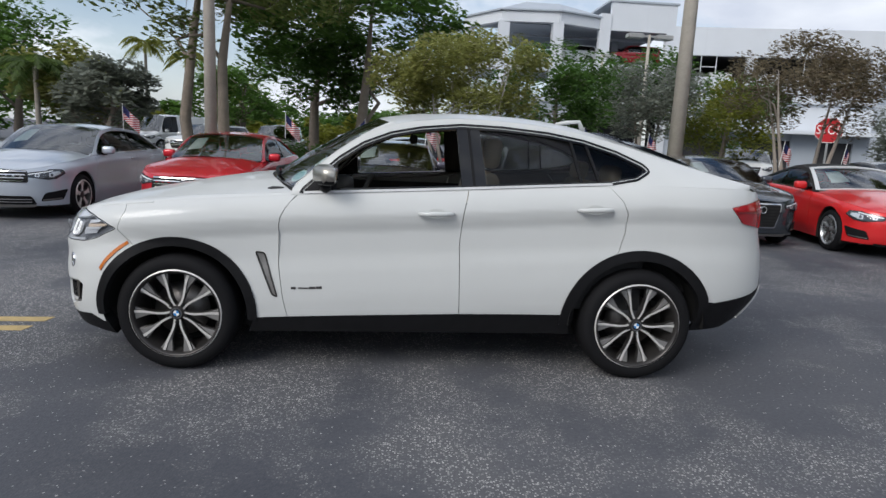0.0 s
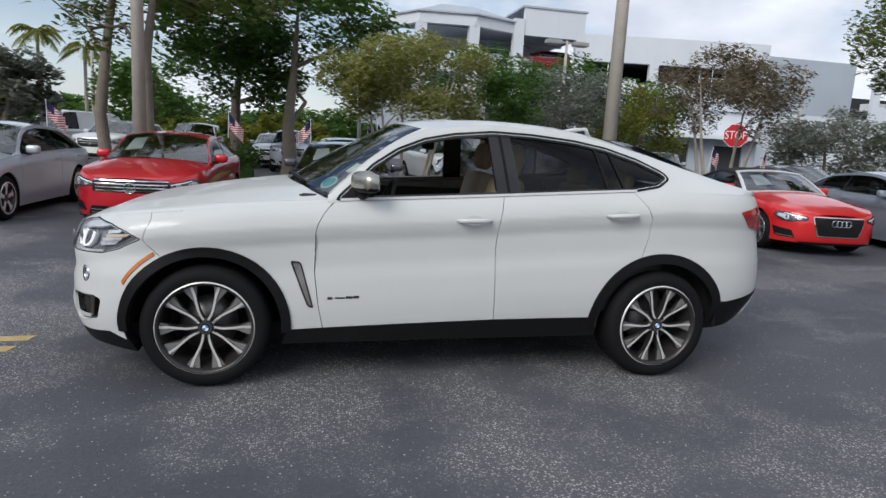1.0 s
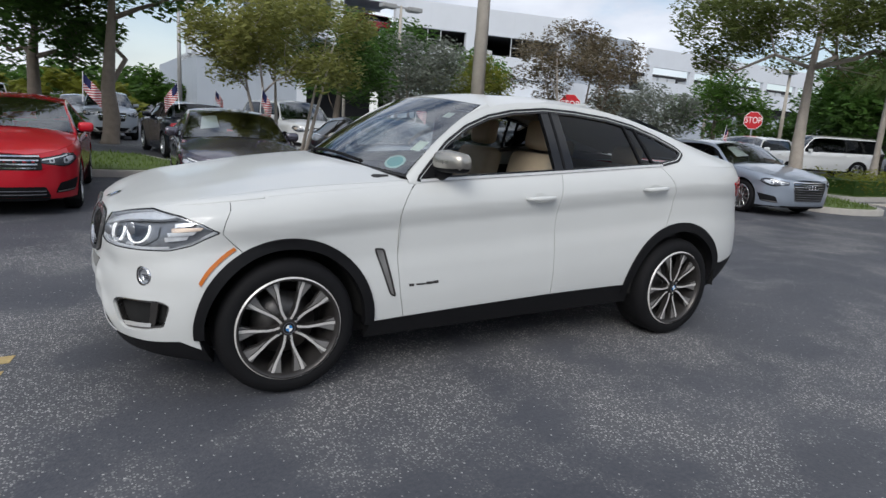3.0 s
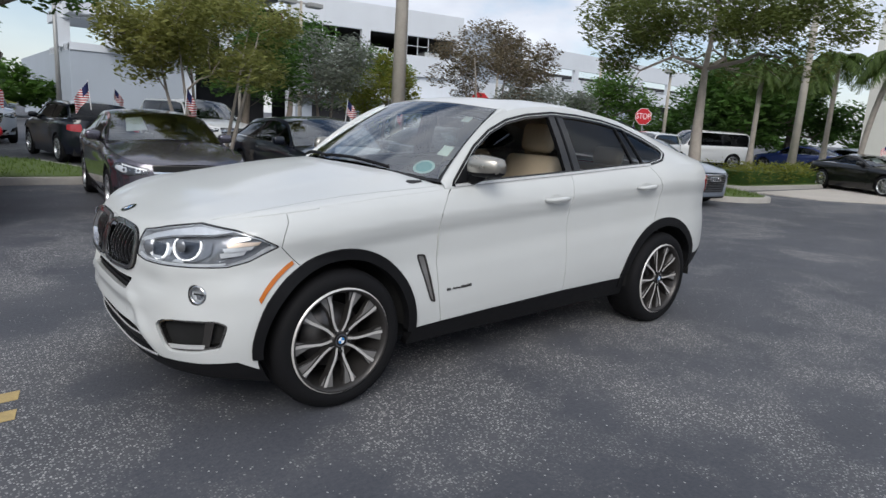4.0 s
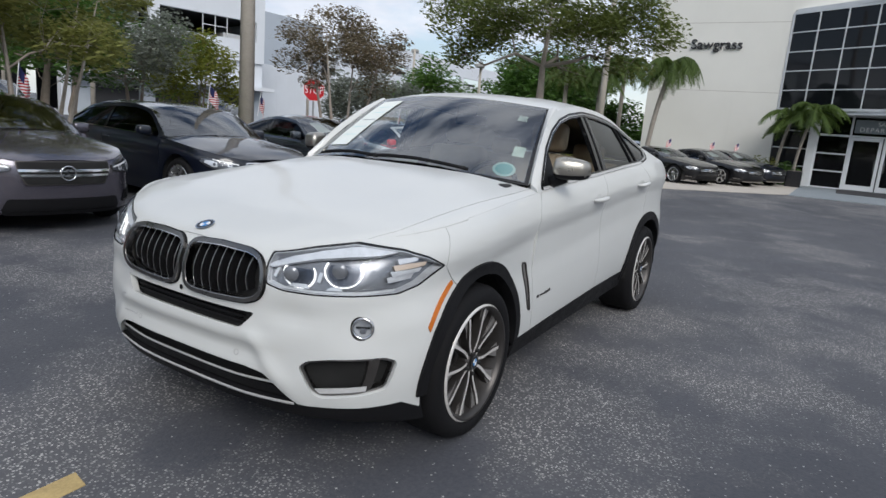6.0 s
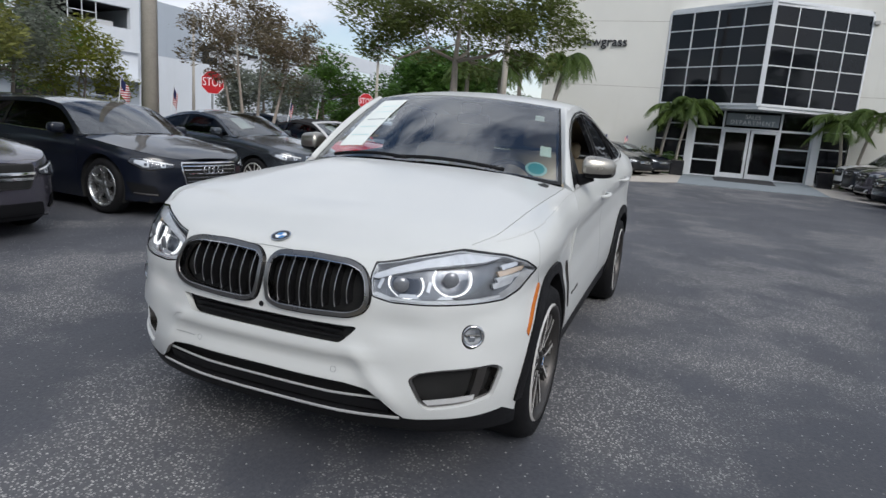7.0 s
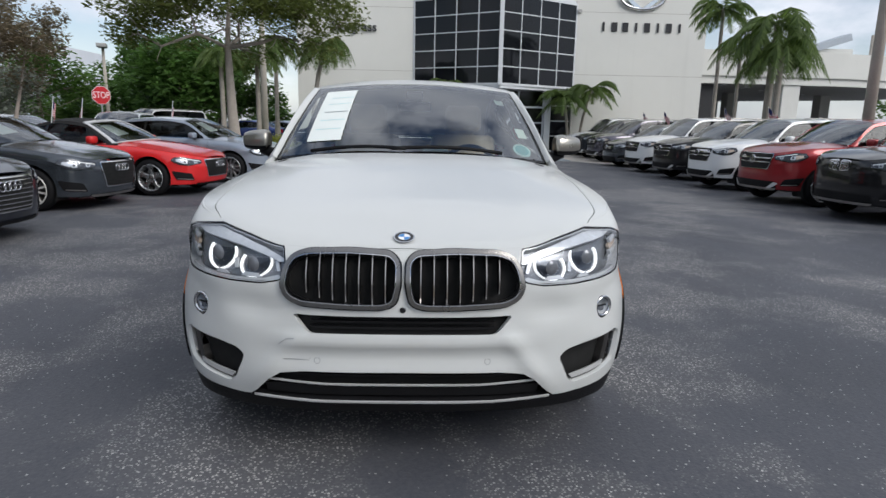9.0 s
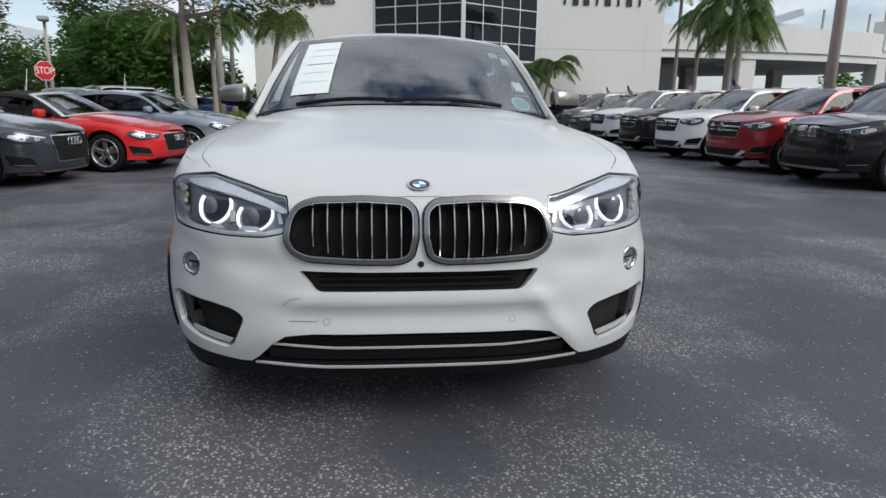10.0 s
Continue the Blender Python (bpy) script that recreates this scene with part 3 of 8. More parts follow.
# ---- wheels ----
def wheel_set(r, rim, wid, style, dark="rim_dark", face="rim_machined"):
    """Meshes of one wheel, axle along y, outer face at -y: name, mesh, label."""
    h = wid / 2
    out = []
    prof = [(rim - 0.012, h - 0.02), (rim + 0.01, h - 0.004), (r - 0.055, h), (r - 0.022, h - 0.012), (r - 0.004, h - 0.045), (r, h * 0.5), (r, 0), (r, -h * 0.5), (r - 0.004, -h + 0.045), (r - 0.022, -h + 0.012), (r - 0.055, -h), (rim + 0.012, -h + 0.004), (rim - 0.004, -h + 0.012), (rim - 0.014, -h + 0.03)]
    vs, fs = lathe(prof, 56)
    # tread blocks
    for k in range(56):
        if k % 2:
            for i in (5, 7):
                q = np.array(vs[k * len(prof) + i])
                vs[k * len(prof) + i] = tuple(q * np.array((0.992, 1, 0.992)))
    out.append(("tyre", mesh_of("tyre", vs, fs, "rubber"), "black rubber tyre"))
    barrel = [(rim + 0.004, -h + 0.010), (rim - 0.004, -h - 0.002), (rim - 0.016, -h + 0.004), (rim - 0.024, -h + 0.03), (rim - 0.045, -h + 0.10), (rim - 0.05, h - 0.03)]
    vs, fs = lathe(barrel, 56)
    fm = []
    for k in range(56):
        fm += [1, 0, 0, 0, 0] if style == "vee" else [1, 1, 0, 0, 0]
    out.append(("rim", mesh_of("rim", vs, fs, [dark, face], face_mats=fm), ""))
    # brake disc and dark backing
    vs, fs = lathe([(0.02, 0.0), (rim * 0.62, 0.0), (rim * 0.62, 0.03), (0.02, 0.03)], 40)
    out.append(("brake_disc", mesh_of("brake_disc", vs, fs, "brake_metal"), "grey steel brake disc"))
    vs, fs = lathe([(0.001, h - 0.05), (rim - 0.045, h - 0.05)], 32)
    out.append(("back_plate", mesh_of("back_plate", vs, fs, "cavity"), ""))
    # spokes: a wedge with a machined face, set back towards the rim's middle
    def spoke(a0, a1, w0, w1, r0, r1, y0, y1, th=0.035, bend=0.0):
        v, f = [], []
        n = 5
        for i in range(n + 1):
            t = i / n
            rr = r0 + (r1 - r0) * t
            aa = a0 + (a1 - a0) * t + bend * math.sin(math.pi * t)
            w = (w0 + (w1 - w0) * t) / 2
            yy = y0 + (y1 - y0) * t - 0.008 * math.sin(math.pi * t)
            d, s2 = np.array((math.cos(aa), 0, math.sin(aa))), np.array((-math.sin(aa), 0, math.cos(aa)))
            for sw, dy in ((-1, th), (-1, 0.006), (-0.78, 0), (0.78, 0), (1, 0.006), (1, th)):
                v.append(d * rr + s2 * w * sw + np.array((0, yy + dy, 0)))
        for i in range(n):
            for k in range(5):
                f.append((i * 6 + k, i * 6 + k + 1, (i + 1) * 6 + k + 1, (i + 1) * 6 + k))
        return v, f
    vs, fs, fm = [], [], []
    def add(v, f, mid=1):
        k0 = len(vs)
        vs.extend(v)
        for i, q in enumerate(f):
            fs.append(tuple(a + k0 for a in q))
            fm.append(mid if i % 5 == 2 else 0)
    yf = -h + 0.022
    if style == "vee":                           # five pairs of spokes, each pair astride a bolt and forking to the rim
        q = rim / 0.279
        run = ((0.030, 0.014, 0.016), (0.075, 0.019, 0.017), (0.106, 0.027, 0.018), (0.145, 0.044, 0.019), (0.195, 0.067, 0.021), (0.277, 0.094, 0.026))
        def strip(c, sg, knots, y0, y1, th, mid):
            d, s2 = np.array((math.cos(c), 0, math.sin(c))), np.array((-math.sin(c), 0, math.cos(c)))
            v, f = [], []
            for i, (rr, lat, w) in enumerate(knots):
                t = i / (len(knots) - 1)
                yy = y0 + (y1 - y0) * t
                for sw, dy in ((-1, th), (-1, 0.005), (-0.80, 0), (0.80, 0), (1, 0.005), (1, th)):
                    v.append(d * rr * q + s2 * (sg * lat + sw * w / 2) * q + np.array((0, yy + dy, 0)))
            for i in range(len(knots) - 1):
                f += [(i * 6 + k, i * 6 + k + 1, (i + 1) * 6 + k + 1, (i + 1) * 6 + k) for k in range(5)]
            add(v, f, mid)
        for k in range(5):
            c = math.radians(-90 + 72 * k)
            for sg in (-1, 1):
                strip(c, sg, run, yf + 0.012, yf + 0.002, 0.045, 1)
                strip(c, sg, ((0.130, 0.030, 0.012), (0.170, 0.046, 0.024), (0.205, 0.056, 0.050), (0.274, 0.068, 0.086)), yf + 0.020, yf + 0.008, 0.034, 2)
                strip(c, sg, ((0.185, 0.070, 0.010), (0.225, 0.092, 0.026), (0.272, 0.114, 0.046)), yf + 0.016, yf + 0.008, 0.034, 2)
    elif style == "five":
        for k in range(5):
            c = math.radians(90 + 72 * k)
            add(*spoke(c, c, 0.075, 0.06, 0.04, rim - 0.014, yf + 0.012, yf + 0.004, 0.05))
            for sg in (-1, 1):
                add(*spoke(c + sg * 0.1, c + sg * 0.24, 0.02, 0.03, 0.10, rim - 0.014, yf + 0.012, yf + 0.006, 0.04))
    else:
        for k in range(10):
            c = math.radians(90 + 36 * k)
            add(*spoke(c, c + (0.06 if k % 2 else -0.06), 0.03, 0.04, 0.04, rim - 0.014, yf + 0.012, yf + 0.004, 0.045))
    hub = 0.054 if style == "vee" else 0.075
    v, f = lathe([(0.001, yf + 0.004), (hub * 0.75, yf + 0.006), (hub, yf + 0.02), (hub, yf + 0.06)], 24)
    k0 = len(vs)
    vs.extend(v)
    for q in f:
        fs.append(tuple(a + k0 for a in q))
        fm.append(0)
    out.append(("spokes", mesh_of("spokes", vs, fs, [dark, face, "rim_grey"], smooth=False, face_mats=fm), "machined spokes with dark grey pockets" if style == "vee" else ""))
    return out


def add_wheels(car, sets, spots, cap=None):
    for x, y, z in spots:
        data = sets[0] if x < 0 else sets[-1]
        w = piece("wheel", data[1][1], car, "alloy wheel with low-profile tyre", pose(x, y, z, 0, 0, 0 if y < 0 else 180))
        for i, (nm, me, lb) in enumerate(data):
            if i != 1:
                piece(nm, me, w, lb, pose(0, 0, 0, 0, 0, 0))
        if cap:
            for nm, me, lb, off in cap:
                piece(nm, me, w, lb, pose(0, off, 0))


# ---- the cars parked round about ----
def parked_shell(kind, L, W, H, wb, fo):
    x0 = -wb / 2 - fo
    x1 = x0 + L
    w = W / 2
    suv = kind in ("suv", "wagon", "van")
    if kind == "van":
        hn, b0, b1, cowl, wst, rst, rwb, deck = 0.95, 1.12, 1.15, x0 + 0.75, x0 + 1.35, x1 - 0.25, x1 - 0.06, 1.12
    elif suv:
        hn, b0, b1, cowl, wst, rst, rwb, deck = 1.00, 1.11, 1.18, x0 + 1.25, x0 + 1.95, x1 - 0.55, x1 - 0.12, 1.14
    elif kind == "coupe":
        hn, b0, b1, cowl, wst, rst, rwb, deck = 0.73, 0.90, 0.95, x0 + 1.50, x0 + 2.25, x1 - 1.55, x1 - 0.55, 0.98
    elif kind == "hatch":
        hn, b0, b1, cowl, wst, rst, rwb, deck = 0.84, 0.99, 1.05, x0 + 1.22, x0 + 1.95, x1 - 0.75, x1 - 0.2, 1.02
    else:
        hn, b0, b1, cowl, wst, rst, rwb, deck = 0.79, 0.945, 1.01, x0 + 1.32, x0 + 2.10, x1 - 1.40, x1 - 0.62, 1.04
    s = Shell(
        xn=pchip((0.15, x0 + 0.10), (0.3, x0 + 0.02), (0.5, x0), (hn - 0.12, x0 + 0.012), (hn, x0 + 0.055), (hn + 0.15, x0 + 0.16)),
        xr=pchip((0.15, x1 - 0.14), (0.35, x1 - 0.02), (0.6, x1), (0.85, x1 - 0.03), (1.2, x1 - 0.09)),
        xc=-wb / 2 - 0.05, xc2=wb / 2 + 0.1, p=2.7, p2=2.9,
        wmax=pchip((x0, w), (-wb / 2, w), (-0.4, w - 0.02), (0.4, w - 0.018), (wb / 2, w), (x1, w - 0.02)),
        zs=pchip((x0, hn - 0.06), (x0 + 0.12, hn - 0.02), (x0 + 0.5, hn + 0.07), (cowl, b0), (0.4, (b0 + b1) / 2 + 0.01), (rwb, b1 + 0.005), (x1, b1 - 0.04)),
        zc=pchip((x0, hn - 0.05), (x0 + 0.15, hn + 0.015), (x0 + 0.5, hn + 0.12), (cowl, b0 + 0.09), (rwb - 0.3, deck + 0.02), (x1 - 0.1, deck), (x1, deck - 0.05)),
        rail_y=pchip((cowl + 0.1, w - 0.11), (wst, w - 0.25), (0.3, w - 0.27), (rst, w - 0.27), (rwb, w - 0.17)),
        rail_z=pchip((cowl + 0.1, b0 + 0.04), (wst, H - 0.10), (wst + 0.5, H - 0.055), (rst, H - 0.11 if not suv else H - 0.07), (rwb, b1 + 0.05)),
        roof=pchip((wst - 0.1, H - 0.045), (wst + 0.6, H), (rst, H - 0.05 if not suv else H - 0.02), (rwb, deck + 0.03)),
        prof=pchip((0, -0.06), (0.04, -0.03), (0.10, -0.008), (0.16, 0), (0.24, -0.012), (0.4, -0.008), (0.6, -0.02), (0.72, -0.05), (0.9, -0.09)),
        ws=((cowl - 0.16, 0.26, w - 0.12, b0 + 0.09, 0.06), (wst - 0.08, 0.08, w - 0.27, H - 0.035, 0.05)),
        rw=((rwb + 0.10, -0.14, w - 0.16, deck + 0.01, 0.03), (rst + 0.04, -0.06, w - 0.29, H - 0.05, 0.045)))
    s.info = dict(x0=x0, x1=x1, w=w, H=H, hn=hn, b0=b0, b1=b1, cowl=cowl, wst=wst, rst=rst, rwb=rwb, deck=deck, wb=wb, suv=suv)
    return s


def surf_part(name, car, poly, holes, fmap, step, mat, label="", off=0.0, depth=0.0, both=False, c=None, soften=None):
    v2, f2 = flat(poly, holes, step)
    vs, fs, ns = sheet(v2, f2, fmap, off, depth, c)
    if soften:
        ns = [n if n == (0, 0, 0) else soften(v, n) for v, n in zip(vs, ns)]
    obs = [piece(name, mesh_of(name, vs, fs, mat, normals=ns), car, label)]
    if mat == "lamp_lens":
        obs[0].visible_shadow = False
    if both:
        vs, fs, ns = mirrored(vs, fs, ns)
        obs.append(piece(name, mesh_of(name, vs, fs, mat, normals=ns), car, label))
    return obs


WHEELS = {}


def parked_car(name, label, kind, dims, colour, m, grille="bars", rim_style="ten", face="rim_silver", top="", step=0.10, paper=True, group="parked cars", roof_rails=False, glass_mat="glass_parked", light_glow=False, category="car"):
    """A parked car with its parts: nose at -x before the pose m. dims: length, width, height, wheelbase, front overhang, wheel radius."""
    L, W, H, wb, fo, wr = dims
    s = parked_shell(kind, L, W, H, wb, fo)
    I = s.info
    x0, x1, w, hn = I["x0"], I["x1"], I["w"], I["hn"]
    car = thing(name, label, category, group, m=m)
    clear = 0.30 if I["suv"] else 0.22
    band = lambda U, z: s.band(U, z, -1)
    # flanks with wheel arches, door gaps and lamps left open
    ar = wr + 0.055
    ua, ub = s.Ux(-wb / 2), s.Ux(wb / 2)
    def arch(u):
        a = math.asin(min(0.95, (wr - clear) / ar))
        return [(u + ar * math.cos(t), wr + ar * math.sin(t)) for t in np.linspace(-a, math.pi + a, 22)]
    fa, ra = arch(ua), arch(ub)
    lower = [(0.0, clear)] + fa[::-1] + ra[::-1] + [(s.L3, clear + 0.08)]
    Us = np.linspace(s.L3, 0, 40)
    upper = [(float(u), float(z) - 0.004) for u, z in zip(Us, s.edge(Us))]
    c0, c1 = I["cowl"] + 0.10, (I["cowl"] + I["rwb"]) / 2 + 0.18
    gaps = []
    def slot(xa, za, xb, zb):
        ga, gb = s.Ux(xa), s.Ux(xb)
        return [(ga - 0.004, za), (gb - 0.004, zb), (gb + 0.004, zb), (ga + 0.004, za)]
    for xg in (c0, c1):
        gaps.append(slot(xg - 0.02, clear + 0.06, xg, float(s.zs(xg)) - 0.015))
    surf_part("body_side", car, lower + upper, gaps, band, step, colour, depth=0.02, both=True)
    # bonnet
    xs = np.linspace(I["cowl"] + 0.02, x0 + 0.075, 24)
    es = s.ye(xs)
    poly = [(float(a), float(b2) - 0.004) for a, b2 in zip(xs, es)] + [(float(a), -float(b2) + 0.004) for a, b2 in zip(xs[::-1], es[::-1])]
    surf_part("bonnet", car, poly, [], s.cap, step, colour, depth=0.015)
    if not I["suv"]:
        xs = np.linspace(I["rwb"] - 0.02, x1 - 0.1, 12)
        es = s.ye(xs)
        poly = [(float(a), float(b2) - 0.004) for a, b2 in zip(xs, es)] + [(float(a), -float(b2) + 0.004) for a, b2 in zip(xs[::-1], es[::-1])]
        surf_part("boot_lid", car, poly, [], s.cap, step, colour, depth=0.015)
    # roof
    xs = np.linspace(I["wst"] - 0.06, I["rst"] + 0.06, 20)
    yr = s.ry(xs)
    poly = [(float(a), float(b2)) for a, b2 in zip(xs, yr)] + [(float(a), -float(b2)) for a, b2 in zip(xs[::-1], yr[::-1])]
    surf_part("roof", car, poly, [], s.top, step, top or colour, depth=0.02)
    # glazing
    gp = [(-1, 0), (1, 0), (1, 1), (-1, 1)]
    surf_part("windscreen", car, gp, [], lambda a, b2: s.screen(a, b2, "ws"), 0.12, "glass_screen_parked", c=(0, 0, 0.4))
    surf_part("rear_window", car, gp, [], lambda a, b2: s.screen(a, b2, "rw"), 0.15, glass_mat, c=(0, 0, 0.4))
    # upper flank: pillars round the side windows
    xs = np.linspace(I["cowl"] + 0.02, I["rwb"] + 0.02, 34)
    zt, zb = s.rz(xs), s.zs(xs)
    keep = zt > zb + 0.03
    xs, zt, zb = xs[keep], zt[keep], zb[keep]
    poly = [(float(a), float(b2) - 0.004) for a, b2 in zip(xs, zb)] + [(float(a), float(b2)) for a, b2 in zip(xs[::-1], zt[::-1])]
    xw = np.linspace(I["cowl"] + 0.22, I["cowl"] + 1.35 if kind == "van" else I["rwb"] - (0.30 if I["suv"] else 0.14), 26)
    zt, zb = s.rz(xw) - 0.052, s.zs(xw) + 0.018
    keep = zt > zb + 0.015
    xw, zt, zb = xw[keep], zt[keep], zb[keep]
    dlo = rounded([(float(a), float(b2)) for a, b2 in zip(xw, zb)] + [(float(a), float(b2)) for a, b2 in zip(xw[::-1], zt[::-1])], 0.04, 2)
    surf_part("window_surround", car, poly, [dlo], lambda a, b2: s.side(a, b2), step, top or colour, depth=0.025, both=True)
    surf_part("side_window", car, grow(dlo, 0.004), [], lambda a, b2: s.side(a, b2), 0.14, glass_mat, off=-0.012, both=True)
    bp = [(c1 - 0.03, float(s.zs(c1)) + 0.01), (c1 + 0.04, float(s.zs(c1)) + 0.01), (c1 + 0.01, float(s.rz(c1)) - 0.05), (c1 - 0.05, float(s.rz(c1)) - 0.05)]
    surf_part("door_pillar", car, bp, [], lambda a, b2: s.side(a, b2), 0.2, "trim_gloss_black", off=-0.004, both=True)
    line = [(float(a), float(b2) - 0.012) for a, b2 in zip(xw, zb)] + [(float(a), float(b2) + 0.002) for a, b2 in zip(xw[::-1], zb[::-1])]
    surf_part("belt_trim", car, line, [], lambda a, b2: s.side(a, b2), 0.2, "chrome" if kind != "van" else "plastic_black", off=0.004, both=True)
    # inside: floor pan, dashboard, seats
    bm = box_bm(x0 + 0.25, x1 - 0.2, -w + 0.2, w - 0.2, clear - 0.02, hn - 0.18)
    part("underbody", bm, "cavity", car)
    bm = box_bm(I["cowl"] + 0.02, I["cowl"] + 0.4, -w + 0.16, w - 0.16, I["b0"] - 0.25, I["b0"] + 0.01, 0.05)
    part("dashboard", bm, "interior_dark", car)
    for sx in (0.95, 1.8):
        for sy in (-0.38, 0.38):
            xb = I["cowl"] + sx
            bm = box_bm(xb, xb + 0.14, sy - 0.24, sy + 0.24, hn - 0.2, I["b0"] + 0.12, 0.05)
            box_bm(xb + 0.02, xb + 0.12, sy - 0.12, sy + 0.12, I["b0"] + 0.15, min(I["b0"] + 0.30, H - 0.12), 0.04, bm=bm)
            part("seat", bm, "interior_dark", car)
    # lamps and grille on the nose
    zl = hn - 0.09
    hk = 1.15 if I["suv"] else 1.0
    hl = rounded([(s.Uy(w * 0.56), zl - 0.040 * hk), (s.Uy(w * 0.80), zl - 0.078 * hk), (s.Ux(x0 + 0.34, zl), zl - 0.062 * hk), (s.Ux(x0 + 0.47, zl), zl + 0.012), (s.Ux(x0 + 0.42, zl), zl + 0.066 * hk), (s.Ux(x0 + 0.26, zl), zl + 0.068 * hk), (s.Uy(w * 0.80), zl + 0.052 * hk), (s.Uy(w * 0.56), zl + 0.012)], 0.02, 2)
    surf_part("headlight", car, grow(hl, 0.006), [], band, 0.08, "trim_gloss_black", "clear headlight with bright reflectors", off=0.003, both=True)
    surf_part("reflector", car, grow(hl, -0.004), [], band, 0.08, "lamp_dark", off=0.005, both=True)
    for q, r in ((0.68, 0.026), (0.83, 0.034)):
        uq, zq = s.Uy(w * q), zl - 0.014 + 0.02 * (q - 0.68)
        surf_part("light_unit", car, rounded([(uq - r * 1.25, zq - r), (uq + r * 1.15, zq - r * 1.05), (uq + r * 1.35, zq + r), (uq - r * 1.05, zq + r * 0.85)], 0.012, 2), [], band, 0.08, "lamp_silver", off=0.009, both=True)
        surf_part("light_bulb", car, ring_pts(uq, zq, r * 0.58, 14), [], band, 0.08, "lamp_dark", off=0.012, both=True)
    corner = [(s.Ux(x0 + 0.30, zl), zl - 0.040), (s.Ux(x0 + 0.40, zl), zl + 0.005), (s.Ux(x0 + 0.38, zl), zl + 0.040), (s.Ux(x0 + 0.28, zl), zl + 0.035)]
    surf_part("corner_lamp", car, corner, [], band, 0.08, "lamp_amber_dim" if kind == "suv" else "lamp_silver", off=0.008, both=True)
    strip = [(s.Uy(w * 0.58), zl + 0.000), (s.Uy(w * 0.80), zl + 0.042 * hk), (s.Ux(x0 + 0.30, zl), zl + 0.058 * hk), (s.Ux(x0 + 0.30, zl), zl + 0.047 * hk), (s.Uy(w * 0.80), zl + 0.029 * hk), (s.Uy(w * 0.58), zl - 0.012)]
    surf_part("light_strip", car, strip, [], band, 0.08, "enamel_white", off=0.010, both=True)
    surf_part("headlight_lens", car, hl, [], band, 0.08, "lamp_lens", off=0.016, both=True)
    gw = w * 0.56
    nose = lambda U, z: s.band(U, z, -1)
    def bar(nm, ya, yb, za, zb2, mat, off):
        p = rounded([(s.Uy(-ya), za), (s.Uy(ya), za), (s.Uy(yb), zb2), (s.Uy(-yb), zb2)], 0.03, 3)
        return surf_part(nm, car, p, [], nose, 0.10, mat, off=off)
    zg0, zg1 = clear + 0.12, hn - 0.06
    if grille == "deep":      # tall single frame
        bar("grille_frame", gw * 0.70, gw * 0.88, zg0, zg1, "chrome", 0.006)
        bar("grille", gw * 0.66, gw * 0.84, zg0 + 0.018, zg1 - 0.018, "cavity", 0.011)
        for k in range(7):
            z = zg0 + 0.05 + (zg1 - zg0 - 0.1) * k / 6
            q = gw * (0.66 + 0.16 * k / 6)
            bar("grille_bar", q, q, z - 0.006, z + 0.006, "chrome" if colour in ("paint_blue_black", "paint_steel") else "plastic_black", 0.018)
    elif grille == "wide":    # bars running into the lamps
        bar("grille", w * 0.57, w * 0.57, zl - 0.125, zl + 0.055, "cavity", 0.006)
        for k in range(4):
            z = zl - 0.102 + 0.046 * k
            bar("grille_bar", w * (0.50 + 0.02 * k), w * (0.50 + 0.02 * k), z - 0.008, z + 0.008, "chrome", 0.016)
        for z in (clear + 0.065, clear + 0.105):
            bar("intake_bar", w * 0.60, w * 0.60, z - 0.006, z + 0.006, "chrome", 0.016)
    elif grille == "twin":    # two upright frames
        for sg in (-1, 1):
            p = rounded([(s.Uy(sg * 0.02), zl - 0.13), (s.Uy(sg * 0.21), zl - 0.11), (s.Uy(sg * 0.235), zl + 0.04), (s.Uy(sg * 0.02), zl + 0.055)], 0.045, 3)
            surf_part("grille_frame", car, p, [], nose, 0.1, "chrome", off=0.008)
            surf_part("grille", car, grow(p, -0.014), [], nose, 0.1, "cavity", off=0.014)
            for k in range(6):
                u = s.Uy(sg * (0.05 + 0.027 * k))
                surf_part("grille_bar", car, [(u - 0.005, zl - 0.10), (u + 0.005, zl - 0.10), (u + 0.005, zl + 0.032), (u - 0.005, zl + 0.032)], [], nose, 0.1, "chrome", off=0.020)
    else:                      # frame with broad bright bars
        zg = zl - (0.245 if I["suv"] else 0.185)
        bar("grille_frame", gw * 0.78, gw * 0.97, zg, zl + 0.06, "chrome" if I["suv"] else "rim_dark", 0.006)
        bar("grille", gw * 0.75, gw * 0.94, zg + 0.012, zl + 0.048, "cavity", 0.012)
        for k in range(2):
            z = zl - 0.035 - (0.075 if I["suv"] else 0.050) * k
            bar("grille_bar", gw * (0.88 - 0.05 * k), gw * (0.90 - 0.05 * k), z - 0.013, z + 0.013, "chrome", 0.020)
    bx = float(s.band(np.array(0.0), np.array(zl - 0.06))[0]) - 0.022
    if grille == "deep":
        vs, fs = [], []
        for k in range(4):
            v, f = tube([(0.052 * math.cos(t) - 0.117 + 0.078 * k, 0.0, 0.052 * math.sin(t)) for t in np.linspace(0, 2 * math.pi, 18, endpoint=False)], 0.009, 6, closed=True)
            fs += [tuple(i + len(vs) for i in q) for q in f]
            vs += v
        piece("badge", mesh_of("badge", vs, fs, "chrome"), car, "chrome badge", pose(bx - 0.01, 0, zg1 - 0.10, 0, 0, -90))
    elif grille != "twin":
        vs, fs = lathe([(0.066, -0.006), (0.070, -0.014), (0.078, -0.014), (0.082, -0.004), (0.082, 0.01)], 24)
        bd = piece("badge", mesh_of("badge", vs, fs, "chrome"), car, "round chrome badge", pose(bx, 0, zl - 0.06, 0, 0, -90))
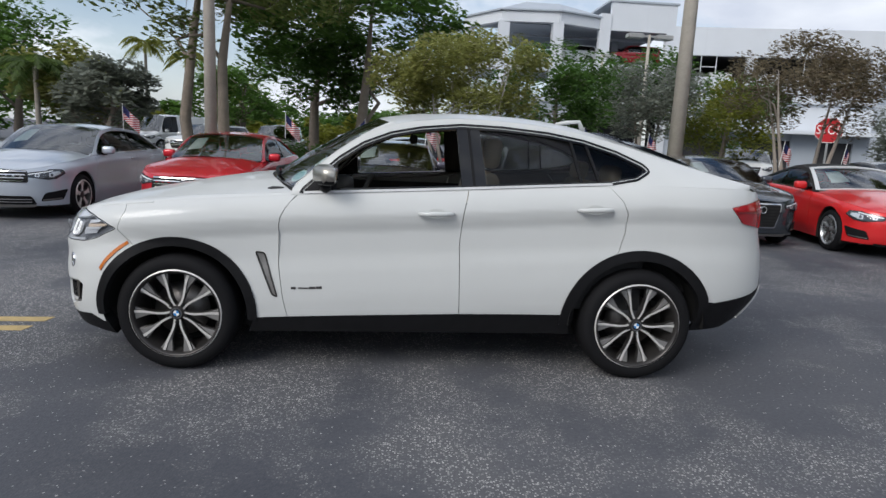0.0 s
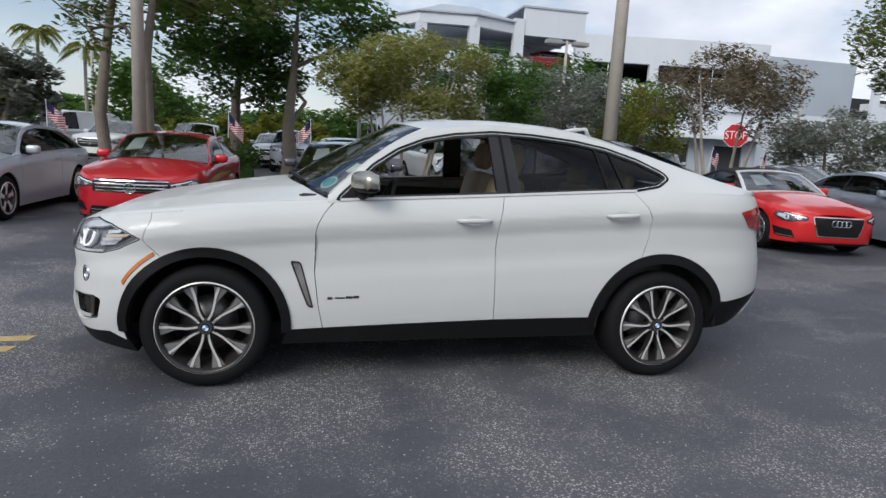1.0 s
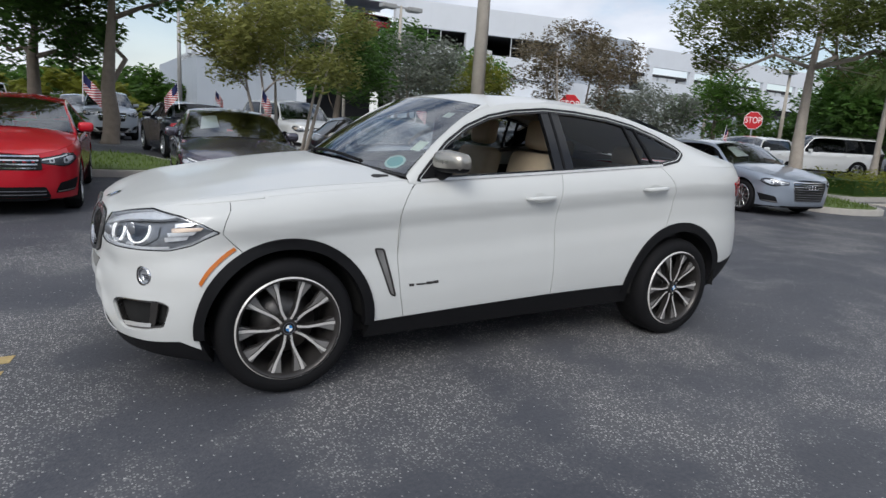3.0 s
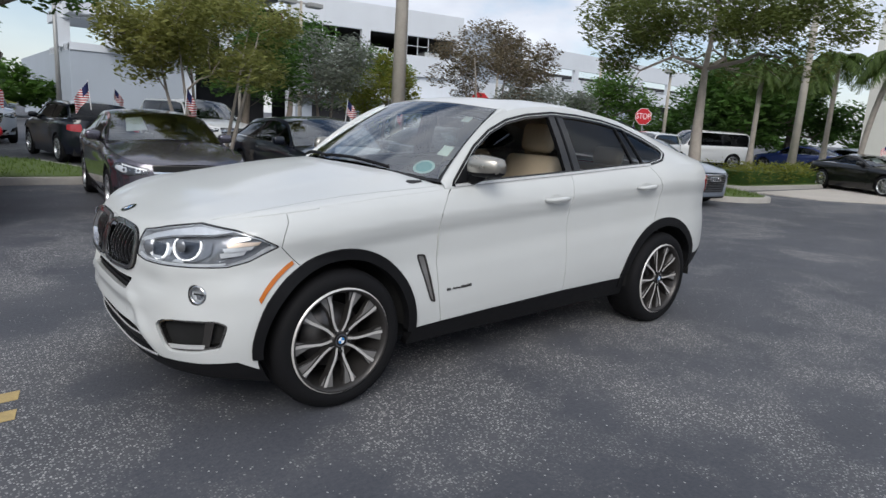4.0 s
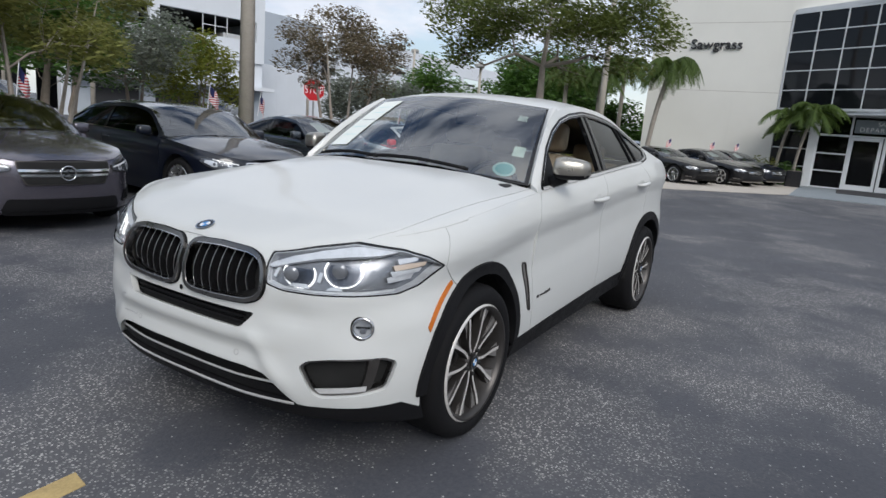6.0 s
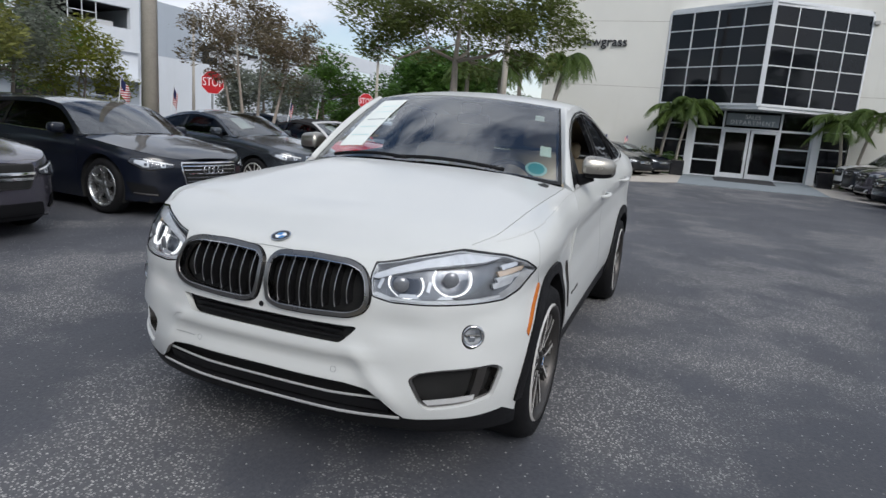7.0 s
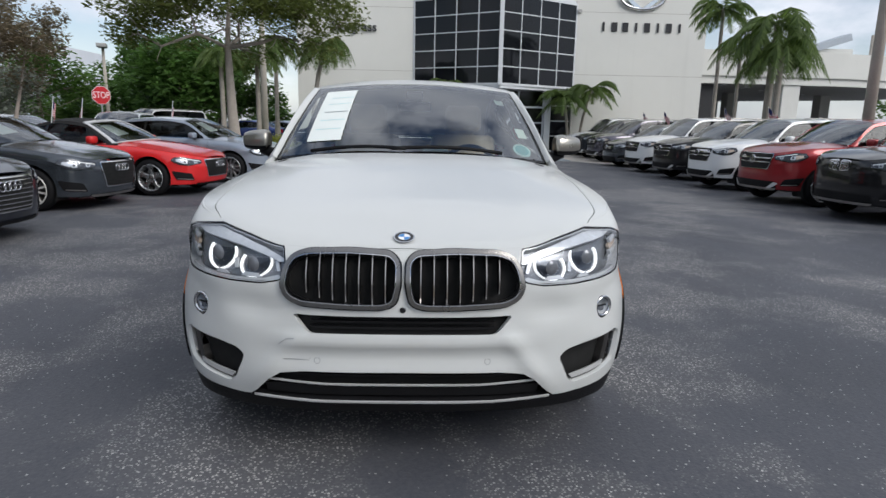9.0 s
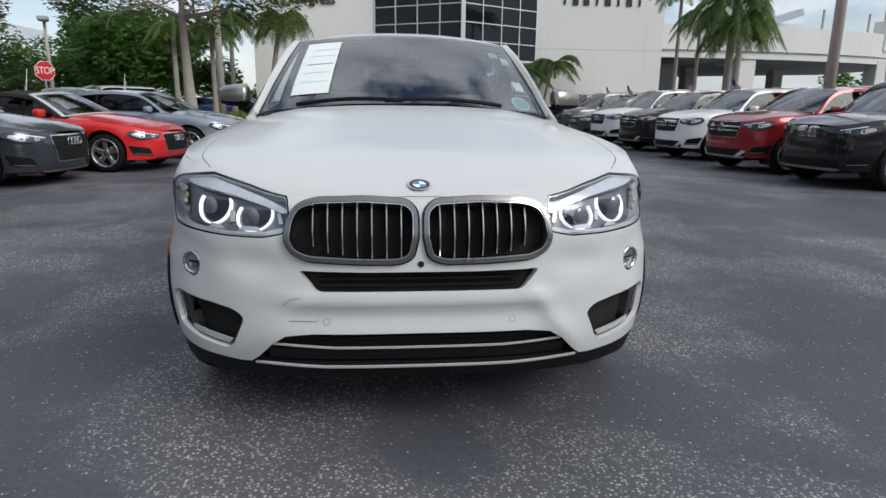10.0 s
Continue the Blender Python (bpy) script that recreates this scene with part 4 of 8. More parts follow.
        for k in range(3):
            part("badge_bar", box_bm(-0.006, 0.006, -0.010, -0.002, 0.0, 0.072), "chrome", bd, m=pose(0, 0, 0, 0, 120 * k, 0))
    if grille != "deep":
        bar("lower_intake", w * 0.66, w * 0.60, clear + 0.025, clear + 0.155, "plastic_black", 0.006)
    for sg in (-1, 1):
        p = rounded([(s.Uy(sg * w * 0.70), clear + 0.07), (s.Uy(sg * w * 0.92), clear + 0.09), (s.Uy(sg * w * 0.95), clear + 0.25), (s.Uy(sg * w * 0.76), clear + 0.20)], 0.03, 2)
        surf_part("side_intake", car, p, [], nose, 0.1, "plastic_black", off=0.006)
        p = [(s.Uy(sg * w * 0.73), clear + 0.085), (s.Uy(sg * w * 0.91), clear + 0.105), (s.Uy(sg * w * 0.91), clear + 0.117), (s.Uy(sg * w * 0.73), clear + 0.098)]
        surf_part("intake_trim", car, p, [], nose, 0.1, "satin_metal", "thin bright trim", off=0.012)
        if I["suv"] and grille == "bars":
            p = rounded([(s.Uy(sg * w * 0.44), clear + 0.02), (s.Uy(sg * w * 0.54), clear + 0.02), (s.Uy(sg * w * 0.68), clear + 0.12), (s.Uy(sg * w * 0.60), clear + 0.14)], 0.015, 2)
            surf_part("skid_plate", car, p, [], nose, 0.1, "blade_silver", "bright skid plate", off=0.018)
    bar("front_lip", w * 0.62, w * 0.66, clear - 0.015, clear + 0.025, "satin_metal" if I["suv"] or face == "rim_machined" else "plastic_black", 0.010)
    # tail lamps
    ut = s.Ux(x1 - 0.30, 0.8)
    tl = [(ut, 0.80), (s.Ux(x1 - 0.085, 0.8), 0.76), (s.Ux(x1 - 0.085, 0.8), 0.95), (ut + 0.04, 0.93)]
    if I["suv"]:
        tl = [(a, b2 + 0.12) for a, b2 in tl]
    surf_part("tail_lamp", car, rounded(tl, 0.03, 2), [], band, 0.1, "lamp_red", "red tail lamp", off=0.006, both=True)
    # door handles, mirrors, sills
    for xh in (c1 - 0.16, c1 + 0.78):
        if kind == "coupe" and xh > c1:
            continue
        zh = float(s.zs(xh)) - 0.12
        for sg in (-1, 1):
            q = s.band(np.array(s.Ux(xh)), np.array(zh), sg)
            part("door_handle", box_bm(-0.10, 0.10, -0.012, 0.018, -0.012, 0.012, 0.008), colour, car, m=pose(float(q[0]), float(q[1]), zh))
    xm = I["cowl"] + 0.42
    for sg in (-1, 1):
        yb = float(s.ye(xm)) + 0.10
        bm = box_bm(-0.07, 0.07, -0.10, 0.10, -0.06, 0.075, 0.045, 3)
        part("mirror", bm, colour, car, smooth=True, m=pose(xm, sg * yb, I["b0"] + 0.09))
        part("mirror_foot", box_bm(-0.03, 0.03, -0.07, 0.05, -0.02, 0.02, 0.01), "plastic_black", car, m=pose(xm, sg * (yb - 0.10), I["b0"] + 0.03))
    sill = [(ua + ar * 0.98, clear - 0.05), (ub - ar * 0.98, clear - 0.05), (ub - ar * 0.98, clear + 0.03), (ua + ar * 0.98, clear + 0.03)]
    surf_part("sill", car, sill, [], band, 0.15, "plastic_black" if I["suv"] else colour, off=0.008, both=True)
    # wheel housings
    for xa in (-wb / 2, wb / 2):
        for sg in (-1, 1):
            vs, fs = [], []
            for t in np.linspace(-0.45, math.pi + 0.45, 18):
                for y in (w - 0.03, w - 0.34):
                    vs.append((xa + (ar - 0.004) * math.cos(t), sg * y, wr + (ar - 0.004) * math.sin(t)))
            for k in range(17):
                fs.append((2 * k, 2 * k + 2, 2 * k + 3, 2 * k + 1))
            fs.append(tuple(range(1, 36, 2)))
            piece("wheel_housing", mesh_of("wheel_housing", vs, fs, "cavity"), car)
    key = (wr, rim_style, face)
    if key not in WHEELS:
        WHEELS[key] = wheel_set(wr, wr * 0.72, 0.22, rim_style, "rim_silver" if face == "rim_silver" else "rim_dark", face)
    add_wheels(car, [WHEELS[key]], [(x, sg * (w - 0.125), wr) for x in (-wb / 2, wb / 2) for sg in (-1, 1)])
    if roof_rails:
        for sg in (-1, 1):
            pts = [(x, sg * (float(s.ry(x)) - 0.03), float(s.rz(x)) + 0.045) for x in np.linspace(I["wst"] + 0.25, I["rst"], 9)]
            vs, fs = tube(pts, 0.016, 6)
            piece("roof_rail", mesh_of("roof_rail", vs, fs, "satin_metal"), car)
    if top:
        surf_part("screen_frame", car, [(-1.02, 0.0), (1.02, 0.0), (1.02, 1.02), (-1.02, 1.02)], [[(-0.95, 0.03), (0.95, 0.03), (0.94, 0.93), (-0.94, 0.93)]], lambda a, b2: s.screen(a, b2, "ws"), 0.1, "blade_silver", "bright windscreen frame", off=0.012, depth=0.02, c=(0, 0, 0.4))
    if paper:
        pp = [(0.35, 0.32), (0.72, 0.28), (0.72, 0.78), (0.40, 0.80)]
        surf_part("price_sheet", car, pp, [], lambda a, b2: s.screen(a, b2, "ws"), 0.3, "paper_white", "white price sheet behind the windscreen", off=-0.012, c=(0, 0, 0.4))
    return car


# ---- ground, kerbs, paving ----
bm = bmesh.new()
bmesh.ops.create_grid(bm, x_segments=60, y_segments=60, size=1500)
tagged(part("ground", bm, "asphalt"), "dark worn asphalt of the car lot", "ground", kind="structure")


def slab(name, poly, z0, z1, mat, label, category, kind="structure", bevel=0.0):
    """An upright prism on a plan outline."""
    b = bmesh.new()
    f = b.faces.new([b.verts.new((x, y, z0)) for x, y in poly])
    r = bmesh.ops.extrude_face_region(b, geom=[f])
    bmesh.ops.translate(b, verts=[v for v in r["geom"] if isinstance(v, bmesh.types.BMVert)], vec=(0, 0, z1 - z0))
    bmesh.ops.recalc_face_normals(b, faces=b.faces)
    if bevel:
        es = [e for e in b.edges if all(v.co.z > z1 - 1e-4 for v in e.verts)]
        bmesh.ops.bevel(b, geom=es, offset=bevel, segments=2, affect="EDGES")
    return tagged(part(name, b, mat), label, category, kind=kind)


def island(plan, grass_h=0.10, seed=1, blades=900):
    """A kerbed bed of mown grass."""
    pl = rounded(plan, 0.8, 6)
    slab("kerb", pl, -0.02, 0.13, "concrete", "pale worn concrete kerb round a grass bed", "kerb", bevel=0.02)
    inner = grow(pl, -0.15)
    slab("lawn", inner, 0.0, 0.145, "grass_ground", "short green grass in a kerbed bed", "lawn")
    rng = np.random.default_rng(seed)
    p = np.array(inner)
    lo, hi = p.min(0), p.max(0)
    q = rng.uniform(lo, hi, (blades * 3, 2))
    q = q[inside(inner, q)][:blades]
    vs, fs = [], []
    for x, y in q:
        a, h, w = rng.uniform(0, 6.28), rng.uniform(0.04, 0.10), 0.012
        k = len(vs)
        dx, dy = math.cos(a) * w, math.sin(a) * w
        lx, ly = rng.normal(0, 0.03, 2)
        vs += [(x - dx, y - dy, 0.14), (x + dx, y + dy, 0.14), (x + lx, y + ly, 0.145 + h)]
        fs.append((k, k + 1, k + 2))
    tagged(piece("grass", mesh_of("grass", vs, fs, "grass_blade", smooth=False)), "short green blades of lawn grass", "grass", kind="stuff")


island([(-13.0, 9.3), (-0.4, 9.3), (-0.4, 11.0), (-1.2, 13.6), (-4.0, 14.4), (-6.0, 12.6), (-13.0, 11.6)], seed=2, blades=2600)
island([(0.3, 8.9), (11.2, 8.7), (11.2, 10.8), (0.3, 11.0)], seed=3, blades=1500)
island([(11.9, 3.6), (13.6, 3.1), (15.2, 5.4), (15.2, 8.6), (12.2, 8.6)], seed=4, blades=1600)
island([(15.9, 5.3), (24.8, 4.9), (29.5, 5.6), (29.5, 8.2), (16.0, 8.4)], seed=5, blades=1200)
slab("pale_paving", [(15.9, 4.9), (16.1, 3.1), (20.6, -0.6), (21.4, -1.0), (30.2, -1.0), (30.2, 5.2), (25.0, 4.7)], -0.02, 0.025, "apron_stone", "pale stone paving before the showroom", "pavement")
slab("slate_paving", [(20.8, -1.004), (30.2, -1.004), (30.2, -6.6), (21.2, -6.1)], -0.02, 0.030, "slate_apron", "blue-grey paving leading to the entrance", "pavement")
slab("entrance_mat", [(25.4, -2.4), (29.0, -2.4), (29.0, -5.0), (25.2, -4.8)], 0.028, 0.042, "dark_and_shade", "dark grey entrance mat on the paving", "mat")
slab("pale_paving", [(21.2, -6.104), (30.2, -6.604), (30.2, -14.0), (18.4, -13.5), (19.4, -7.0)], -0.02, 0.024, "apron_stone", "pale stone paving under parked cars", "pavement")
# yellow double stroke beside the car
for y0, y1, x1 in ((-0.035, 0.075, -2.765), (-0.265, -0.155, -2.80)):
    slab("yellow_stripe", [(-6.2, y0 - 0.25), (x1 - 0.02, y0), (x1, y1), (-6.2, y1 - 0.25)], -0.01, 0.004, "yellow_line", "worn yellow lane stripe on the asphalt", "road marking")


# ---- the showroom ----
WX = 30.0
shop = thing("showroom", "white stucco showroom with a projecting dark glass bay over the entrance", "building")


def wallpart(name, x0, x1, y0, y1, z0, z1, mat, parent, label="", bevel=0.0):
    return part(name, box_bm(x0, x1, y0, y1, z0, z1, bevel), mat, parent, label)


BL, BR, BC = 0.55, -8.05, -3.78        # the bay's ends and corner along the wall
wallpart("front_wall", WX, WX + 0.4, BL, 6.75, 0, 12.0, "wall_white", shop)
wallpart("front_wall", WX, WX + 0.4, -15.1, BR, 0, 12.0, "wall_white", shop)
wallpart("front_wall", WX, WX + 0.4, BR, BL, 7.9, 12.0, "wall_white", shop)
wallpart("side_wall", WX + 0.41, WX + 34, 6.35, 6.747, 0, 11.996, "wall_white", shop)
wallpart("side_wall", WX + 0.41, WX + 34, -15.097, -14.7, 0, 11.996, "wall_white", shop)
wallpart("roof", WX + 0.2, WX + 34, -14.9, 6.5, 11.6, 11.9, "concrete", shop)
wallpart("back_wall", WX + 33.6, WX + 34, -14.9, 6.5, 0, 11.99, "wall_white", shop)
for z in (4.18, 7.40):
    for y0, y1 in ((BL + 0.05, 6.75), (-15.1, BR - 0.05)):
        wallpart("wall_joint", WX - 0.004, WX + 0.02, y0, y1, z - 0.012, z + 0.012, "concrete", shop)
# glass bay: two facets meeting in a point over the door
PX = WX - 2.6                            # the corner stands out this far
ZB, ZT = 3.45, 7.75


def facet(ya, xa, yb, xb, cols, rows, name):
    """A grid of dark panes in white bars between two uprights."""
    d = Vector((xb - xa, yb - ya, 0))
    L = d.length
    d.normalize()
    n = Vector((d.y, -d.x, 0))
    if n.x > 0:
        n = -n
    m = Matrix.Translation((xa, ya, 0)) @ Matrix(((d.x, n.x, 0, 0), (d.y, n.y, 0, 0), (0, 0, 1, 0), (0, 0, 0, 1)))
    bay = piece(name, bpy.data.meshes.new(name), shop, "dark mirror glass in white bars")
    for i in range(cols):
        for j in range(rows):
            z0, z1 = ZB + (ZT - ZB) * j / rows, ZB + (ZT - ZB) * (j + 1) / rows
            b = box_bm(L * i / cols + 0.03, L * (i + 1) / cols - 0.03, -0.03, 0.0, z0 + 0.03, z1 - 0.03)
            part("pane", b, "glass_building", bay, m=m @ pose(0, 0, 0, random.uniform(-0.25, 0.25), 0, random.uniform(-0.25, 0.25)))
    for i in range(cols + 1):
        w = 0.045 if 0 < i < cols else 0.09
        part("mullion", box_bm(L * i / cols - w / 2, L * i / cols + w / 2, -0.05, 0.035, ZB, ZT), "frame_white", bay, m=m)
    for j in range(rows + 1):
        w = 0.045 if 0 < j < rows else 0.11
        z = ZB + (ZT - ZB) * j / rows
        part("transom", box_bm(0, L, -0.045, 0.03, z - w / 2, z + w / 2), "frame_white", bay, m=m)
    return bay


facet(BL, WX - 0.02, BC, PX, 4, 5, "glass_bay")
facet(BC, PX, BR, WX - 0.02, 4, 5, "glass_bay")
part("bay_corner", box_bm(PX - 0.12, PX + 0.06, BC - 0.10, BC + 0.10, ZB - 0.05, ZT + 0.12), "frame_white", shop)
b = bmesh.new()
f = b.faces.new([b.verts.new(v) for v in ((WX + 0.1, BL + 0.05, ZT + 0.06), (PX - 0.14, BC, ZT + 0.06), (WX + 0.1, BR - 0.05, ZT + 0.06))])
r = bmesh.ops.extrude_face_region(b, geom=[f])
bmesh.ops.translate(b, verts=[v for v in r["geom"] if isinstance(v, bmesh.types.BMVert)], vec=(0, 0, 0.14))
part("bay_roof", b, "frame_white", shop)
b = bmesh.new()
f = b.faces.new([b.verts.new(v) for v in ((WX + 0.1, BL, ZB - 0.04), (PX, BC, ZB - 0.04), (WX + 0.1, BR, ZB - 0.04))])
r = bmesh.ops.extrude_face_region(b, geom=[f])
bmesh.ops.translate(b, verts=[v for v in r["geom"] if isinstance(v, bmesh.types.BMVert)], vec=(0, 0, -0.16))
part("bay_soffit", b, "frame_white", shop)
# ground floor under the bay: outer windows, two pillars, entrance screen with double door
for y0, y1 in ((BL - 0.02, -0.95), (-6.75, BR + 0.02)):
    ya, yb = max(y0, y1), min(y0, y1)
    for j in range(4):
        z0, z1 = 0.08 + 0.81 * j, 0.08 + 0.81 * (j + 1)
        part("pane", box_bm(WX + 0.02, WX + 0.06, yb + 0.04, ya - 0.04, z0 + 0.03, z1 - 0.03), "glass_building", shop)
        part("transom", box_bm(WX - 0.02, WX + 0.08, yb, ya, z0 - 0.028, z0 + 0.028), "frame_white", shop)
for y in (-1.12, -6.58):
    wallpart("pillar", WX - 0.9, WX - 0.35, y - 0.17, y + 0.17, 0.02, ZB - 0.18, "frame_white", shop, bevel=0.02)
SX = WX - 0.55
# near-black sheet close behind the panes, the lobby's shade put into its colour
wallpart("lobby_back", WX + 0.40, WX + 0.5, BR, BL, 0, 7.9, "dark_and_shade", shop)
cols = [-1.30, -2.55, -3.80, -5.05, -6.40]
lev = [0.05, 0.80, 1.58, 2.38, 3.24]
for i in range(4):
    ya, yb = cols[i], cols[i + 1]
    if i in (1, 2):
        dr = piece("door", bpy.data.meshes.new("door"), shop, "white-framed glass entrance door")
        part("glass", box_bm(SX, SX + 0.03, yb + 0.14, ya - 0.14, 0.25, 2.24), "glass_tint", dr)
        for z0, z1 in ((0.05, 0.27), (2.22, 2.36)):
            part("rail", box_bm(SX - 0.03, SX + 0.05, yb + 0.03, ya - 0.03, z0, z1), "frame_white", dr)
        for y in (ya - 0.085, yb + 0.085):
            part("stile", box_bm(SX - 0.035, SX + 0.055, y - 0.06, y + 0.06, 0.05, 2.36), "frame_white", dr)
        part("door_handle", box_bm(SX - 0.09, SX - 0.05, (yb + 0.18 if i == 1 else ya - 0.20), (yb + 0.20 if i == 1 else ya - 0.18), 0.9, 1.4), "chrome", dr)
        part("pane", box_bm(SX + 0.01, SX + 0.04, yb, ya, 2.44, 3.20), "glass_tint", shop)
        continue
    for j in range(4):
        part("pane", box_bm(SX, SX + 0.03, yb + 0.04, ya - 0.04, lev[j] + 0.03, lev[j + 1] - 0.03), "glass_tint", shop)
        part("transom", box_bm(SX - 0.03, SX + 0.05, yb, ya, lev[j] - 0.03, lev[j] + 0.03), "frame_white", shop)
for y in cols[:2] + cols[3:]:
    part("mullion", box_bm(SX - 0.04, SX + 0.06, y - 0.045, y + 0.045, 0.0, 3.26), "frame_white", shop)
part("transom", box_bm(SX - 0.035, SX + 0.055, cols[4], cols[0], 2.37, 2.44), "frame_white", shop)
part("sign_panel", box_bm(SX - 0.05, SX - 0.02, -4.95, -2.65, 2.55, 3.12), "slate_apron", shop, "grey sign panel over the door")
wallm = lambda y, z, x: Matrix.Translation((x, y, z)) @ Matrix(((0, 0, -1, 0), (-1, 0, 0, 0), (0, 1, 0, 0), (0, 0, 0, 1)))
words("SALES", 0.26, 0.01, "sign_white", wallm(-3.8, 2.96, SX - 0.06), "lettering", shop)
words("DEPARTMENT", 0.26, 0.01, "sign_white", wallm(-3.8, 2.70, SX - 0.06), "lettering", shop, spread=1.25)
words("Sawgrass", 0.66, 0.05, "letter_dark", wallm(3.72, 6.36, WX - 0.06), "lettering", shop, "dark raised letters on the white wall")
# the maker's name as plain upright strokes, and its sign as a plain oval
for k in range(8):
    y = -9.52 - 4.11 * k / 7
    wd = 0.05 if k in (0, 3, 5, 7) else 0.15
    part("letter_bar", box_bm(WX - 0.07, WX - 0.004, y - wd, y + wd, 6.44, 6.90), "letter_dark", shop, "dark plain sign stroke")
vs, fs = tube([(WX - 0.08, -11.5 + 1.15 * math.cos(t), 8.15 + 0.56 * math.sin(t)) for t in np.linspace(0, 2 * math.pi, 40, endpoint=False)], 0.10, 8, closed=True)
piece("emblem", mesh_of("emblem", vs, fs, "chrome"), shop, "polished oval sign")
for sg in (-1, 1):
    part("emblem_bar", box_bm(-0.05, 0.05, -0.45, 0.45, -0.10, 0.10), "chrome", shop, m=pose(WX - 0.10, -11.5 + sg * 0.45, 7.85, sg * 38, 0, 0))
# security lamp
part("wall_lamp", box_bm(WX - 0.15, WX, BR - 0.25, BR - 0.05, 7.35, 7.5), "lamp_housing", shop)


# ---- covered ramp beyond the showroom ----
ramp_b = thing("vehicle_ramp", "white concrete vehicle ramp bridge with parked cars on top", "bridge")
edge_r = [(31.0, -15.3), (31.1, -18.0), (31.3, -21.0), (31.7, -24.0), (32.3, -27.0), (33.2, -30.0), (34.6, -33.0), (36.8, -36.2), (40.0, -39.5)]


def prism(name, pts, z0, z1, mat, parent, label=""):
    bq = bmesh.new()
    f = bq.faces.new([bq.verts.new((x, y, z0)) for x, y in pts])
    r = bmesh.ops.extrude_face_region(bq, geom=[f])
    bmesh.ops.translate(bq, verts=[v for v in r["geom"] if isinstance(v, bmesh.types.BMVert)], vec=(0, 0, z1 - z0))
    bmesh.ops.recalc_face_normals(bq, faces=bq.faces)
    return part(name, bq, mat, parent, label)


prism("deck", [(x + 0.35, y) for x, y in edge_r] + [(52.0, -40.0), (60.0, -30.0), (66.0, -15.3)], 4.25, 4.75, "wall_white", ramp_b)
for k in range(len(edge_r) - 1):
    (xa, ya), (xb, yb) = edge_r[k], edge_r[k + 1]
    prism("parapet", [(xa, ya), (xb, yb), (xb + 0.32, yb), (xa + 0.32, ya)], 4.40, 5.78, "wall_white", ramp_b)
    prism("edge_beam", [(xa + 0.14, ya), (xb + 0.14, yb), (xb + 0.62, yb), (xa + 0.62, ya)], 3.98, 4.40, "wall_white", ramp_b)
for x, y, w in ((32.1, -21.0, 0.55), (34.3, -31.4, 0.5), (45.0, -24.0, 0.45), (46.0, -32.0, 0.45), (56.0, -21.0, 0.45), (57.0, -28.0, 0.45), (38.0, -18.5, 0.4)):
    part("column", box_bm(-w, w, -w, w, 0, 4.25, 0.05), "wall_white", ramp_b, m=pose(x, y, 0, 0, 0, 6))
for x, y in ((32.2, -25.8), (33.3, -29.6), (35.2, -33.6)):
    part("post", cyl_bm(0.07, 0.07, 5.7, 6.9, 8), "pole_concrete", ramp_b, m=pose(x, y, 0))
part("end_pier", box_bm(-0.42, 0.42, -0.42, 0.42, 4.75, 6.6, 0.03), "wall_white", ramp_b, m=pose(34.2, -31.4, 0, 0, 0, 20))
part("lamp_mast", cyl_bm(0.09, 0.07, 6.6, 13.0, 10), "pole_concrete", ramp_b, m=pose(34.2, -31.4, 0))
prism("stair_wall", [(41.5, -28.2), (41.5, -31.0), (42.0, -31.0), (42.0, -28.2)], 4.75, 7.3, "wall_white", ramp_b)
part("stair_roof", box_bm(-0.4, 0.8, -2.2, 2.2, 0, 0.5, 0.03), "garage_grey", ramp_b, m=pose(41.6, -28.6, 7.2, -18, 0, 0))
wallpart("return_wall", 31.6, 31.9, -16.6, -15.3, 0, 3.95, "dark_and_shade", ramp_b)
for k in range(5):
    part("soffit_lamp", box_bm(-0.5, 0.5, -0.12, 0.12, 4.19, 4.248), "enamel_white", ramp_b, m=pose(36.0 + 2.2 * k, -19.0 - 2.6 * k, 0))


# ---- the parking garage to the north ----
gar = thing("parking_garage", "pale grey concrete parking garage with open decks and a corner bay", "building")
GM = pose(21.5, 47.0, 0, 0, 0, -11.0)


def gbox(name, x0, x1, y0, y1, z0, z1, mat, m=None, label=""):
    return part(name, box_bm(x0, x1, y0, y1, z0, z1), mat, gar, label, m=m)


# right wing: wall with two bands of openings
top, b1, b0 = 11.35, 9.15, 7.45
gbox("parapet_wall", 0, 16.2, 0, 0.5, b1, top, "garage_white", GM)
gbox("spandrel", 0, 16.2, 0, 0.5, 5.6, b0, "garage_white", GM)
for x0, x1 in ((0, 0.35), (5.95, 6.75), (15.4, 16.2)):
    gbox("pier", x0, x1, 0.002, 0.5, b0, b1, "garage_white", GM)
# deck back, floor and ceiling coloured near-black for the shade within
gbox("deck_back", 0.2, 16.0, 9.0, 9.2, 0.0, b1, "dark_and_shade", GM)
gbox("deck_floor", 0.2, 16.2, 0.5, 9.0, 7.0, 7.2, "dark_and_shade", GM)
gbox("deck_ceiling", 0.2, 16.2, 0.5, 9.0, b1, b1 + 0.2, "dark_and_shade", GM)
gbox("side_wall", 15.9, 16.2, 0.5, 12, 0, top, "garage_grey", GM)
for x in (2.4, 3.6, 10.4, 11.5, 12.6):
    gbox("window_bar", x - 0.03, x + 0.03, 0.1, 0.2, b0, b1, "frame_white", GM)
for x0, x1 in ((2.4, 3.6), (10.4, 12.6)):
    gbox("window_bar", x0, x1, 0.1, 0.2, 8.25, 8.31, "frame_white", GM)
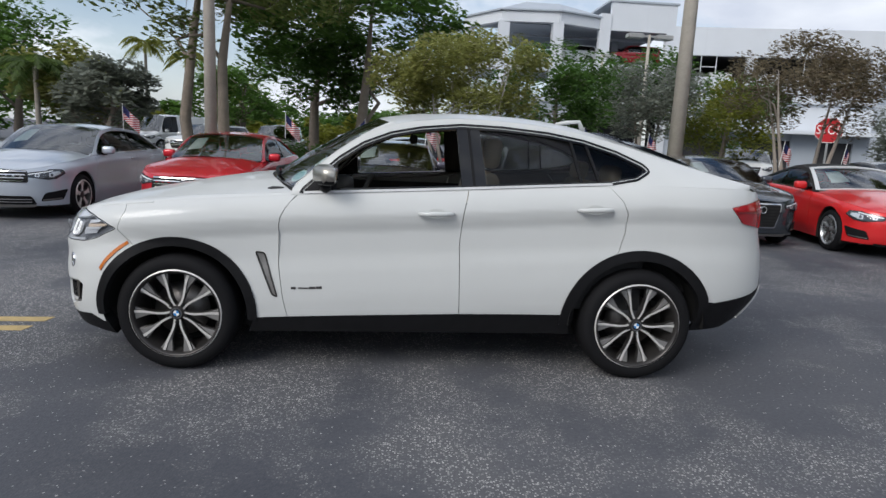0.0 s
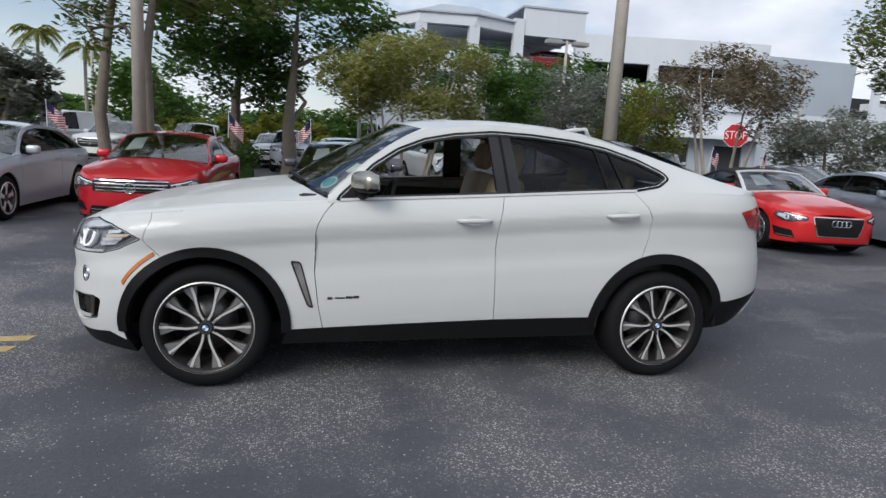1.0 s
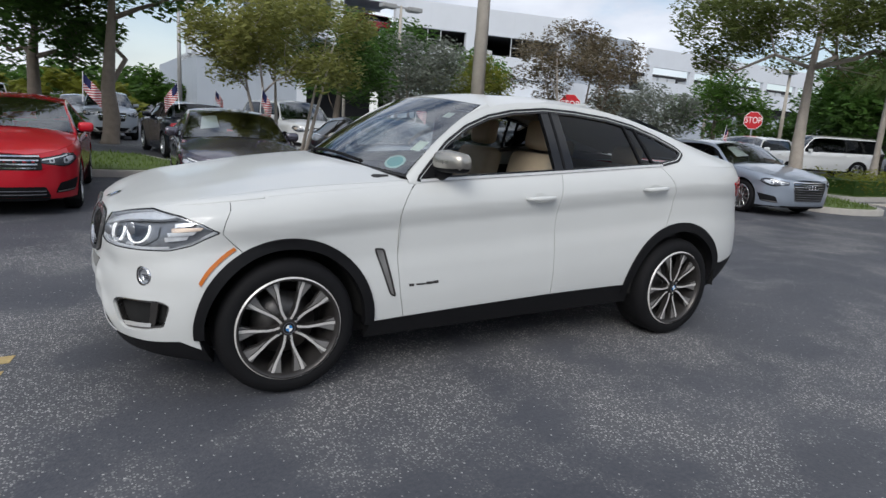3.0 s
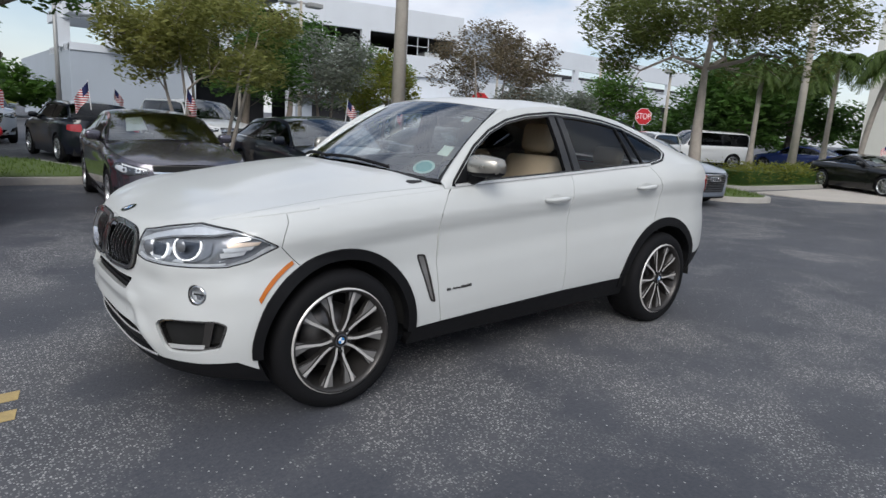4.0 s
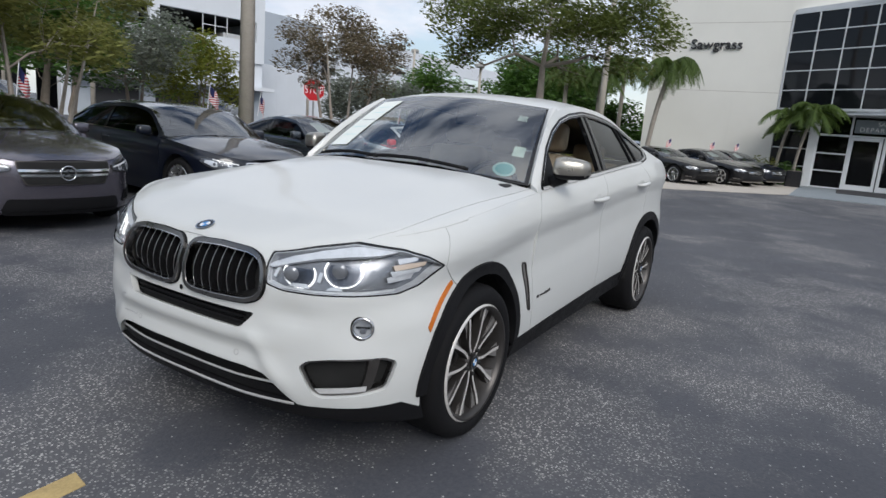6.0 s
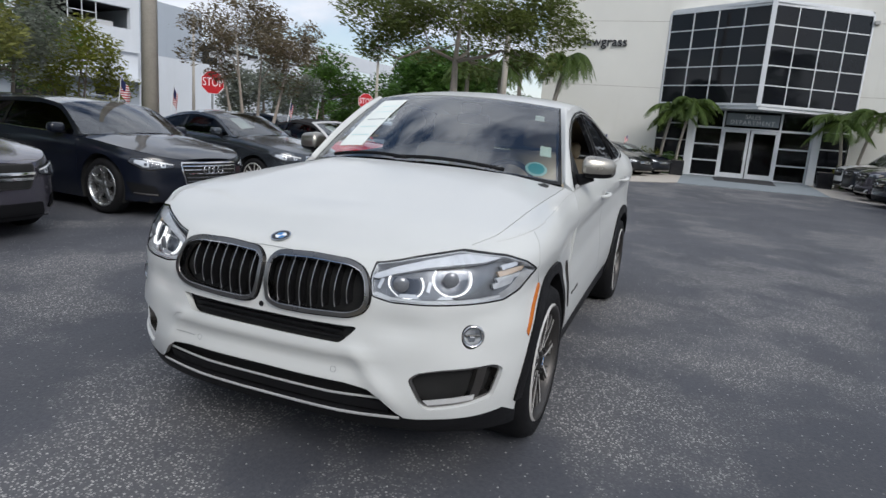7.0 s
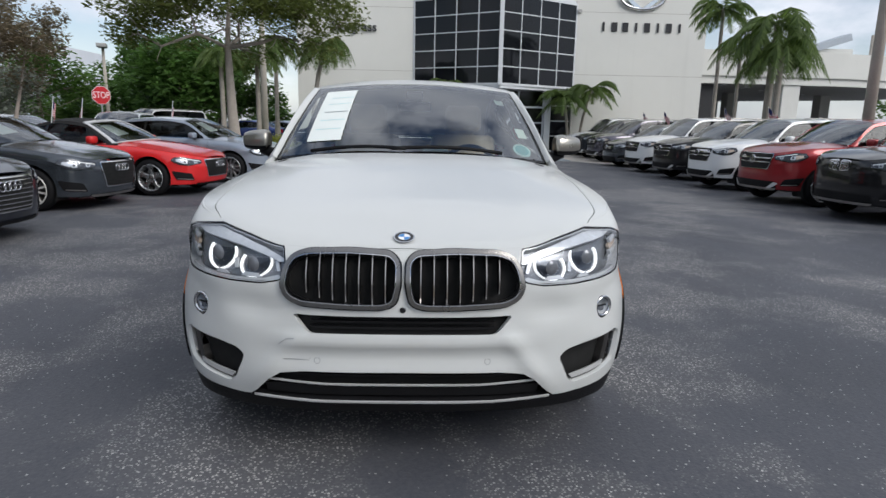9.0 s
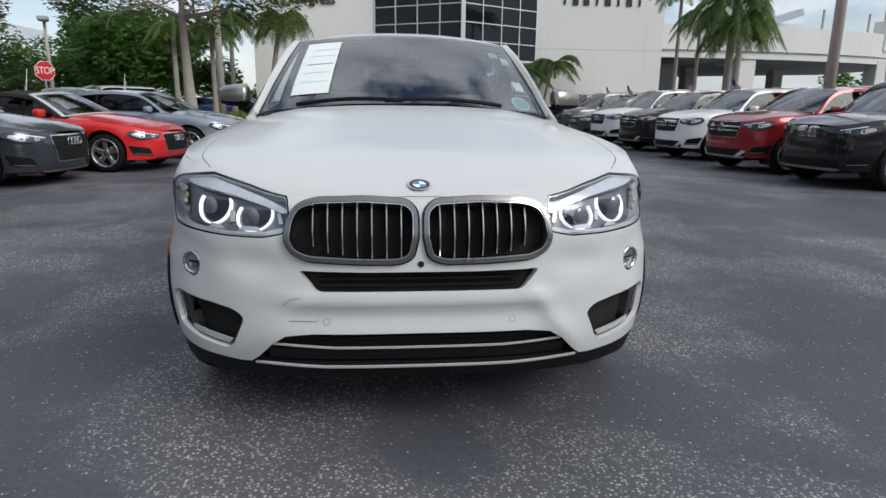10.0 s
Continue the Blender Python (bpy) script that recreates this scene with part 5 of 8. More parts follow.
for x in (1.6, 4.4, 8.2, 13.8):
    gbox("parked_vehicle_roof", x - 0.9, x + 0.9, 1.4, 3.2, 7.2, 8.0, "paint_white2" if x > 4 else "paint_grey", GM)
# lower storeys of the right wing: ledge, garage doors and wall
gbox("lower_wall", 0, 16.2, 0.3, 0.6, 3.4, 5.6, "garage_white", GM)
gbox("ledge", 0, 16.5, -1.4, 0.6, 3.15, 3.45, "garage_white", GM)
for x0, x1, mt in ((0, 1.6, "garage_grey"), (5.2, 6.4, "garage_grey"), (10.2, 12.4, "garage_grey"), (15.0, 16.2, "garage_grey")):
    gbox("ground_pier", x0, x1, 0.2, 0.6, 0, 3.15, mt, GM)
for x0, x1 in ((1.6, 5.2), (6.4, 10.2), (12.4, 15.0)):
    gbox("roller_door", x0, x1, 0.45, 0.55, 0, 2.6, "dark_and_shade", GM)
    gbox("door_head", x0, x1, 0.3, 0.6, 2.6, 3.15, "garage_grey", GM)
# left tower: flat block and open top deck
gbox("upper_wall", 16.2, 21.6, 47.0, 47.4, 10.75, 12.95, "garage_white")
gbox("upper_wall", 9.0, 21.6, 52.0, 52.4, 10.75, 12.95, "garage_white")
gbox("coping", 16.0, 21.75, 46.9, 52.5, 12.95, 13.1, "garage_grey")
gbox("pier", 15.3, 16.2, 46.9, 47.5, 5.2, 12.0, "garage_white")
gbox("pier", 20.9, 21.6, 46.98, 47.5, 0.0, 12.9, "garage_white")
gbox("floor_edge", 5.0, 21.6, 47.05, 57.0, 7.35, 8.15, "garage_white")
gbox("roof_deck", 8.0, 21.6, 47.42, 60.0, 10.92, 11.1, "garage_grey")
# near-black backings stand in for the shade inside the tower's storeys
gbox("back_wall", 16.3, 21.5, 56.0, 56.2, 5.0, 10.7, "dark_and_shade")
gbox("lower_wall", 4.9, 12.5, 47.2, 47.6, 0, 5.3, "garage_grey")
gbox("lower_back", 12.5, 20.9, 52.0, 52.2, 0, 7.4, "dark_and_shade")
gbox("side_wall", 4.9, 5.3, 47.6, 75, 0, 5.3, "garage_grey")
gbox("lower_pier", 12.5, 13.3, 47.1, 47.6, 0, 7.4, "garage_white")
gbox("floor_edge", 4.9, 21.6, 47.1, 56.0, 4.9, 5.4, "garage_white")
# the corner bay with its hipped roof
oct_pts = [(5.0, 50.2), (7.4, 46.4), (11.6, 45.9), (15.6, 47.6)]
for x, y in oct_pts[:3]:
    gbox("bay_column", x - 0.42, x + 0.42, y - 0.4, y + 0.4, 5.2, 10.9, "garage_white")
for (xa, ya), (xb, yb) in zip(oct_pts, oct_pts[1:]):
    d = Vector((xb - xa, yb - ya, 0))
    rot = math.degrees(math.atan2(d.y, d.x))
    m = pose(xa, ya, 0, 0, 0, rot)
    gbox("bay_beam", -0.2, d.length + 0.2, -0.42, 0.1, 10.80, 11.62, "garage_white", m)
    gbox("bay_parapet", -0.1, d.length + 0.1, -0.32, 0.05, 7.2, 8.02, "garage_white", m)
    gbox("bay_coping", -0.3, d.length + 0.3, -0.6, 0.2, 11.62, 11.74, "garage_grey", m)
b = bmesh.new()
ring = [b.verts.new((x, y, 11.74)) for x, y in ((4.6, 50.5), (7.2, 45.9), (11.7, 45.4), (16.0, 47.2), (16.0, 55.0), (5.0, 55.0))]
ridge = [b.verts.new((9.6, 49.5, 13.05)), b.verts.new((12.4, 49.5, 13.05))]
for f in ((0, 1, "a"), (1, 2, "ab"), (2, 3, "b"), (3, 4, "b"), (4, 5, "ba"), (5, 0, "a")):
    if len(f[2]) == 1:
        b.faces.new((ring[f[0]], ring[f[1]], ridge[0 if f[2] == "a" else 1]))
    else:
        q = (1, 0) if f[2] == "ab" else (0, 1)
        b.faces.new((ring[f[0]], ring[f[1]], ridge[q[0]], ridge[q[1]]))
part("hipped_roof", b, "garage_grey", gar, "grey ribbed metal hipped roof")
for x in (9.4, 18.0):
    gbox("inner_column", x, x + 0.6, 52, 52.6, 5.2, 10.7, "garage_grey")
# farther wing
far = thing("far_garage_wing", "long pale garage wing with a dark band of openings", "building")
def fbox(name, x0, x1, y0, y1, z0, z1, mat):
    return part(name, box_bm(x0, x1, y0, y1, z0, z1), mat, far)
FY = 56.0
fbox("upper_wall", 61.0, 110.0, FY, FY + 0.5, 9.9, 12.2, "garage_white")
fbox("step_wall", 44.0, 61.0, FY + 3, FY + 3.5, 0, 13.2, "garage_grey")
fbox("spandrel", 61.0, 110.0, FY, FY + 0.5, 6.2, 8.2, "garage_white")
# near-black sheets behind the openings stand in for their shade
fbox("deck_back", 61.0, 110.0, FY + 7, FY + 7.2, 0, 9.9, "dark_and_shade")
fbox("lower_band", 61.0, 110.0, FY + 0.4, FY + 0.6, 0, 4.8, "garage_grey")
fbox("lower_dark", 61.0, 110.0, FY + 1.0, FY + 1.2, 4.8, 6.2, "dark_and_shade")
for k in range(7):
    fbox("pier", 61.0 + 8.0 * k, 61.9 + 8.0 * k, FY + 0.01, FY + 0.5, 8.2, 9.9, "garage_white")
    for q in (2.5, 4.5, 6.2):
        fbox("parked_vehicle_roof", 61.0 + 8 * k + q - 0.7, 61.0 + 8 * k + q + 0.8, FY + 1.5, FY + 3.5, 8.0, 8.85, "paint_white2")
fbox("low_block", 36.5, 60.0, 49.5, 52.0, 0, 6.2, "garage_white")


# ---- lamp posts, stop signs ----
def lamp_post(x, y, h, heads, r=0.11, arm=0.55, turn=0.0, mat="pole_concrete", base=True):
    p = thing("lamp_post", "tall grey concrete lamp post on a round footing" if base else "slim pale car-park lamp post", "lamp post", "lamp posts", m=pose(x, y, 0, 0, 0, turn))
    part("pole", cyl_bm(r * 1.25, r * 0.72, 0, h, 14), mat, p, smooth=True)
    if base:
        part("footing", cyl_bm(0.34, 0.32, 0, 0.62, 20), "concrete", p, "concrete footing")
    for k in range(heads):
        sg = 1 if k == 0 else -1
        part("arm", box_bm(0, sg * arm, -0.035, 0.035, h - 0.12, h - 0.04) if sg > 0 else box_bm(-arm, 0, -0.035, 0.035, h - 0.12, h - 0.04), "lamp_housing", p)
        hd = part("lamp_head", box_bm(min(sg * arm, sg * (arm + 0.75)), max(sg * arm, sg * (arm + 0.75)), -0.24, 0.24, h - 0.20, h, 0.03), "lamp_housing", p, "flat box lamp head")
        part("lens", box_bm(min(sg * arm, sg * (arm + 0.7)) + 0.03, max(sg * arm, sg * (arm + 0.7)) - 0.02, -0.2, 0.2, h - 0.215, h - 0.198), "frame_white", hd)
    return p


lamp_post(6.30, 9.75, 11.0, 0, 0.15)
lamp_post(-4.45, 9.75, 11.0, 0, 0.115)
lamp_post(9.3, -9.95, 11.0, 0, 0.105)
lamp_post(1.5, 28.5, 7.2, 2, 0.09, 0.45, 5, "lamp_housing", False)
lamp_post(11.28, 25.3, 6.78, 2, 0.09, 0.35, 4, "pole_concrete", False)
lamp_post(12.2, 35.4, 7.22, 1, 0.09, 0.1, 4, "pole_concrete", False)
lamp_post(32.0, 23.2, 6.35, 1, 0.10, 0.0, 30, "pole_concrete", False)
lamp_post(31.0, 17.4, 5.3, 1, 0.10, 0.0, 200, "pole_concrete", False)
lamp_post(30.0, 31.0, 7.4, 1, 0.09, 0.0, 30, "pole_concrete", False)
lamp_post(23.5, 6.95, 9.5, 0, 0.13, 0.3, 0, "pole_concrete", False)
lamp_post(-12.5, 33.0, 7.6, 1, 0.09, 0.3, 200, "pole_concrete", False)


def stop_sign(x, y, z, face, size=0.76):
    s = thing("stop_sign", "red octagonal stop sign on a steel post", "sign", "stop signs", m=pose(x, y, 0, 0, 0, face))
    part("post", box_bm(-0.03, 0.03, 0.012, 0.05, 0, z + 0.3), "galvanised", s)
    def octa(r, y0, y1):
        b = bmesh.new()
        f = b.faces.new([b.verts.new((r * math.cos(math.radians(22.5 + 45 * k)), y1, z + r * math.sin(math.radians(22.5 + 45 * k)))) for k in range(8)])
        q = bmesh.ops.extrude_face_region(b, geom=[f])
        bmesh.ops.translate(b, verts=[v for v in q["geom"] if isinstance(v, bmesh.types.BMVert)], vec=(0, y0 - y1, 0))
        bmesh.ops.recalc_face_normals(b, faces=b.faces)
        return b
    part("border", octa(size / 2 * 1.082, 0.0, 0.010), "sign_white", s, "white border")
    part("plate", octa(size / 2 * 1.03, -0.004, 0.0), "sign_red", s, "red face")
    words("STOP", 0.34, 0.002, "sign_white", Matrix.Translation((0, -0.008, z)) @ pose(0, 0, 0, 90, 0, 0) @ Matrix.Diagonal((0.84, 1.15, 1, 1)), "lettering", s, "white letters")


stop_sign(13.0, 14.05, 2.31, -32)
stop_sign(23.6, 14.0, 2.36, -42)


# ---- plants ----
def leaf_cloud(rng, centres, radii, per, size, flat_z=0.75):
    """Folded leaves scattered through soft lumps."""
    vs, fs = [], []
    for c, r in zip(centres, radii):
        n = int(per * (r / np.mean(radii)) ** 2)
        d = rng.normal(0, 1, (n, 3))
        d /= np.linalg.norm(d, axis=1)[:, None]
        p = c + d * (r * rng.uniform(0.25, 1.0, (n, 1)) ** 0.6) * np.array((1, 1, flat_z))
        a, t, s = rng.uniform(0, 6.28, n), rng.uniform(-0.9, 0.9, n), size * rng.uniform(0.6, 1.35, n)
        for q, aa, tt, ss in zip(p, a, t, s):
            u = np.array((math.cos(aa), math.sin(aa), 0.35 * math.sin(tt * 2)))
            v = np.array((-math.sin(aa) * math.cos(tt), math.cos(aa) * math.cos(tt), math.sin(tt)))
            k = len(vs)
            vs += [q - u * ss, q - v * ss * 0.42 + u * 0.1 * ss, q + u * ss, q + v * ss * 0.42 + u * 0.1 * ss + np.array((0, 0, 0.12 * ss))]
            fs.append((k, k + 1, k + 2, k + 3))
    return vs, fs


def tree(name, label, x, y, h, trunk_h, cr, cz, lumps, per, size, leaf, bark="bark", trunk_r=0.13, seed=1, stems=1, lean=0.0, lump_r=0.75, group="trees", flat_z=0.75, hollow=0.12):
    """cr: crown half-widths in x and y; cz: crown from and to height."""
    rng = np.random.default_rng(seed)
    t = thing(name, label, "tree", group, m=pose(x, y, 0))
    vs, fs = [], []
    def add(v, f):
        k = len(vs)
        vs.extend(v)
        fs.extend(tuple(i + k for i in q) for q in f)
    cen, rad = [], []
    tries = 0
    while len(cen) < lumps and tries < 6000:
        tries += 1
        d = rng.uniform(-1, 1, 3)
        rr = np.linalg.norm(d)
        if rr > 1 or rr < hollow:
            continue
        c = np.array((d[0] * cr[0], d[1] * cr[1], (cz[0] + cz[1]) / 2 + d[2] * (cz[1] - cz[0]) / 2))
        if d[2] < -0.2 and math.hypot(d[0], d[1]) < 0.45:
            continue
        cen.append(c)
        rad.append(lump_r * rng.uniform(0.65, 1.25))
    forks = []
    for s in range(stems):
        a = 6.28 * s / stems + rng.uniform(0, 1)
        sp = 0.0 if stems == 1 else 0.22
        b0 = np.array((sp * 0.3 * math.cos(a), sp * 0.3 * math.sin(a), -0.05))
        b1 = np.array((sp * 2.2 * math.cos(a) + lean, sp * 2.2 * math.sin(a), trunk_h))
        midp = (b0 + b1) / 2 + rng.normal(0, 0.06, 3)
        r0 = trunk_r / math.sqrt(stems)
        zt = cz[0] + 0.62 * (cz[1] - cz[0])
        out = 0.30 if stems > 1 else 0.10
        b3 = np.array((b1[0] + out * cr[0] * math.cos(a), b1[1] + out * cr[1] * math.sin(a), zt))
        b2 = (b1 + b3) / 2 + rng.normal(0, 0.07, 3)
        add(*tube([b0, b0 + (midp - b0) * 0.15, midp, b1, b2, b3], [r0 * 1.4, r0 * 1.05, r0, r0 * 0.80, r0 * 0.48, r0 * 0.16], 10))
        forks += [(b1, r0 * 0.7), (b2, r0 * 0.55), (b3, r0 * 0.3)]
    order = sorted(range(len(cen)), key=lambda i: float(np.linalg.norm(cen[i] - forks[0][0])))
    nodes = [(f, q) for f, q in forks]
    for i in order:                             # each limb springs from the nearest limb that stands
        c = cen[i]
        j = min(range(len(nodes)), key=lambda q: float(np.linalg.norm(nodes[q][0] - c)) + (0.0 if nodes[q][0][2] < c[2] + 0.1 else 0.8))
        f, r0 = nodes[j]
        w = max(0.010, r0 * rng.uniform(0.45, 0.7))
        L = float(np.linalg.norm(c - f))
        k1 = f + (c - f) * 0.4 + np.array((0, 0, 0.10 * L)) + rng.normal(0, 0.10 * L, 3)
        k2 = f + (c - f) * 0.75 + rng.normal(0, 0.08 * L, 3)
        add(*tube([f - (k1 - f) * 0.08, k1, k2, c], [w, w * 0.8, w * 0.62, w * 0.45], 6))
        nodes += [(k1, w * 0.8), (c, w * 0.5)]
        for _ in range(3):
            e = c + rng.normal(0, lump_r * 0.55, 3)
            add(*tube([k2, (k2 + e) / 2 + rng.normal(0, 0.06, 3), e], [w * 0.30, w * 0.2, w * 0.07], 4))
    piece("trunk", mesh_of("trunk", vs, fs, bark), t, "forked trunk with spreading limbs")
    lv, lf = leaf_cloud(rng, cen, rad, per * (0.8 if size < 0.11 else 0.62), size, flat_z)
    piece("crown", mesh_of("crown", lv, lf, leaf, smooth=False), t, "open leafy crown")
    return t


def palm(x, y, h, n, fl, seed=1, leaf="leaf_palm", lean=(0.0, 0.0), r=0.11, droop=1.0, label="slender palm with a grey trunk and feathery fronds"):
    rng = np.random.default_rng(seed)
    t = thing("palm_tree", label, "palm", "palms", m=pose(x, y, 0))
    pts = [(lean[0] * s * s, lean[1] * s * s, h * s) for s in np.linspace(0, 1, 8)]
    vs, fs = tube(pts, [r * (1.5 - 0.6 * s) if s < 0.15 else r * (1.05 - 0.2 * s) for s in np.linspace(0, 1, 8)], 10)
    piece("trunk", mesh_of("trunk", vs, fs, "palm_bark"), t, "ringed grey trunk")
    topp = np.array(pts[-1])
    for k in range(n):
        a = 2.4 * k + rng.uniform(-0.3, 0.3)
        up = rng.uniform(-0.2, 1.25)
        L = fl * rng.uniform(0.8, 1.1)
        d = np.array((math.cos(a), math.sin(a), 0))
        sd = np.array((-math.sin(a), math.cos(a), 0))
        ribs = []
        for s in np.linspace(0, 1, 10):
            out = L * (s - 0.18 * s * s)
            z = L * (up * s * 0.9 - droop * (0.55 + 0.5 * up) * s * s)
            ribs.append(topp + d * out + np.array((0, 0, z)))
        vs, fs = tube(ribs, [0.022 * (1 - 0.8 * s) for s in np.linspace(0, 1, 10)], 5)
        m = 26
        for i in range(m):
            s = 0.12 + 0.88 * i / (m - 1)
            q = s * 9
            j = min(8, int(q))
            p = ribs[j] + (ribs[j + 1] - ribs[j]) * (q - j)
            ll = fl * 0.30 * math.sin(math.pi * (0.15 + 0.8 * s)) * rng.uniform(0.85, 1.1)
            tdir = (ribs[j + 1] - ribs[j])
            tdir = tdir / np.linalg.norm(tdir)
            for sg in (-1, 1):
                tip = p + sd * sg * ll * 0.8 + tdir * ll * 0.5 + np.array((0, 0, -ll * rng.uniform(0.25, 0.7) * droop))
                k0 = len(vs)
                w = 0.020 * fl
                vs += [p - tdir * w, p + tdir * w, (p + tip) / 2 + tdir * w * 0.9 + np.array((0, 0, 0.04 * ll)), tip]
                fs.append((k0, k0 + 1, k0 + 2, k0 + 3))
        piece("frond", mesh_of("frond", vs, fs, leaf, smooth=False), t)
    return t


tree("oak_tree", "broad dark green shade tree with a low forked trunk", -1.75, 19.0, 9, 1.7, (4.4, 3.6), (2.7, 8.2), 54, 380, 0.15, "leaf_green", trunk_r=0.26, seed=11, stems=1, lump_r=1.05)
tree("shade_tree", "tall open shade tree with a straight trunk behind the lamp post", -4.9, 12.3, 9, 3.2, (3.6, 3.0), (3.6, 8.4), 40, 330, 0.11, "leaf_mid", trunk_r=0.15, seed=12, lump_r=0.85)
tree("shade_tree", "tall open shade tree with sparse leaves", -6.6, 15.0, 10, 3.4, (4.2, 3.2), (4.2, 10.5), 40, 323, 0.12, "leaf_mid", trunk_r=0.17, seed=13, lump_r=0.95)
tree("shade_tree", "dark leafy tree behind the parked cars", -3.9, 22.0, 8, 2.6, (2.6, 2.4), (2.2, 6.2), 30, 323, 0.14, "leaf_dark", trunk_r=0.22, seed=14, lump_r=0.95)
tree("small_tree", "small many-stemmed tree with olive and yellowing leaves", 1.05, 8.6, 4, 0.75, (1.70, 1.7), (1.65, 3.75), 46, 470, 0.056, "leaf_olive", bark="bark_pale", trunk_r=0.115, seed=15, stems=5, lump_r=0.48)
tree("small_tree", "small brownish tree with sparse dry leaves", 9.05, 9.2, 4.5, 1.0, (1.65, 1.7), (2.0, 4.15), 46, 360, 0.050, "leaf_brown", bark="bark_pale", trunk_r=0.125, seed=16, stems=4, lump_r=0.46)
tree("small_tree", "slender street tree with light green leaves", 12.65, 5.1, 6, 1.55, (2.6, 3.3), (2.8, 6.2), 78, 400, 0.070, "leaf_mid", bark="bark_pale", trunk_r=0.17, seed=17, stems=1, lump_r=0.62)
tree("small_tree", "dark green young tree", 4.6, 15.5, 4, 1.2, (1.9, 1.6), (1.5, 4.6), 28, 323, 0.085, "leaf_dark", trunk_r=0.14, seed=18, lump_r=0.7)
tree("small_tree", "pale grey-green tree with silvery leaves", 9.0, 18.5, 4, 0.9, (1.7, 1.6), (1.3, 4.4), 26, 323, 0.09, "leaf_grey", trunk_r=0.13, seed=19, stems=2, lump_r=0.75)
tree("small_tree", "bright yellow-green small tree", 12.6, 20.2, 4, 0.9, (2.0, 1.7), (1.4, 4.1), 26, 323, 0.09, "leaf_yellow", trunk_r=0.12, seed=20, stems=3, lump_r=0.75)
tree("small_tree", "dark green tree before the garage", 13.0, 30.0, 6, 1.6, (3.4, 2.0), (2.0, 6.6), 30, 323, 0.15, "leaf_dark", trunk_r=0.2, seed=21, lump_r=1.2)
tree("small_tree", "green tree before the garage", 19.0, 32.0, 6, 1.6, (3.2, 2.0), (1.8, 6.0), 28, 323, 0.15, "leaf_green", trunk_r=0.2, seed=22, lump_r=1.2)
tree("small_tree", "grey-green bushy tree behind the lot", 19.5, 17.0, 4, 0.8, (2.6, 2.0), (0.9, 3.7), 30, 340, 0.10, "leaf_grey", trunk_r=0.15, seed=23, stems=2, lump_r=0.85)
tree("small_tree", "green tree by the far lamp post", 27.5, 19.0, 5, 1.2, (2.8, 2.2), (1.4, 5.0), 30, 323, 0.13, "leaf_green", trunk_r=0.18, seed=24, lump_r=1.0)
for k, (x, y, r, h) in enumerate(((38.0, 15.6, 4.0, 6.6), (47.0, 20.0, 4.6, 7.2), (44.0, 20.5, 4.0, 6.6), (33.0, 13.5, 2.8, 5.6), (41.5, 14.5, 4.0, 6.6))):
    tree("shade_tree", "dense dark green tree beyond the lot", x, y, h, 1.8, (r, r * 0.85), (1.8, h), 36, 391, 0.20, "leaf_dark", trunk_r=0.3, seed=30 + k, lump_r=1.35, stems=2)
for k, (x, y, h, lf) in enumerate(((-17.5, 25.0, 6.5, "leaf_green"), (-21.0, 27.0, 7.5, "leaf_dark"), (-12.0, 21.5, 4.0, "leaf_grey"), (-14.5, 23.5, 4.6, "leaf_olive"), (-8.6, 29.0, 5.2, "leaf_green"), (-25.0, 22.0, 6.0, "leaf_yellow"))):
    tree("shade_tree", "leafy tree at the edge of the lot", x, y, h, h * 0.3, (h * 0.42, h * 0.38), (h * 0.28, h), 28, 200, 0.17, lf, trunk_r=0.2, seed=40 + k, lump_r=h * 0.17)
# palms: far row, by the showroom wall, flanking the entrance, behind the south row
palm(-15.0, 22.0, 3.6, 16, 2.0, 51)
palm(-16.8, 37.5, 6.6, 14, 1.9, 52, "leaf_yellow")
palm(-14.6, 38.5, 6.0, 14, 1.8, 53, "leaf_yellow")
palm(-17.5, 33.0, 4.6, 14, 1.8, 54)
palm(-10.0, 34.0, 3.8, 14, 1.8, 55, "leaf_yellow")
palm(-20.0, 20.5, 5.2, 16, 2.3, 56)
palm(25.2, 5.2, 4.9, 28, 1.75, 57, droop=1.35, lean=(0.3, -0.6))
palm(25.0, 7.6, 4.4, 26, 1.6, 58, droop=1.2)
palm(24.3, 9.0, 4.3, 26, 1.5, 59, droop=1.15)
palm(27.8, 7.4, 5.2, 26, 1.7, 60, droop=1.2)
palm(28.6, 0.15, 3.1, 17, 1.75, 61, lean=(-0.3, -0.4), r=0.075, label="young palm in a bed beside the entrance")
palm(28.4, -0.6, 3.4, 16, 1.65, 62, lean=(-0.5, -0.5), r=0.07, label="young palm in a bed beside the entrance")
palm(28.5, -7.6, 2.9, 17, 1.7, 63, lean=(-0.4, 0.4), r=0.075, label="young palm in a bed beside the entrance")
palm(28.7, -8.2, 3.3, 17, 1.8, 64, lean=(-0.3, -0.5), r=0.07, label="young palm in a bed beside the entrance")
palm(24.5, -13.4, 6.7, 18, 1.9, 65, r=0.09)
palm(22.9, -13.6, 5.2, 14, 1.6, 69, r=0.08, droop=1.2)
palm(19.3, -13.1, 5.3, 19, 2.25, 66, r=0.12, droop=1.2)
palm(20.9, -13.9, 4.7, 17, 2.1, 67, r=0.12, droop=1.25)
palm(18.4, -12.9, 4.3, 15, 1.8, 68, r=0.12, droop=1.3)


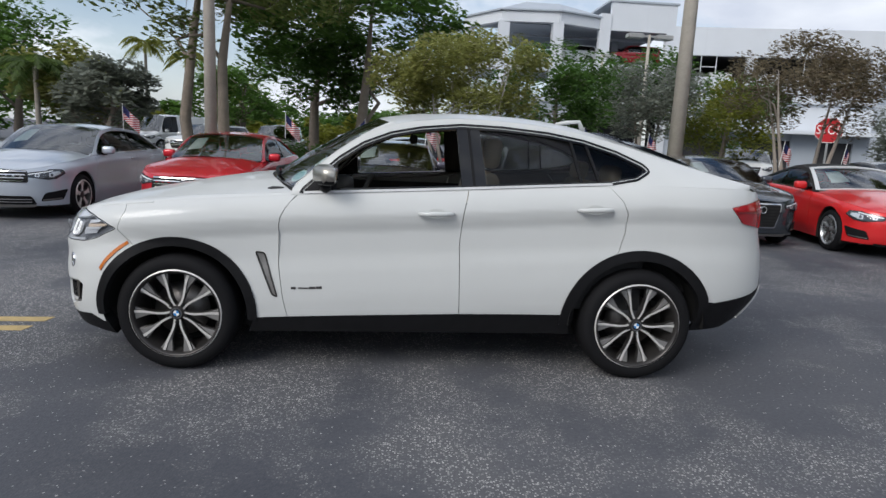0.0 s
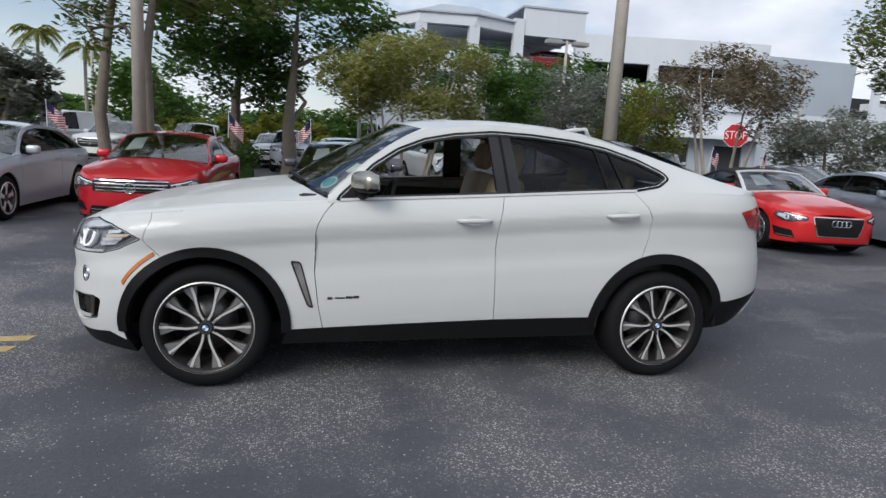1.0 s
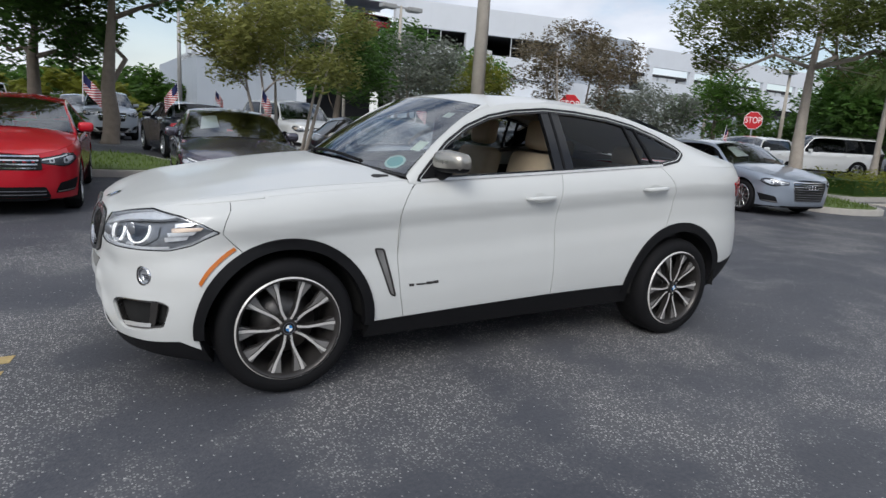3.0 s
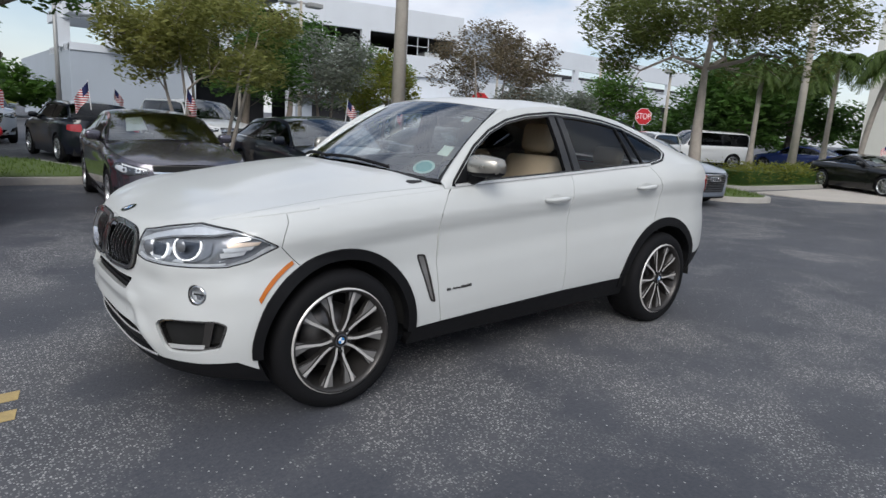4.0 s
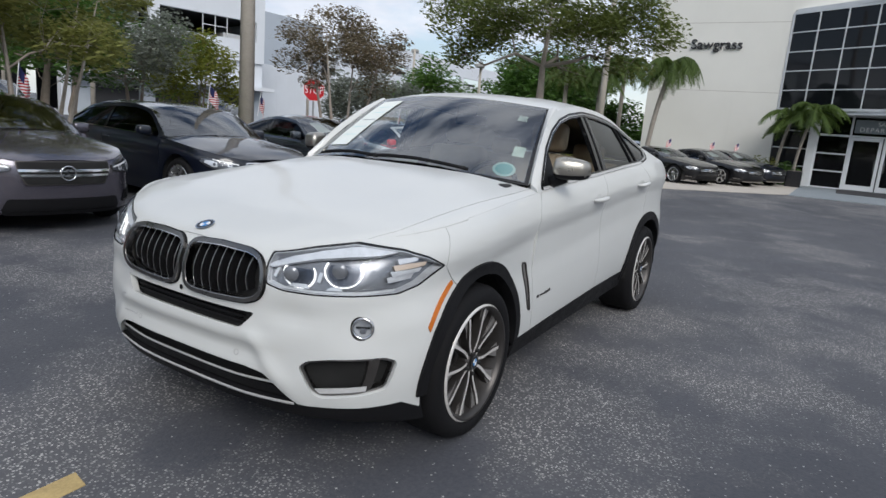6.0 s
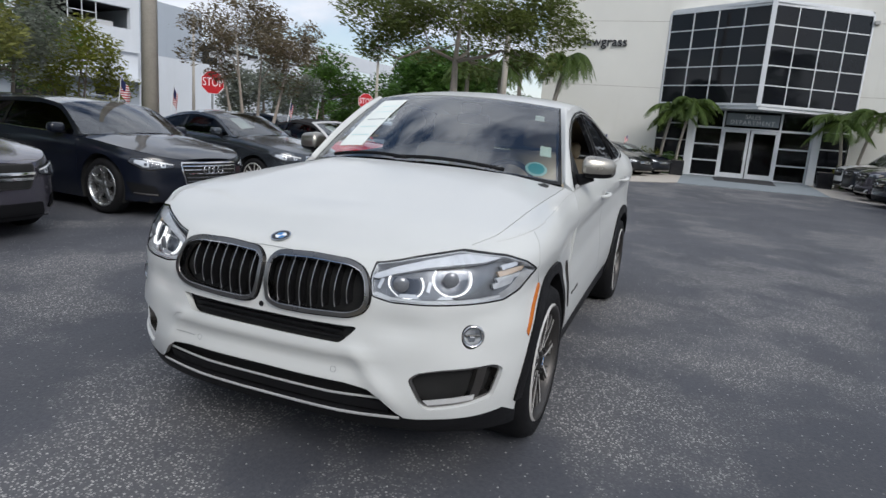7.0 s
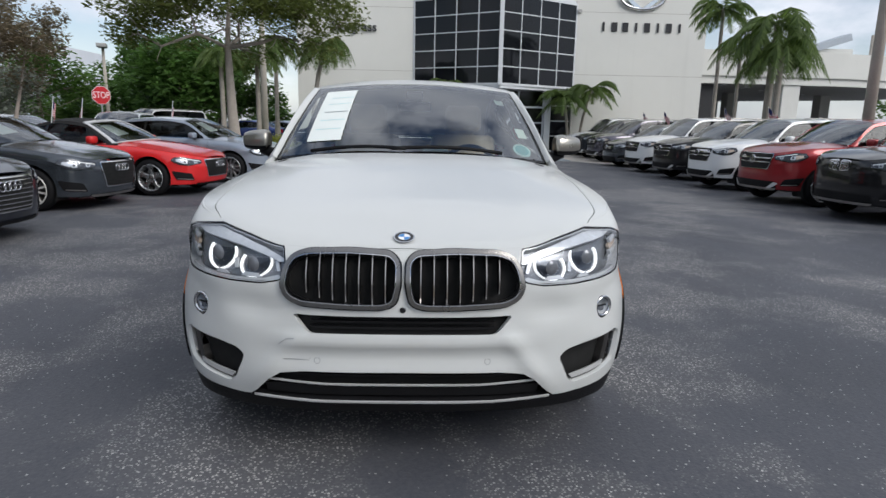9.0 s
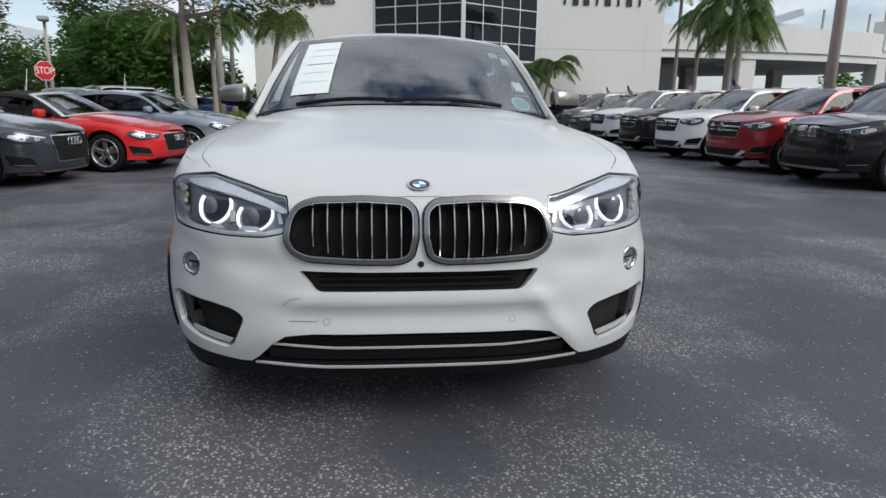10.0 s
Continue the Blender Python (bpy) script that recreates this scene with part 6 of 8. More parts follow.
def hedge(name, label, plan, z0, z1, leaf, n, size, seed):
    """A clipped bed: leaves over a dark twiggy core."""
    rng = np.random.default_rng(seed)
    t = thing(name, label, "hedge")
    p = np.array(plan)
    lo, hi = p.min(0), p.max(0)
    b = bmesh.new()
    f = b.faces.new([b.verts.new((x, y, z0)) for x, y in grow(plan, -0.18)])
    r = bmesh.ops.extrude_face_region(b, geom=[f])
    bmesh.ops.translate(b, verts=[v for v in r["geom"] if isinstance(v, bmesh.types.BMVert)], vec=(0, 0, (z1 - z0) * 0.72))
    bmesh.ops.recalc_face_normals(b, faces=b.faces)
    part("core", b, "leaf_dark", t)
    q = rng.uniform(lo, hi, (n * 3, 2))
    q = q[inside(plan, q)][:n]
    cen = [np.array((x, y, z0 + (z1 - z0) * rng.uniform(0.35, 0.9))) for x, y in q]
    vs, fs = leaf_cloud(rng, cen, [0.28] * len(cen), 14, size, 1.0)
    piece("foliage", mesh_of("foliage", vs, fs, leaf, smooth=False), t)


hedge("hedge", "low clipped yellow-green hedge beside the paving", [(16.3, 5.4), (24.3, 5.1), (24.5, 6.5), (16.4, 7.0)], 0.13, 0.72, "leaf_yellow", 420, 0.06, 71)
hedge("shrub", "bright green shrub beside the entrance", [(27.9, 0.2), (28.9, 0.2), (28.9, 1.1), (27.9, 1.1)], 0.02, 1.15, "leaf_yellow", 50, 0.08, 72)
hedge("shrub", "dark rounded shrub beside the entrance", [(27.9, -0.8), (28.9, -0.8), (28.9, 0.1), (27.9, 0.1)], 0.02, 1.0, "leaf_dark", 50, 0.08, 73)
hedge("shrub", "bright green shrub beside the entrance", [(28.0, -8.5), (28.8, -8.5), (28.8, -7.5), (28.0, -7.5)], 0.02, 0.9, "leaf_yellow", 50, 0.08, 74)
hedge("hedge", "dark hedge behind the far parking bays", [(-6.0, 16.6), (-2.6, 16.6), (-2.6, 17.6), (-6.0, 17.6)], 0.0, 1.1, "leaf_dark", 160, 0.09, 75)
for k, (x, y) in enumerate(((28.2, -0.75), (28.2, -6.85))):
    p = thing("planter", "square dark planter pot beside the entrance", "planter", "planters", m=pose(x - 0.9, y, 0.02))
    part("pot", box_bm(-0.3, 0.3, -0.3, 0.3, 0, 0.7, 0.03), "enamel_black", p)
    part("soil", box_bm(-0.26, 0.26, -0.26, 0.26, 0.66, 0.705), "bark", p)


def far_wood(pts, h, seed, leaf, n=36, size=0.32):
    rng = np.random.default_rng(seed)
    cen, rad = [], []
    for (xa, ya), (xb, yb) in zip(pts, pts[1:]):
        for k in range(n):
            t = rng.uniform()
            hh = h * rng.uniform(0.55, 1.1)
            cen.append(np.array((xa + (xb - xa) * t + rng.normal(0, 1.5), ya + (yb - ya) * t + rng.normal(0, 1.5), hh * rng.uniform(0.25, 0.85))))
            rad.append(rng.uniform(1.1, 2.0) * h / 6)
    vs, fs = leaf_cloud(rng, cen, rad, 130, size, 0.8)
    tagged(piece("far_wood", mesh_of("far_wood", vs, fs, leaf, smooth=False)), "distant belt of green trees and bushes, in part added out of view", "woodland", kind="stuff")


far_wood([(-70, 35), (-40, 40), (-22, 44)], 6.5, 81, "leaf_green", 46)
far_wood([(-22, 46), (-8, 52), (6, 56)], 4.2, 82, "leaf_green", 56)
far_wood([(-16, 40), (0, 44)], 3.0, 85, "leaf_yellow", 40)
far_wood([(50, 36), (62, 28), (72, 14)], 4.2, 83, "leaf_dark", 44)
far_wood([(62, -48), (48, -60), (30, -66), (5, -70)], 6.0, 84, "leaf_green", 50)
# unseen belt behind the camera, added tall to darken what the cars reflect
far_wood([(-70, 35), (-75, 0), (-60, -40), (-20, -66), (5, -70)], 13.0, 86, "leaf_green", 60, 0.6)


# ---- the white sport utility coupe in the middle of the lane ----
def hero_car():
    H = CoupeShell(
        xn=pchip((0.18, -2.26), (0.30, -2.36), (0.45, -2.405), (0.62, -2.405), (0.78, -2.395), (0.88, -2.365), (0.92, -2.342), (0.95, -2.312), (1.0, -2.24)),
        xr=pchip((0.25, 2.22), (0.45, 2.42), (0.60, 2.49), (0.80, 2.48), (1.0, 2.44), (1.15, 2.42), (1.30, 2.40)),
        xc=-1.50, xc2=1.60, p=3.0, p2=3.0,
        wmax=pchip((-2.4, 0.986), (-1.5, 0.984), (-0.9, 0.952), (0.1, 0.948), (0.8, 0.950), (1.15, 0.962), (1.5, 0.980), (2.0, 0.965), (2.5, 0.95)),
        zs=pchip((-2.41, 0.900), (-2.345, 0.918), (-2.31, 0.924), (-2.275, 0.938), (-2.235, 0.955), (-2.16, 0.976), (-2.08, 0.993), (-1.95, 1.018), (-1.65, 1.055), (-1.3, 1.088), (-0.9, 1.118), (-0.70, 1.134), (-0.2, 1.166), (0.33, 1.201), (0.75, 1.231), (1.25, 1.266), (1.6, 1.286), (2.0, 1.285), (2.45, 1.235)),
        zc=pchip((-2.41, 0.905), (-2.345, 0.922), (-2.28, 0.948), (-2.2, 0.980), (-2.05, 1.034), (-1.75, 1.098), (-1.345, 1.178), (-1.05, 1.218), (-0.8, 1.235)),
        rail_y=pchip((-0.78, 0.845), (-0.5, 0.765), (-0.25, 0.708), (0.05, 0.680), (0.35, 0.672), (0.7, 0.662), (1.1, 0.665), (1.45, 0.682), (1.8, 0.705), (2.1, 0.735), (2.45, 0.76)),
        rail_z=pchip((-0.78, 1.165), (-0.5, 1.412), (-0.25, 1.562), (0.0, 1.622), (0.3, 1.648), (0.65, 1.638), (1.0, 1.600), (1.35, 1.525), (1.7, 1.432), (2.1, 1.328), (2.45, 1.240)),
        roof=pchip((-0.32, 1.636), (-0.10, 1.674), (0.12, 1.696), (0.38, 1.706), (0.65, 1.700), (1.0, 1.664), (1.25, 1.612), (1.5, 1.545), (1.85, 1.438), (2.1, 1.360), (2.45, 1.245)),
        prof=pchip((0, -0.060), (0.02, -0.045), (0.06, -0.022), (0.10, -0.007), (0.135, 0.0), (0.175, -0.005), (0.25, -0.022), (0.36, -0.022), (0.5, -0.008), (0.62, -0.004), (0.74, -0.012), (0.86, -0.035), (1.0, -0.07)),
        ws=((-1.03, 0.27, 0.822, 1.216, 0.055), (-0.29, 0.11, 0.648, 1.640, 0.034)),
        rw=((2.2, -0.1, 0.6, 1.33, 0.02), (1.35, -0.05, 0.55, 1.61, 0.02)))
    car = thing("sport_utility_coupe", "white coupe-style sport utility car with dark cladding and front lamps lit", "car")
    ST = 0.024
    band = lambda U, z: H.band(U, z, -1)
    X = H.Ux
    AX, WR = 1.4665, 0.365
    uF, uR = X(-AX), X(AX)
    AR = 0.463                                  # edge of the sheet metal round the wheels
    def arc(u, r, a0, a1, n=30):
        return [(u + r * math.cos(t), WR + r * math.sin(t)) for t in np.linspace(a0, a1, n)]
    g = 0.0022                                  # half a panel gap
    top = lambda ua, ub, n: [(float(u), float(z) - 0.003) for u, z in zip(np.linspace(ua, ub, n), H.edge(np.linspace(ua, ub, n)))]

    # outlines on the nose: distance from the middle, height
    def nose(pts):
        return [(H.Uy(y), z) for y, z in pts]
    kidney = rounded([(0.013, 0.790), (0.015, 0.876), (0.050, 0.906), (0.20, 0.914), (0.370, 0.909), (0.424, 0.890), (0.444, 0.846), (0.441, 0.780), (0.420, 0.738), (0.368, 0.713), (0.20, 0.704), (0.075, 0.703), (0.028, 0.720)], 0.025, 3)
    kid = nose(kidney)
    mid_g = rounded([(-0.405, 0.674), (-0.34, 0.603), (0.34, 0.603), (0.405, 0.674), (0.20, 0.670), (-0.20, 0.670)], 0.02, 3)
    # headlamp outline wraps the corner
    hl = [(H.Uy(0.449), 0.798), (H.Uy(0.52), 0.782), (H.Uy(0.64), 0.782), (X(-2.19, 0.85), 0.788), (X(-2.04, 0.85), 0.797), (X(-1.94, 0.85), 0.824), (X(-1.808, 0.88), 0.890), (X(-1.90, 0.9), 0.932), (X(-2.02, 0.92), 0.970), (X(-2.13, 0.93), 0.985), (H.Uy(0.74), 0.980), (H.Uy(0.65), 0.957), (H.Uy(0.55), 0.926), (H.Uy(0.485), 0.895), (H.Uy(0.449), 0.868)]
    shut = lambda u: (float(u), float(H.edge(np.array(u))) - 0.004)      # the lamp reaches up to the bonnet's edge
    hl = hl[:8] + [(X(-2.02, 0.92), 0.964), (X(-2.10, 0.93), 0.974)] + [shut(u) for u in np.linspace(H.Uy(0.755), H.Uy(0.47), 12)] + hl[-1:]
    hl = rounded(hl, 0.012, 2)
    FY, FZ = 0.785, 0.662                       # fog lamps look straight ahead from round recesses
    fog = ring_pts(H.Uy(FY), FZ, 0.0475, 26)
    vent = rounded(nose([(0.592, 0.490), (0.640, 0.388), (0.668, 0.366), (0.790, 0.384), (0.862, 0.412), (0.880, 0.530), (0.852, 0.550), (0.70, 0.535), (0.625, 0.520)]), 0.02, 3)
    neg = lambda p: [(-a, b2) for a, b2 in p]

    # rounds the shading where bonnet, wing tops and flanks meet
    ue = np.linspace(0.0, X(-0.74), 160)
    ze = H.edge(ue)
    e1 = H.band(ue, ze)
    def unit(q):
        return q / np.linalg.norm(q, axis=1)[:, None]
    nb = unit(np.cross(H.band(ue + 0.004, ze - 0.006) - H.band(np.maximum(0, ue - 0.004), ze - 0.006), H.band(ue, ze - 0.002) - H.band(ue, ze - 0.010)))
    nb[nb[:, 2] < 0] *= -1
    cx0, cy0 = e1[:, 0] + 0.004, e1[:, 1] * 0.985
    nc = unit(np.cross(H.cap(cx0 + 0.004, cy0) - H.cap(cx0 - 0.004, cy0), H.cap(cx0, cy0 + 0.004) - H.cap(cx0, cy0 - 0.004)))
    nc[nc[:, 2] < 0] *= -1
    ne = unit(nb + nc)
    def shoulder(v, n):
        x, y, z = v
        q = e1 - np.array((x, -abs(y), z))
        dd = np.sum(q * q, 1)
        i = int(np.argmin(dd))
        w = math.exp(-(math.sqrt(dd[i]) / 0.05) ** 2)
        t = ne[i] * np.array((1, -1 if y > 0 else 1, 1))
        r = np.array(n) * (1 - w) + t * w
        return tuple(r / np.linalg.norm(r))
    # front bumper with all its openings
    aF = math.asin((0.30 - WR) / AR)
    side_edge = arc(uF, AR, math.pi - aF, 2.05, 22)          # up the front of the arch
    seam_up = [(X(-1.715), 0.795), (X(-1.80, 0.88), 0.884)]
    uh = X(-1.80, 0.88)
    right = [(0.0, 0.325), (H.Uy(0.625), 0.322), (X(-2.15, 0.3), 0.330), (X(-2.0, 0.3), 0.345)] + side_edge + seam_up + [(uh, float(H.edge(np.array(uh))) - 0.003)] + [(p, q + 0.0042) for p, q in top(uh - 0.02, 0.0, 60)]
    holes = [kid, neg(kid), nose(mid_g), grow(hl, 0.002), neg(grow(hl, 0.002)), fog, neg(fog), vent, neg(vent)]
    # the lower opening cuts the bumper's edge: take it out of the outline
    cut = nose([(0.0, 0.325), (0.585, 0.325), (0.552, 0.352), (0.505, 0.402), (0.455, 0.436), (0.36, 0.447), (0.0, 0.449)])
    right2 = cut[::-1][:-1] + right[1:]
    left2 = [(-a, b2) for a, b2 in right2[1:-1]][::-1]
    surf_part("front_bumper", car, right2 + left2, holes, band, 0.026, "paint_white", depth=0.03, soften=shoulder)

    # wing, doors, quarter panel on both flanks
    fs_x = lambda z: float(np.interp(z, [0.36, 0.50, 0.70, 0.98, 1.06, 1.15], [-0.790, -0.820, -0.845, -0.842, -0.80, -0.73]))
    bs_x = lambda z: float(np.interp(z, [0.40, 0.876, 1.05, 1.22], [0.300, 0.283, 0.297, 0.332]))
    zz = np.linspace(1.10, 0.362, 16)
    a_end = math.asin((0.352 - WR) / AR)
    wing = arc(uF, AR, 2.05, a_end, 30) + [(X(-0.98), 0.352)] + [(X(fs_x(z)) - g, float(z)) for z in zz[::-1]] + [(p, q + 0.0025) for p, q in top(X(-0.745), uh + 0.004, 26)] + [(X(-1.80, 0.88) + 0.004, 0.884), (X(-1.715) + 0.004, 0.797)]
    wv = rounded([(X(-0.988), 0.776), (X(-0.928), 0.770), (X(-0.848), 0.488), (X(-0.884), 0.502)], 0.018, 3)
    surf_part("front_wing", car, wing, [wv], band, 0.024, "paint_white", depth=0.02, both=True, soften=shoulder)
    zz2 = np.linspace(0.408, 1.208, 18)
    fd = [(X(fs_x(z)) + g, float(z)) for z in zz] + [(X(-0.4), 0.380), (X(0.0), 0.396)] + [(X(bs_x(z)) - g, float(z)) for z in zz2] + top(X(0.325), X(-0.735), 30)
    surf_part("front_door", car, fd, [], band, ST, "paint_white", "white front door with a body-colour handle", depth=0.02, both=True)
    rs = [(1.222, 1.262), (1.30, 1.18), (1.337, 1.10), (1.335, 0.98), (1.305, 0.857), (1.27, 0.81)]
    rear_arc = arc(uR, 0.478, math.radians(113), math.pi - math.asin((0.42 - WR) / 0.478), 18)
    rd = [(X(bs_x(z)) + g, float(z)) for z in zz2[::-1]] + [(X(0.7), 0.416), (X(0.98), 0.42)] + rear_arc[::-1] + [(X(a) - g, b2) for a, b2 in rs[::-1]] + top(X(1.215), X(0.337), 26)
    surf_part("rear_door", car, rd, [], band, ST, "paint_white", "white rear door with a body-colour handle", depth=0.02, both=True)
    tl = rounded([(X(2.02, 1.1), 1.165), (X(2.12, 1.1), 1.055), (X(2.28, 1.1), 1.015), (X(2.40, 1.1), 1.03), (X(2.40, 1.1), 1.20), (X(2.25, 1.1), 1.205)], 0.02, 3)
    qa = arc(uR, 0.478, math.radians(110), 0.38, 26)
    quarter = [(X(a) + g, b2) for a, b2 in rs] + qa + [(X(1.99, 0.54), 0.535), (X(2.25, 0.55), 0.575), (X(2.42, 0.6), 0.635), (H.L3, 0.64)] + top(H.L3, X(1.226), 40)
    surf_part("rear_quarter_panel", car, quarter, [tl], band, ST, "paint_white", depth=0.02, both=True)

    # dark cladding
    sill = [(X(-1.03), 0.258), (X(1.03), 0.285), (X(1.03), 0.418), (X(0.7), 0.414), (X(0.3), 0.406), (X(-0.4), 0.378), (X(-0.80), 0.360), (X(-1.0), 0.35)]
    surf_part("sill_cladding", car, sill, [], band, 0.06, "plastic_black", off=0.004, depth=0.05, both=True)
    def arch_trim(u, a0, a1, r0, r1):
        return arc(u, r1, a0, a1, 34) + arc(u, r0, a1, a0, 34)
    surf_part("wheel_arch_trim", car, arch_trim(uF, -0.06, math.pi + 0.02, 0.432, 0.489), [], band, 0.03, "plastic_black", off=0.011, depth=0.05, both=True)
    surf_part("wheel_arch_trim", car, arch_trim(uR, 0.06, math.pi + 0.03, 0.438, 0.505), [], band, 0.03, "plastic_black", off=0.011, depth=0.05, both=True)
    rb = [(X(1.90), 0.335), (X(2.06, 0.3), 0.340), (X(2.18, 0.35), 0.405), (X(2.32, 0.45), 0.50), (H.L3, 0.57), (H.L3, 0.64), (X(2.42, 0.6), 0.632), (X(2.25, 0.55), 0.572), (X(1.97, 0.5), 0.53), (X(1.90), 0.53)]
    surf_part("rear_skirt", car, rb, [], band, 0.05, "plastic_black", off=0.003, depth=0.02, both=True)
    rv = [(X(2.15, 0.35), 0.395), (X(2.20, 0.4), 0.410), (X(2.40, 0.5), 0.545), (X(2.40, 0.55), 0.595)]
    surf_part("skid_plate", car, rv, [], band, 0.05, "satin_metal", off=0.012, depth=0.02, both=True)
    lip_r = [(0.0, 0.255), (H.Uy(0.55), 0.256), (X(-2.2, 0.3), 0.258), (X(-2.02, 0.3), 0.246), (X(-1.885), 0.222), (X(-1.925), 0.355), (X(-2.05, 0.3), 0.345), (X(-2.18, 0.3), 0.330), (H.Uy(0.62), 0.326), (H.Uy(0.55), 0.318), (0.0, 0.312)]
    lip = lip_r + [(-a, b2) for a, b2 in lip_r[1:-1]][::-1]
    surf_part("chin_spoiler", car, lip, [], band, 0.05, "plastic_black", off=-0.002, depth=0.08)

    # bonnet, shut lines, wing tops
    line_y = pchip((-2.08, float(H.ye(-2.08)) - 0.004), (-1.92, 0.812), (-1.60, 0.830), (-1.15, 0.838), (-0.745, 0.836))
    xl = np.linspace(-0.755, -2.075, 30)
    xf = np.concatenate([np.linspace(-2.08, -2.2, 9), -2.3425 + 0.14 * np.linspace(1, 0, 26) ** 2])
    half = [(float(p), float(q)) for p, q in zip(xl, line_y(xl))] + [(float(p), float(q) - 0.0003) for p, q in zip(xf, H.ye(xf))]
    base = [(float(-1.042 + 0.27 * q * q), float(0.845 * q)) for q in np.linspace(-0.96, 0.96, 21)]
    poly = half + [(p, -q) for p, q in half[::-1]] + base
    surf_part("bonnet", car, poly, [], H.cap, 0.03, "paint_white", "white bonnet with soft ridges", depth=0.02, soften=shoulder)
    xw3 = np.linspace(-2.065, -0.74, 40)
    wt = [(float(p), -float(q) - 0.004) for p, q in zip(xw3, line_y(xw3))] + [(float(p), -float(q) + 0.0005) for p, q in zip(xw3[::-1], H.ye(xw3[::-1]))]
    surf_part("wing_top", car, wt, [], H.cap, 0.022, "paint_white", depth=0.015, both=True, soften=shoulder)

    # filler under the bonnet's front edge
    pts = [(float(q[0]) + 0.003, float(q[1]) * s2, float(q[2]) - 0.0055) for s2, seq in ((1, e1[100:0:-1]), (-1, e1[:101])) for q in seq]
    vs, fs = tube(pts, 0.006, 8)
    piece("bonnet_edge", mesh_of("bonnet_edge", vs, fs, "paint_white"), car)

    # roof, pillars, glass
    a = np.linspace(-1, 1, 21)
    front = [(float(-0.29 + 0.11 * q * q + 0.006), float(0.660 * q)) for q in a]
    xs = np.linspace(-0.155, 2.36, 46)
    yr = np.minimum(H.ry(xs), H.ye(xs) * 0.985)
    poly = front + [(float(p), float(q)) for p, q in zip(xs, yr)] + [(float(p), -float(q)) for p, q in zip(xs[::-1], yr[::-1])]
    sunroof = rounded([(0.06, -0.36), (0.06, 0.36), (0.86, 0.38), (0.86, -0.38)], 0.06, 4)
    surf_part("roof", car, poly, [sunroof], H.top, 0.05, "paint_white", "white roof with a dark glass panel", depth=0.02)
    surf_part("sunroof", car, grow(sunroof, -0.006), [], H.top, 0.06, "glass_dark", "dark glass roof panel", off=-0.003)
    xs = np.linspace(-0.775, 2.20, 62)
    zt, zb = H.rz(xs), H.zs(xs)
    ok = zt > zb + 0.012
    xs, zt, zb = xs[ok], zt[ok], zb[ok]
    poly = [(float(p), float(q) - 0.003) for p, q in zip(xs, zb)] + [(float(p), float(q)) for p, q in zip(xs[::-1], zt[::-1])]
    # side glass outline
    xt = np.array((-0.49, -0.34, -0.17, 0.02, 0.28, 0.55, 0.85, 1.08, 1.30, 1.46))
    ztp = H.rz(xt) - np.array((0.058, 0.060, 0.058, 0.055, 0.050, 0.049, 0.050, 0.053, 0.066, 0.098))
    xb = np.linspace(-0.705, 1.22, 24)
    dlo = [(float(p), float(q) + 0.022) for p, q in zip(xb, H.zs(xb))] + [(1.40, 1.322), (1.485, 1.370)] + [(float(p), float(q)) for p, q in zip(xt[::-1], ztp[::-1])]
    dlo = rounded(dlo, 0.012, 2)
    side = lambda p, q: H.side(p, q)
    surf_part("window_surround", car, poly, [dlo], side, 0.04, "paint_white", "white roof rail and pillars", depth=0.03, both=True)
    surf_part("window_seal", car, grow(dlo, 0.002), [grow(dlo, -0.012)], side, 0.05, "trim_gloss_black", off=-0.004, depth=0.02, both=True)
    surf_part("window_trim", car, grow(dlo, 0.011), [grow(dlo, 0.004)], side, 0.05, "trim_gloss_black", "thin gloss black window trim", off=0.003, depth=0.006, both=True)
    xq = np.linspace(-0.70, 1.24, 30)
    low = [(float(p), float(q) + 0.006) for p, q in zip(xq, H.zs(xq))] + [(float(p), float(q) + 0.0175) for p, q in zip(xq[::-1], H.zs(xq[::-1]))]
    surf_part("sill_trim", car, low, [], side, 0.05, "blade_silver", "bright metal strip under the windows", off=0.0045, depth=0.004, both=True)
    surf_part("window_seam", car, grow(dlo, 0.018), [grow(dlo, 0.0115)], side, 0.05, "plastic_black", off=0.002, both=True)
    def clip(xa0, xa1, xb0, xb1):
        """The piece of the side glass between two slanting lines (x at foot, x at head)."""
        out = []
        pts = dense(grow(dlo, -0.008), 0.02)
        lo, hi = 1.14, 1.60
        for p, q in pts:
            t = (q - lo) / (hi - lo)
            l, r = xa0 + (xa1 - xa0) * t, xb0 + (xb1 - xb0) * t
            out.append((min(max(p, l), r), q))
        res = [out[0]]
        for p in out[1:]:
            if abs(p[0] - res[-1][0]) + abs(p[1] - res[-1][1]) > 1e-4:
                res.append(p)
        return res
    f_w = clip(-5, -5, 0.29, 0.24)
    r_w = clip(0.46, 0.40, 1.075, 0.985)
    q_w = clip(1.20, 1.08, 5, 5)
    mid1 = clip(0.295, 0.245, 0.455, 0.395)
    mid2 = clip(1.08, 0.99, 1.195, 1.075)
    surf_part("rear_window", car, r_w, [], side, 0.08, "glass_tint", off=-0.014, both=True)
    surf_part("quarter_window", car, q_w, [], side, 0.08, "glass_tint", off=-0.010, both=True)
    surf_part("door_pillar", car, mid1, [], side, 0.06, "trim_gloss_black", "gloss black door pillar", off=-0.008, depth=0.03, both=True)
    surf_part("window_divider", car, mid2, [], side, 0.06, "glass_tint", off=-0.012, both=True)
    for xd, xe in ((1.075, 0.985), (1.20, 1.08), (0.375, 0.322)):
        p = clip(xd - 0.008, xe - 0.008, xd + 0.008, xe + 0.008)
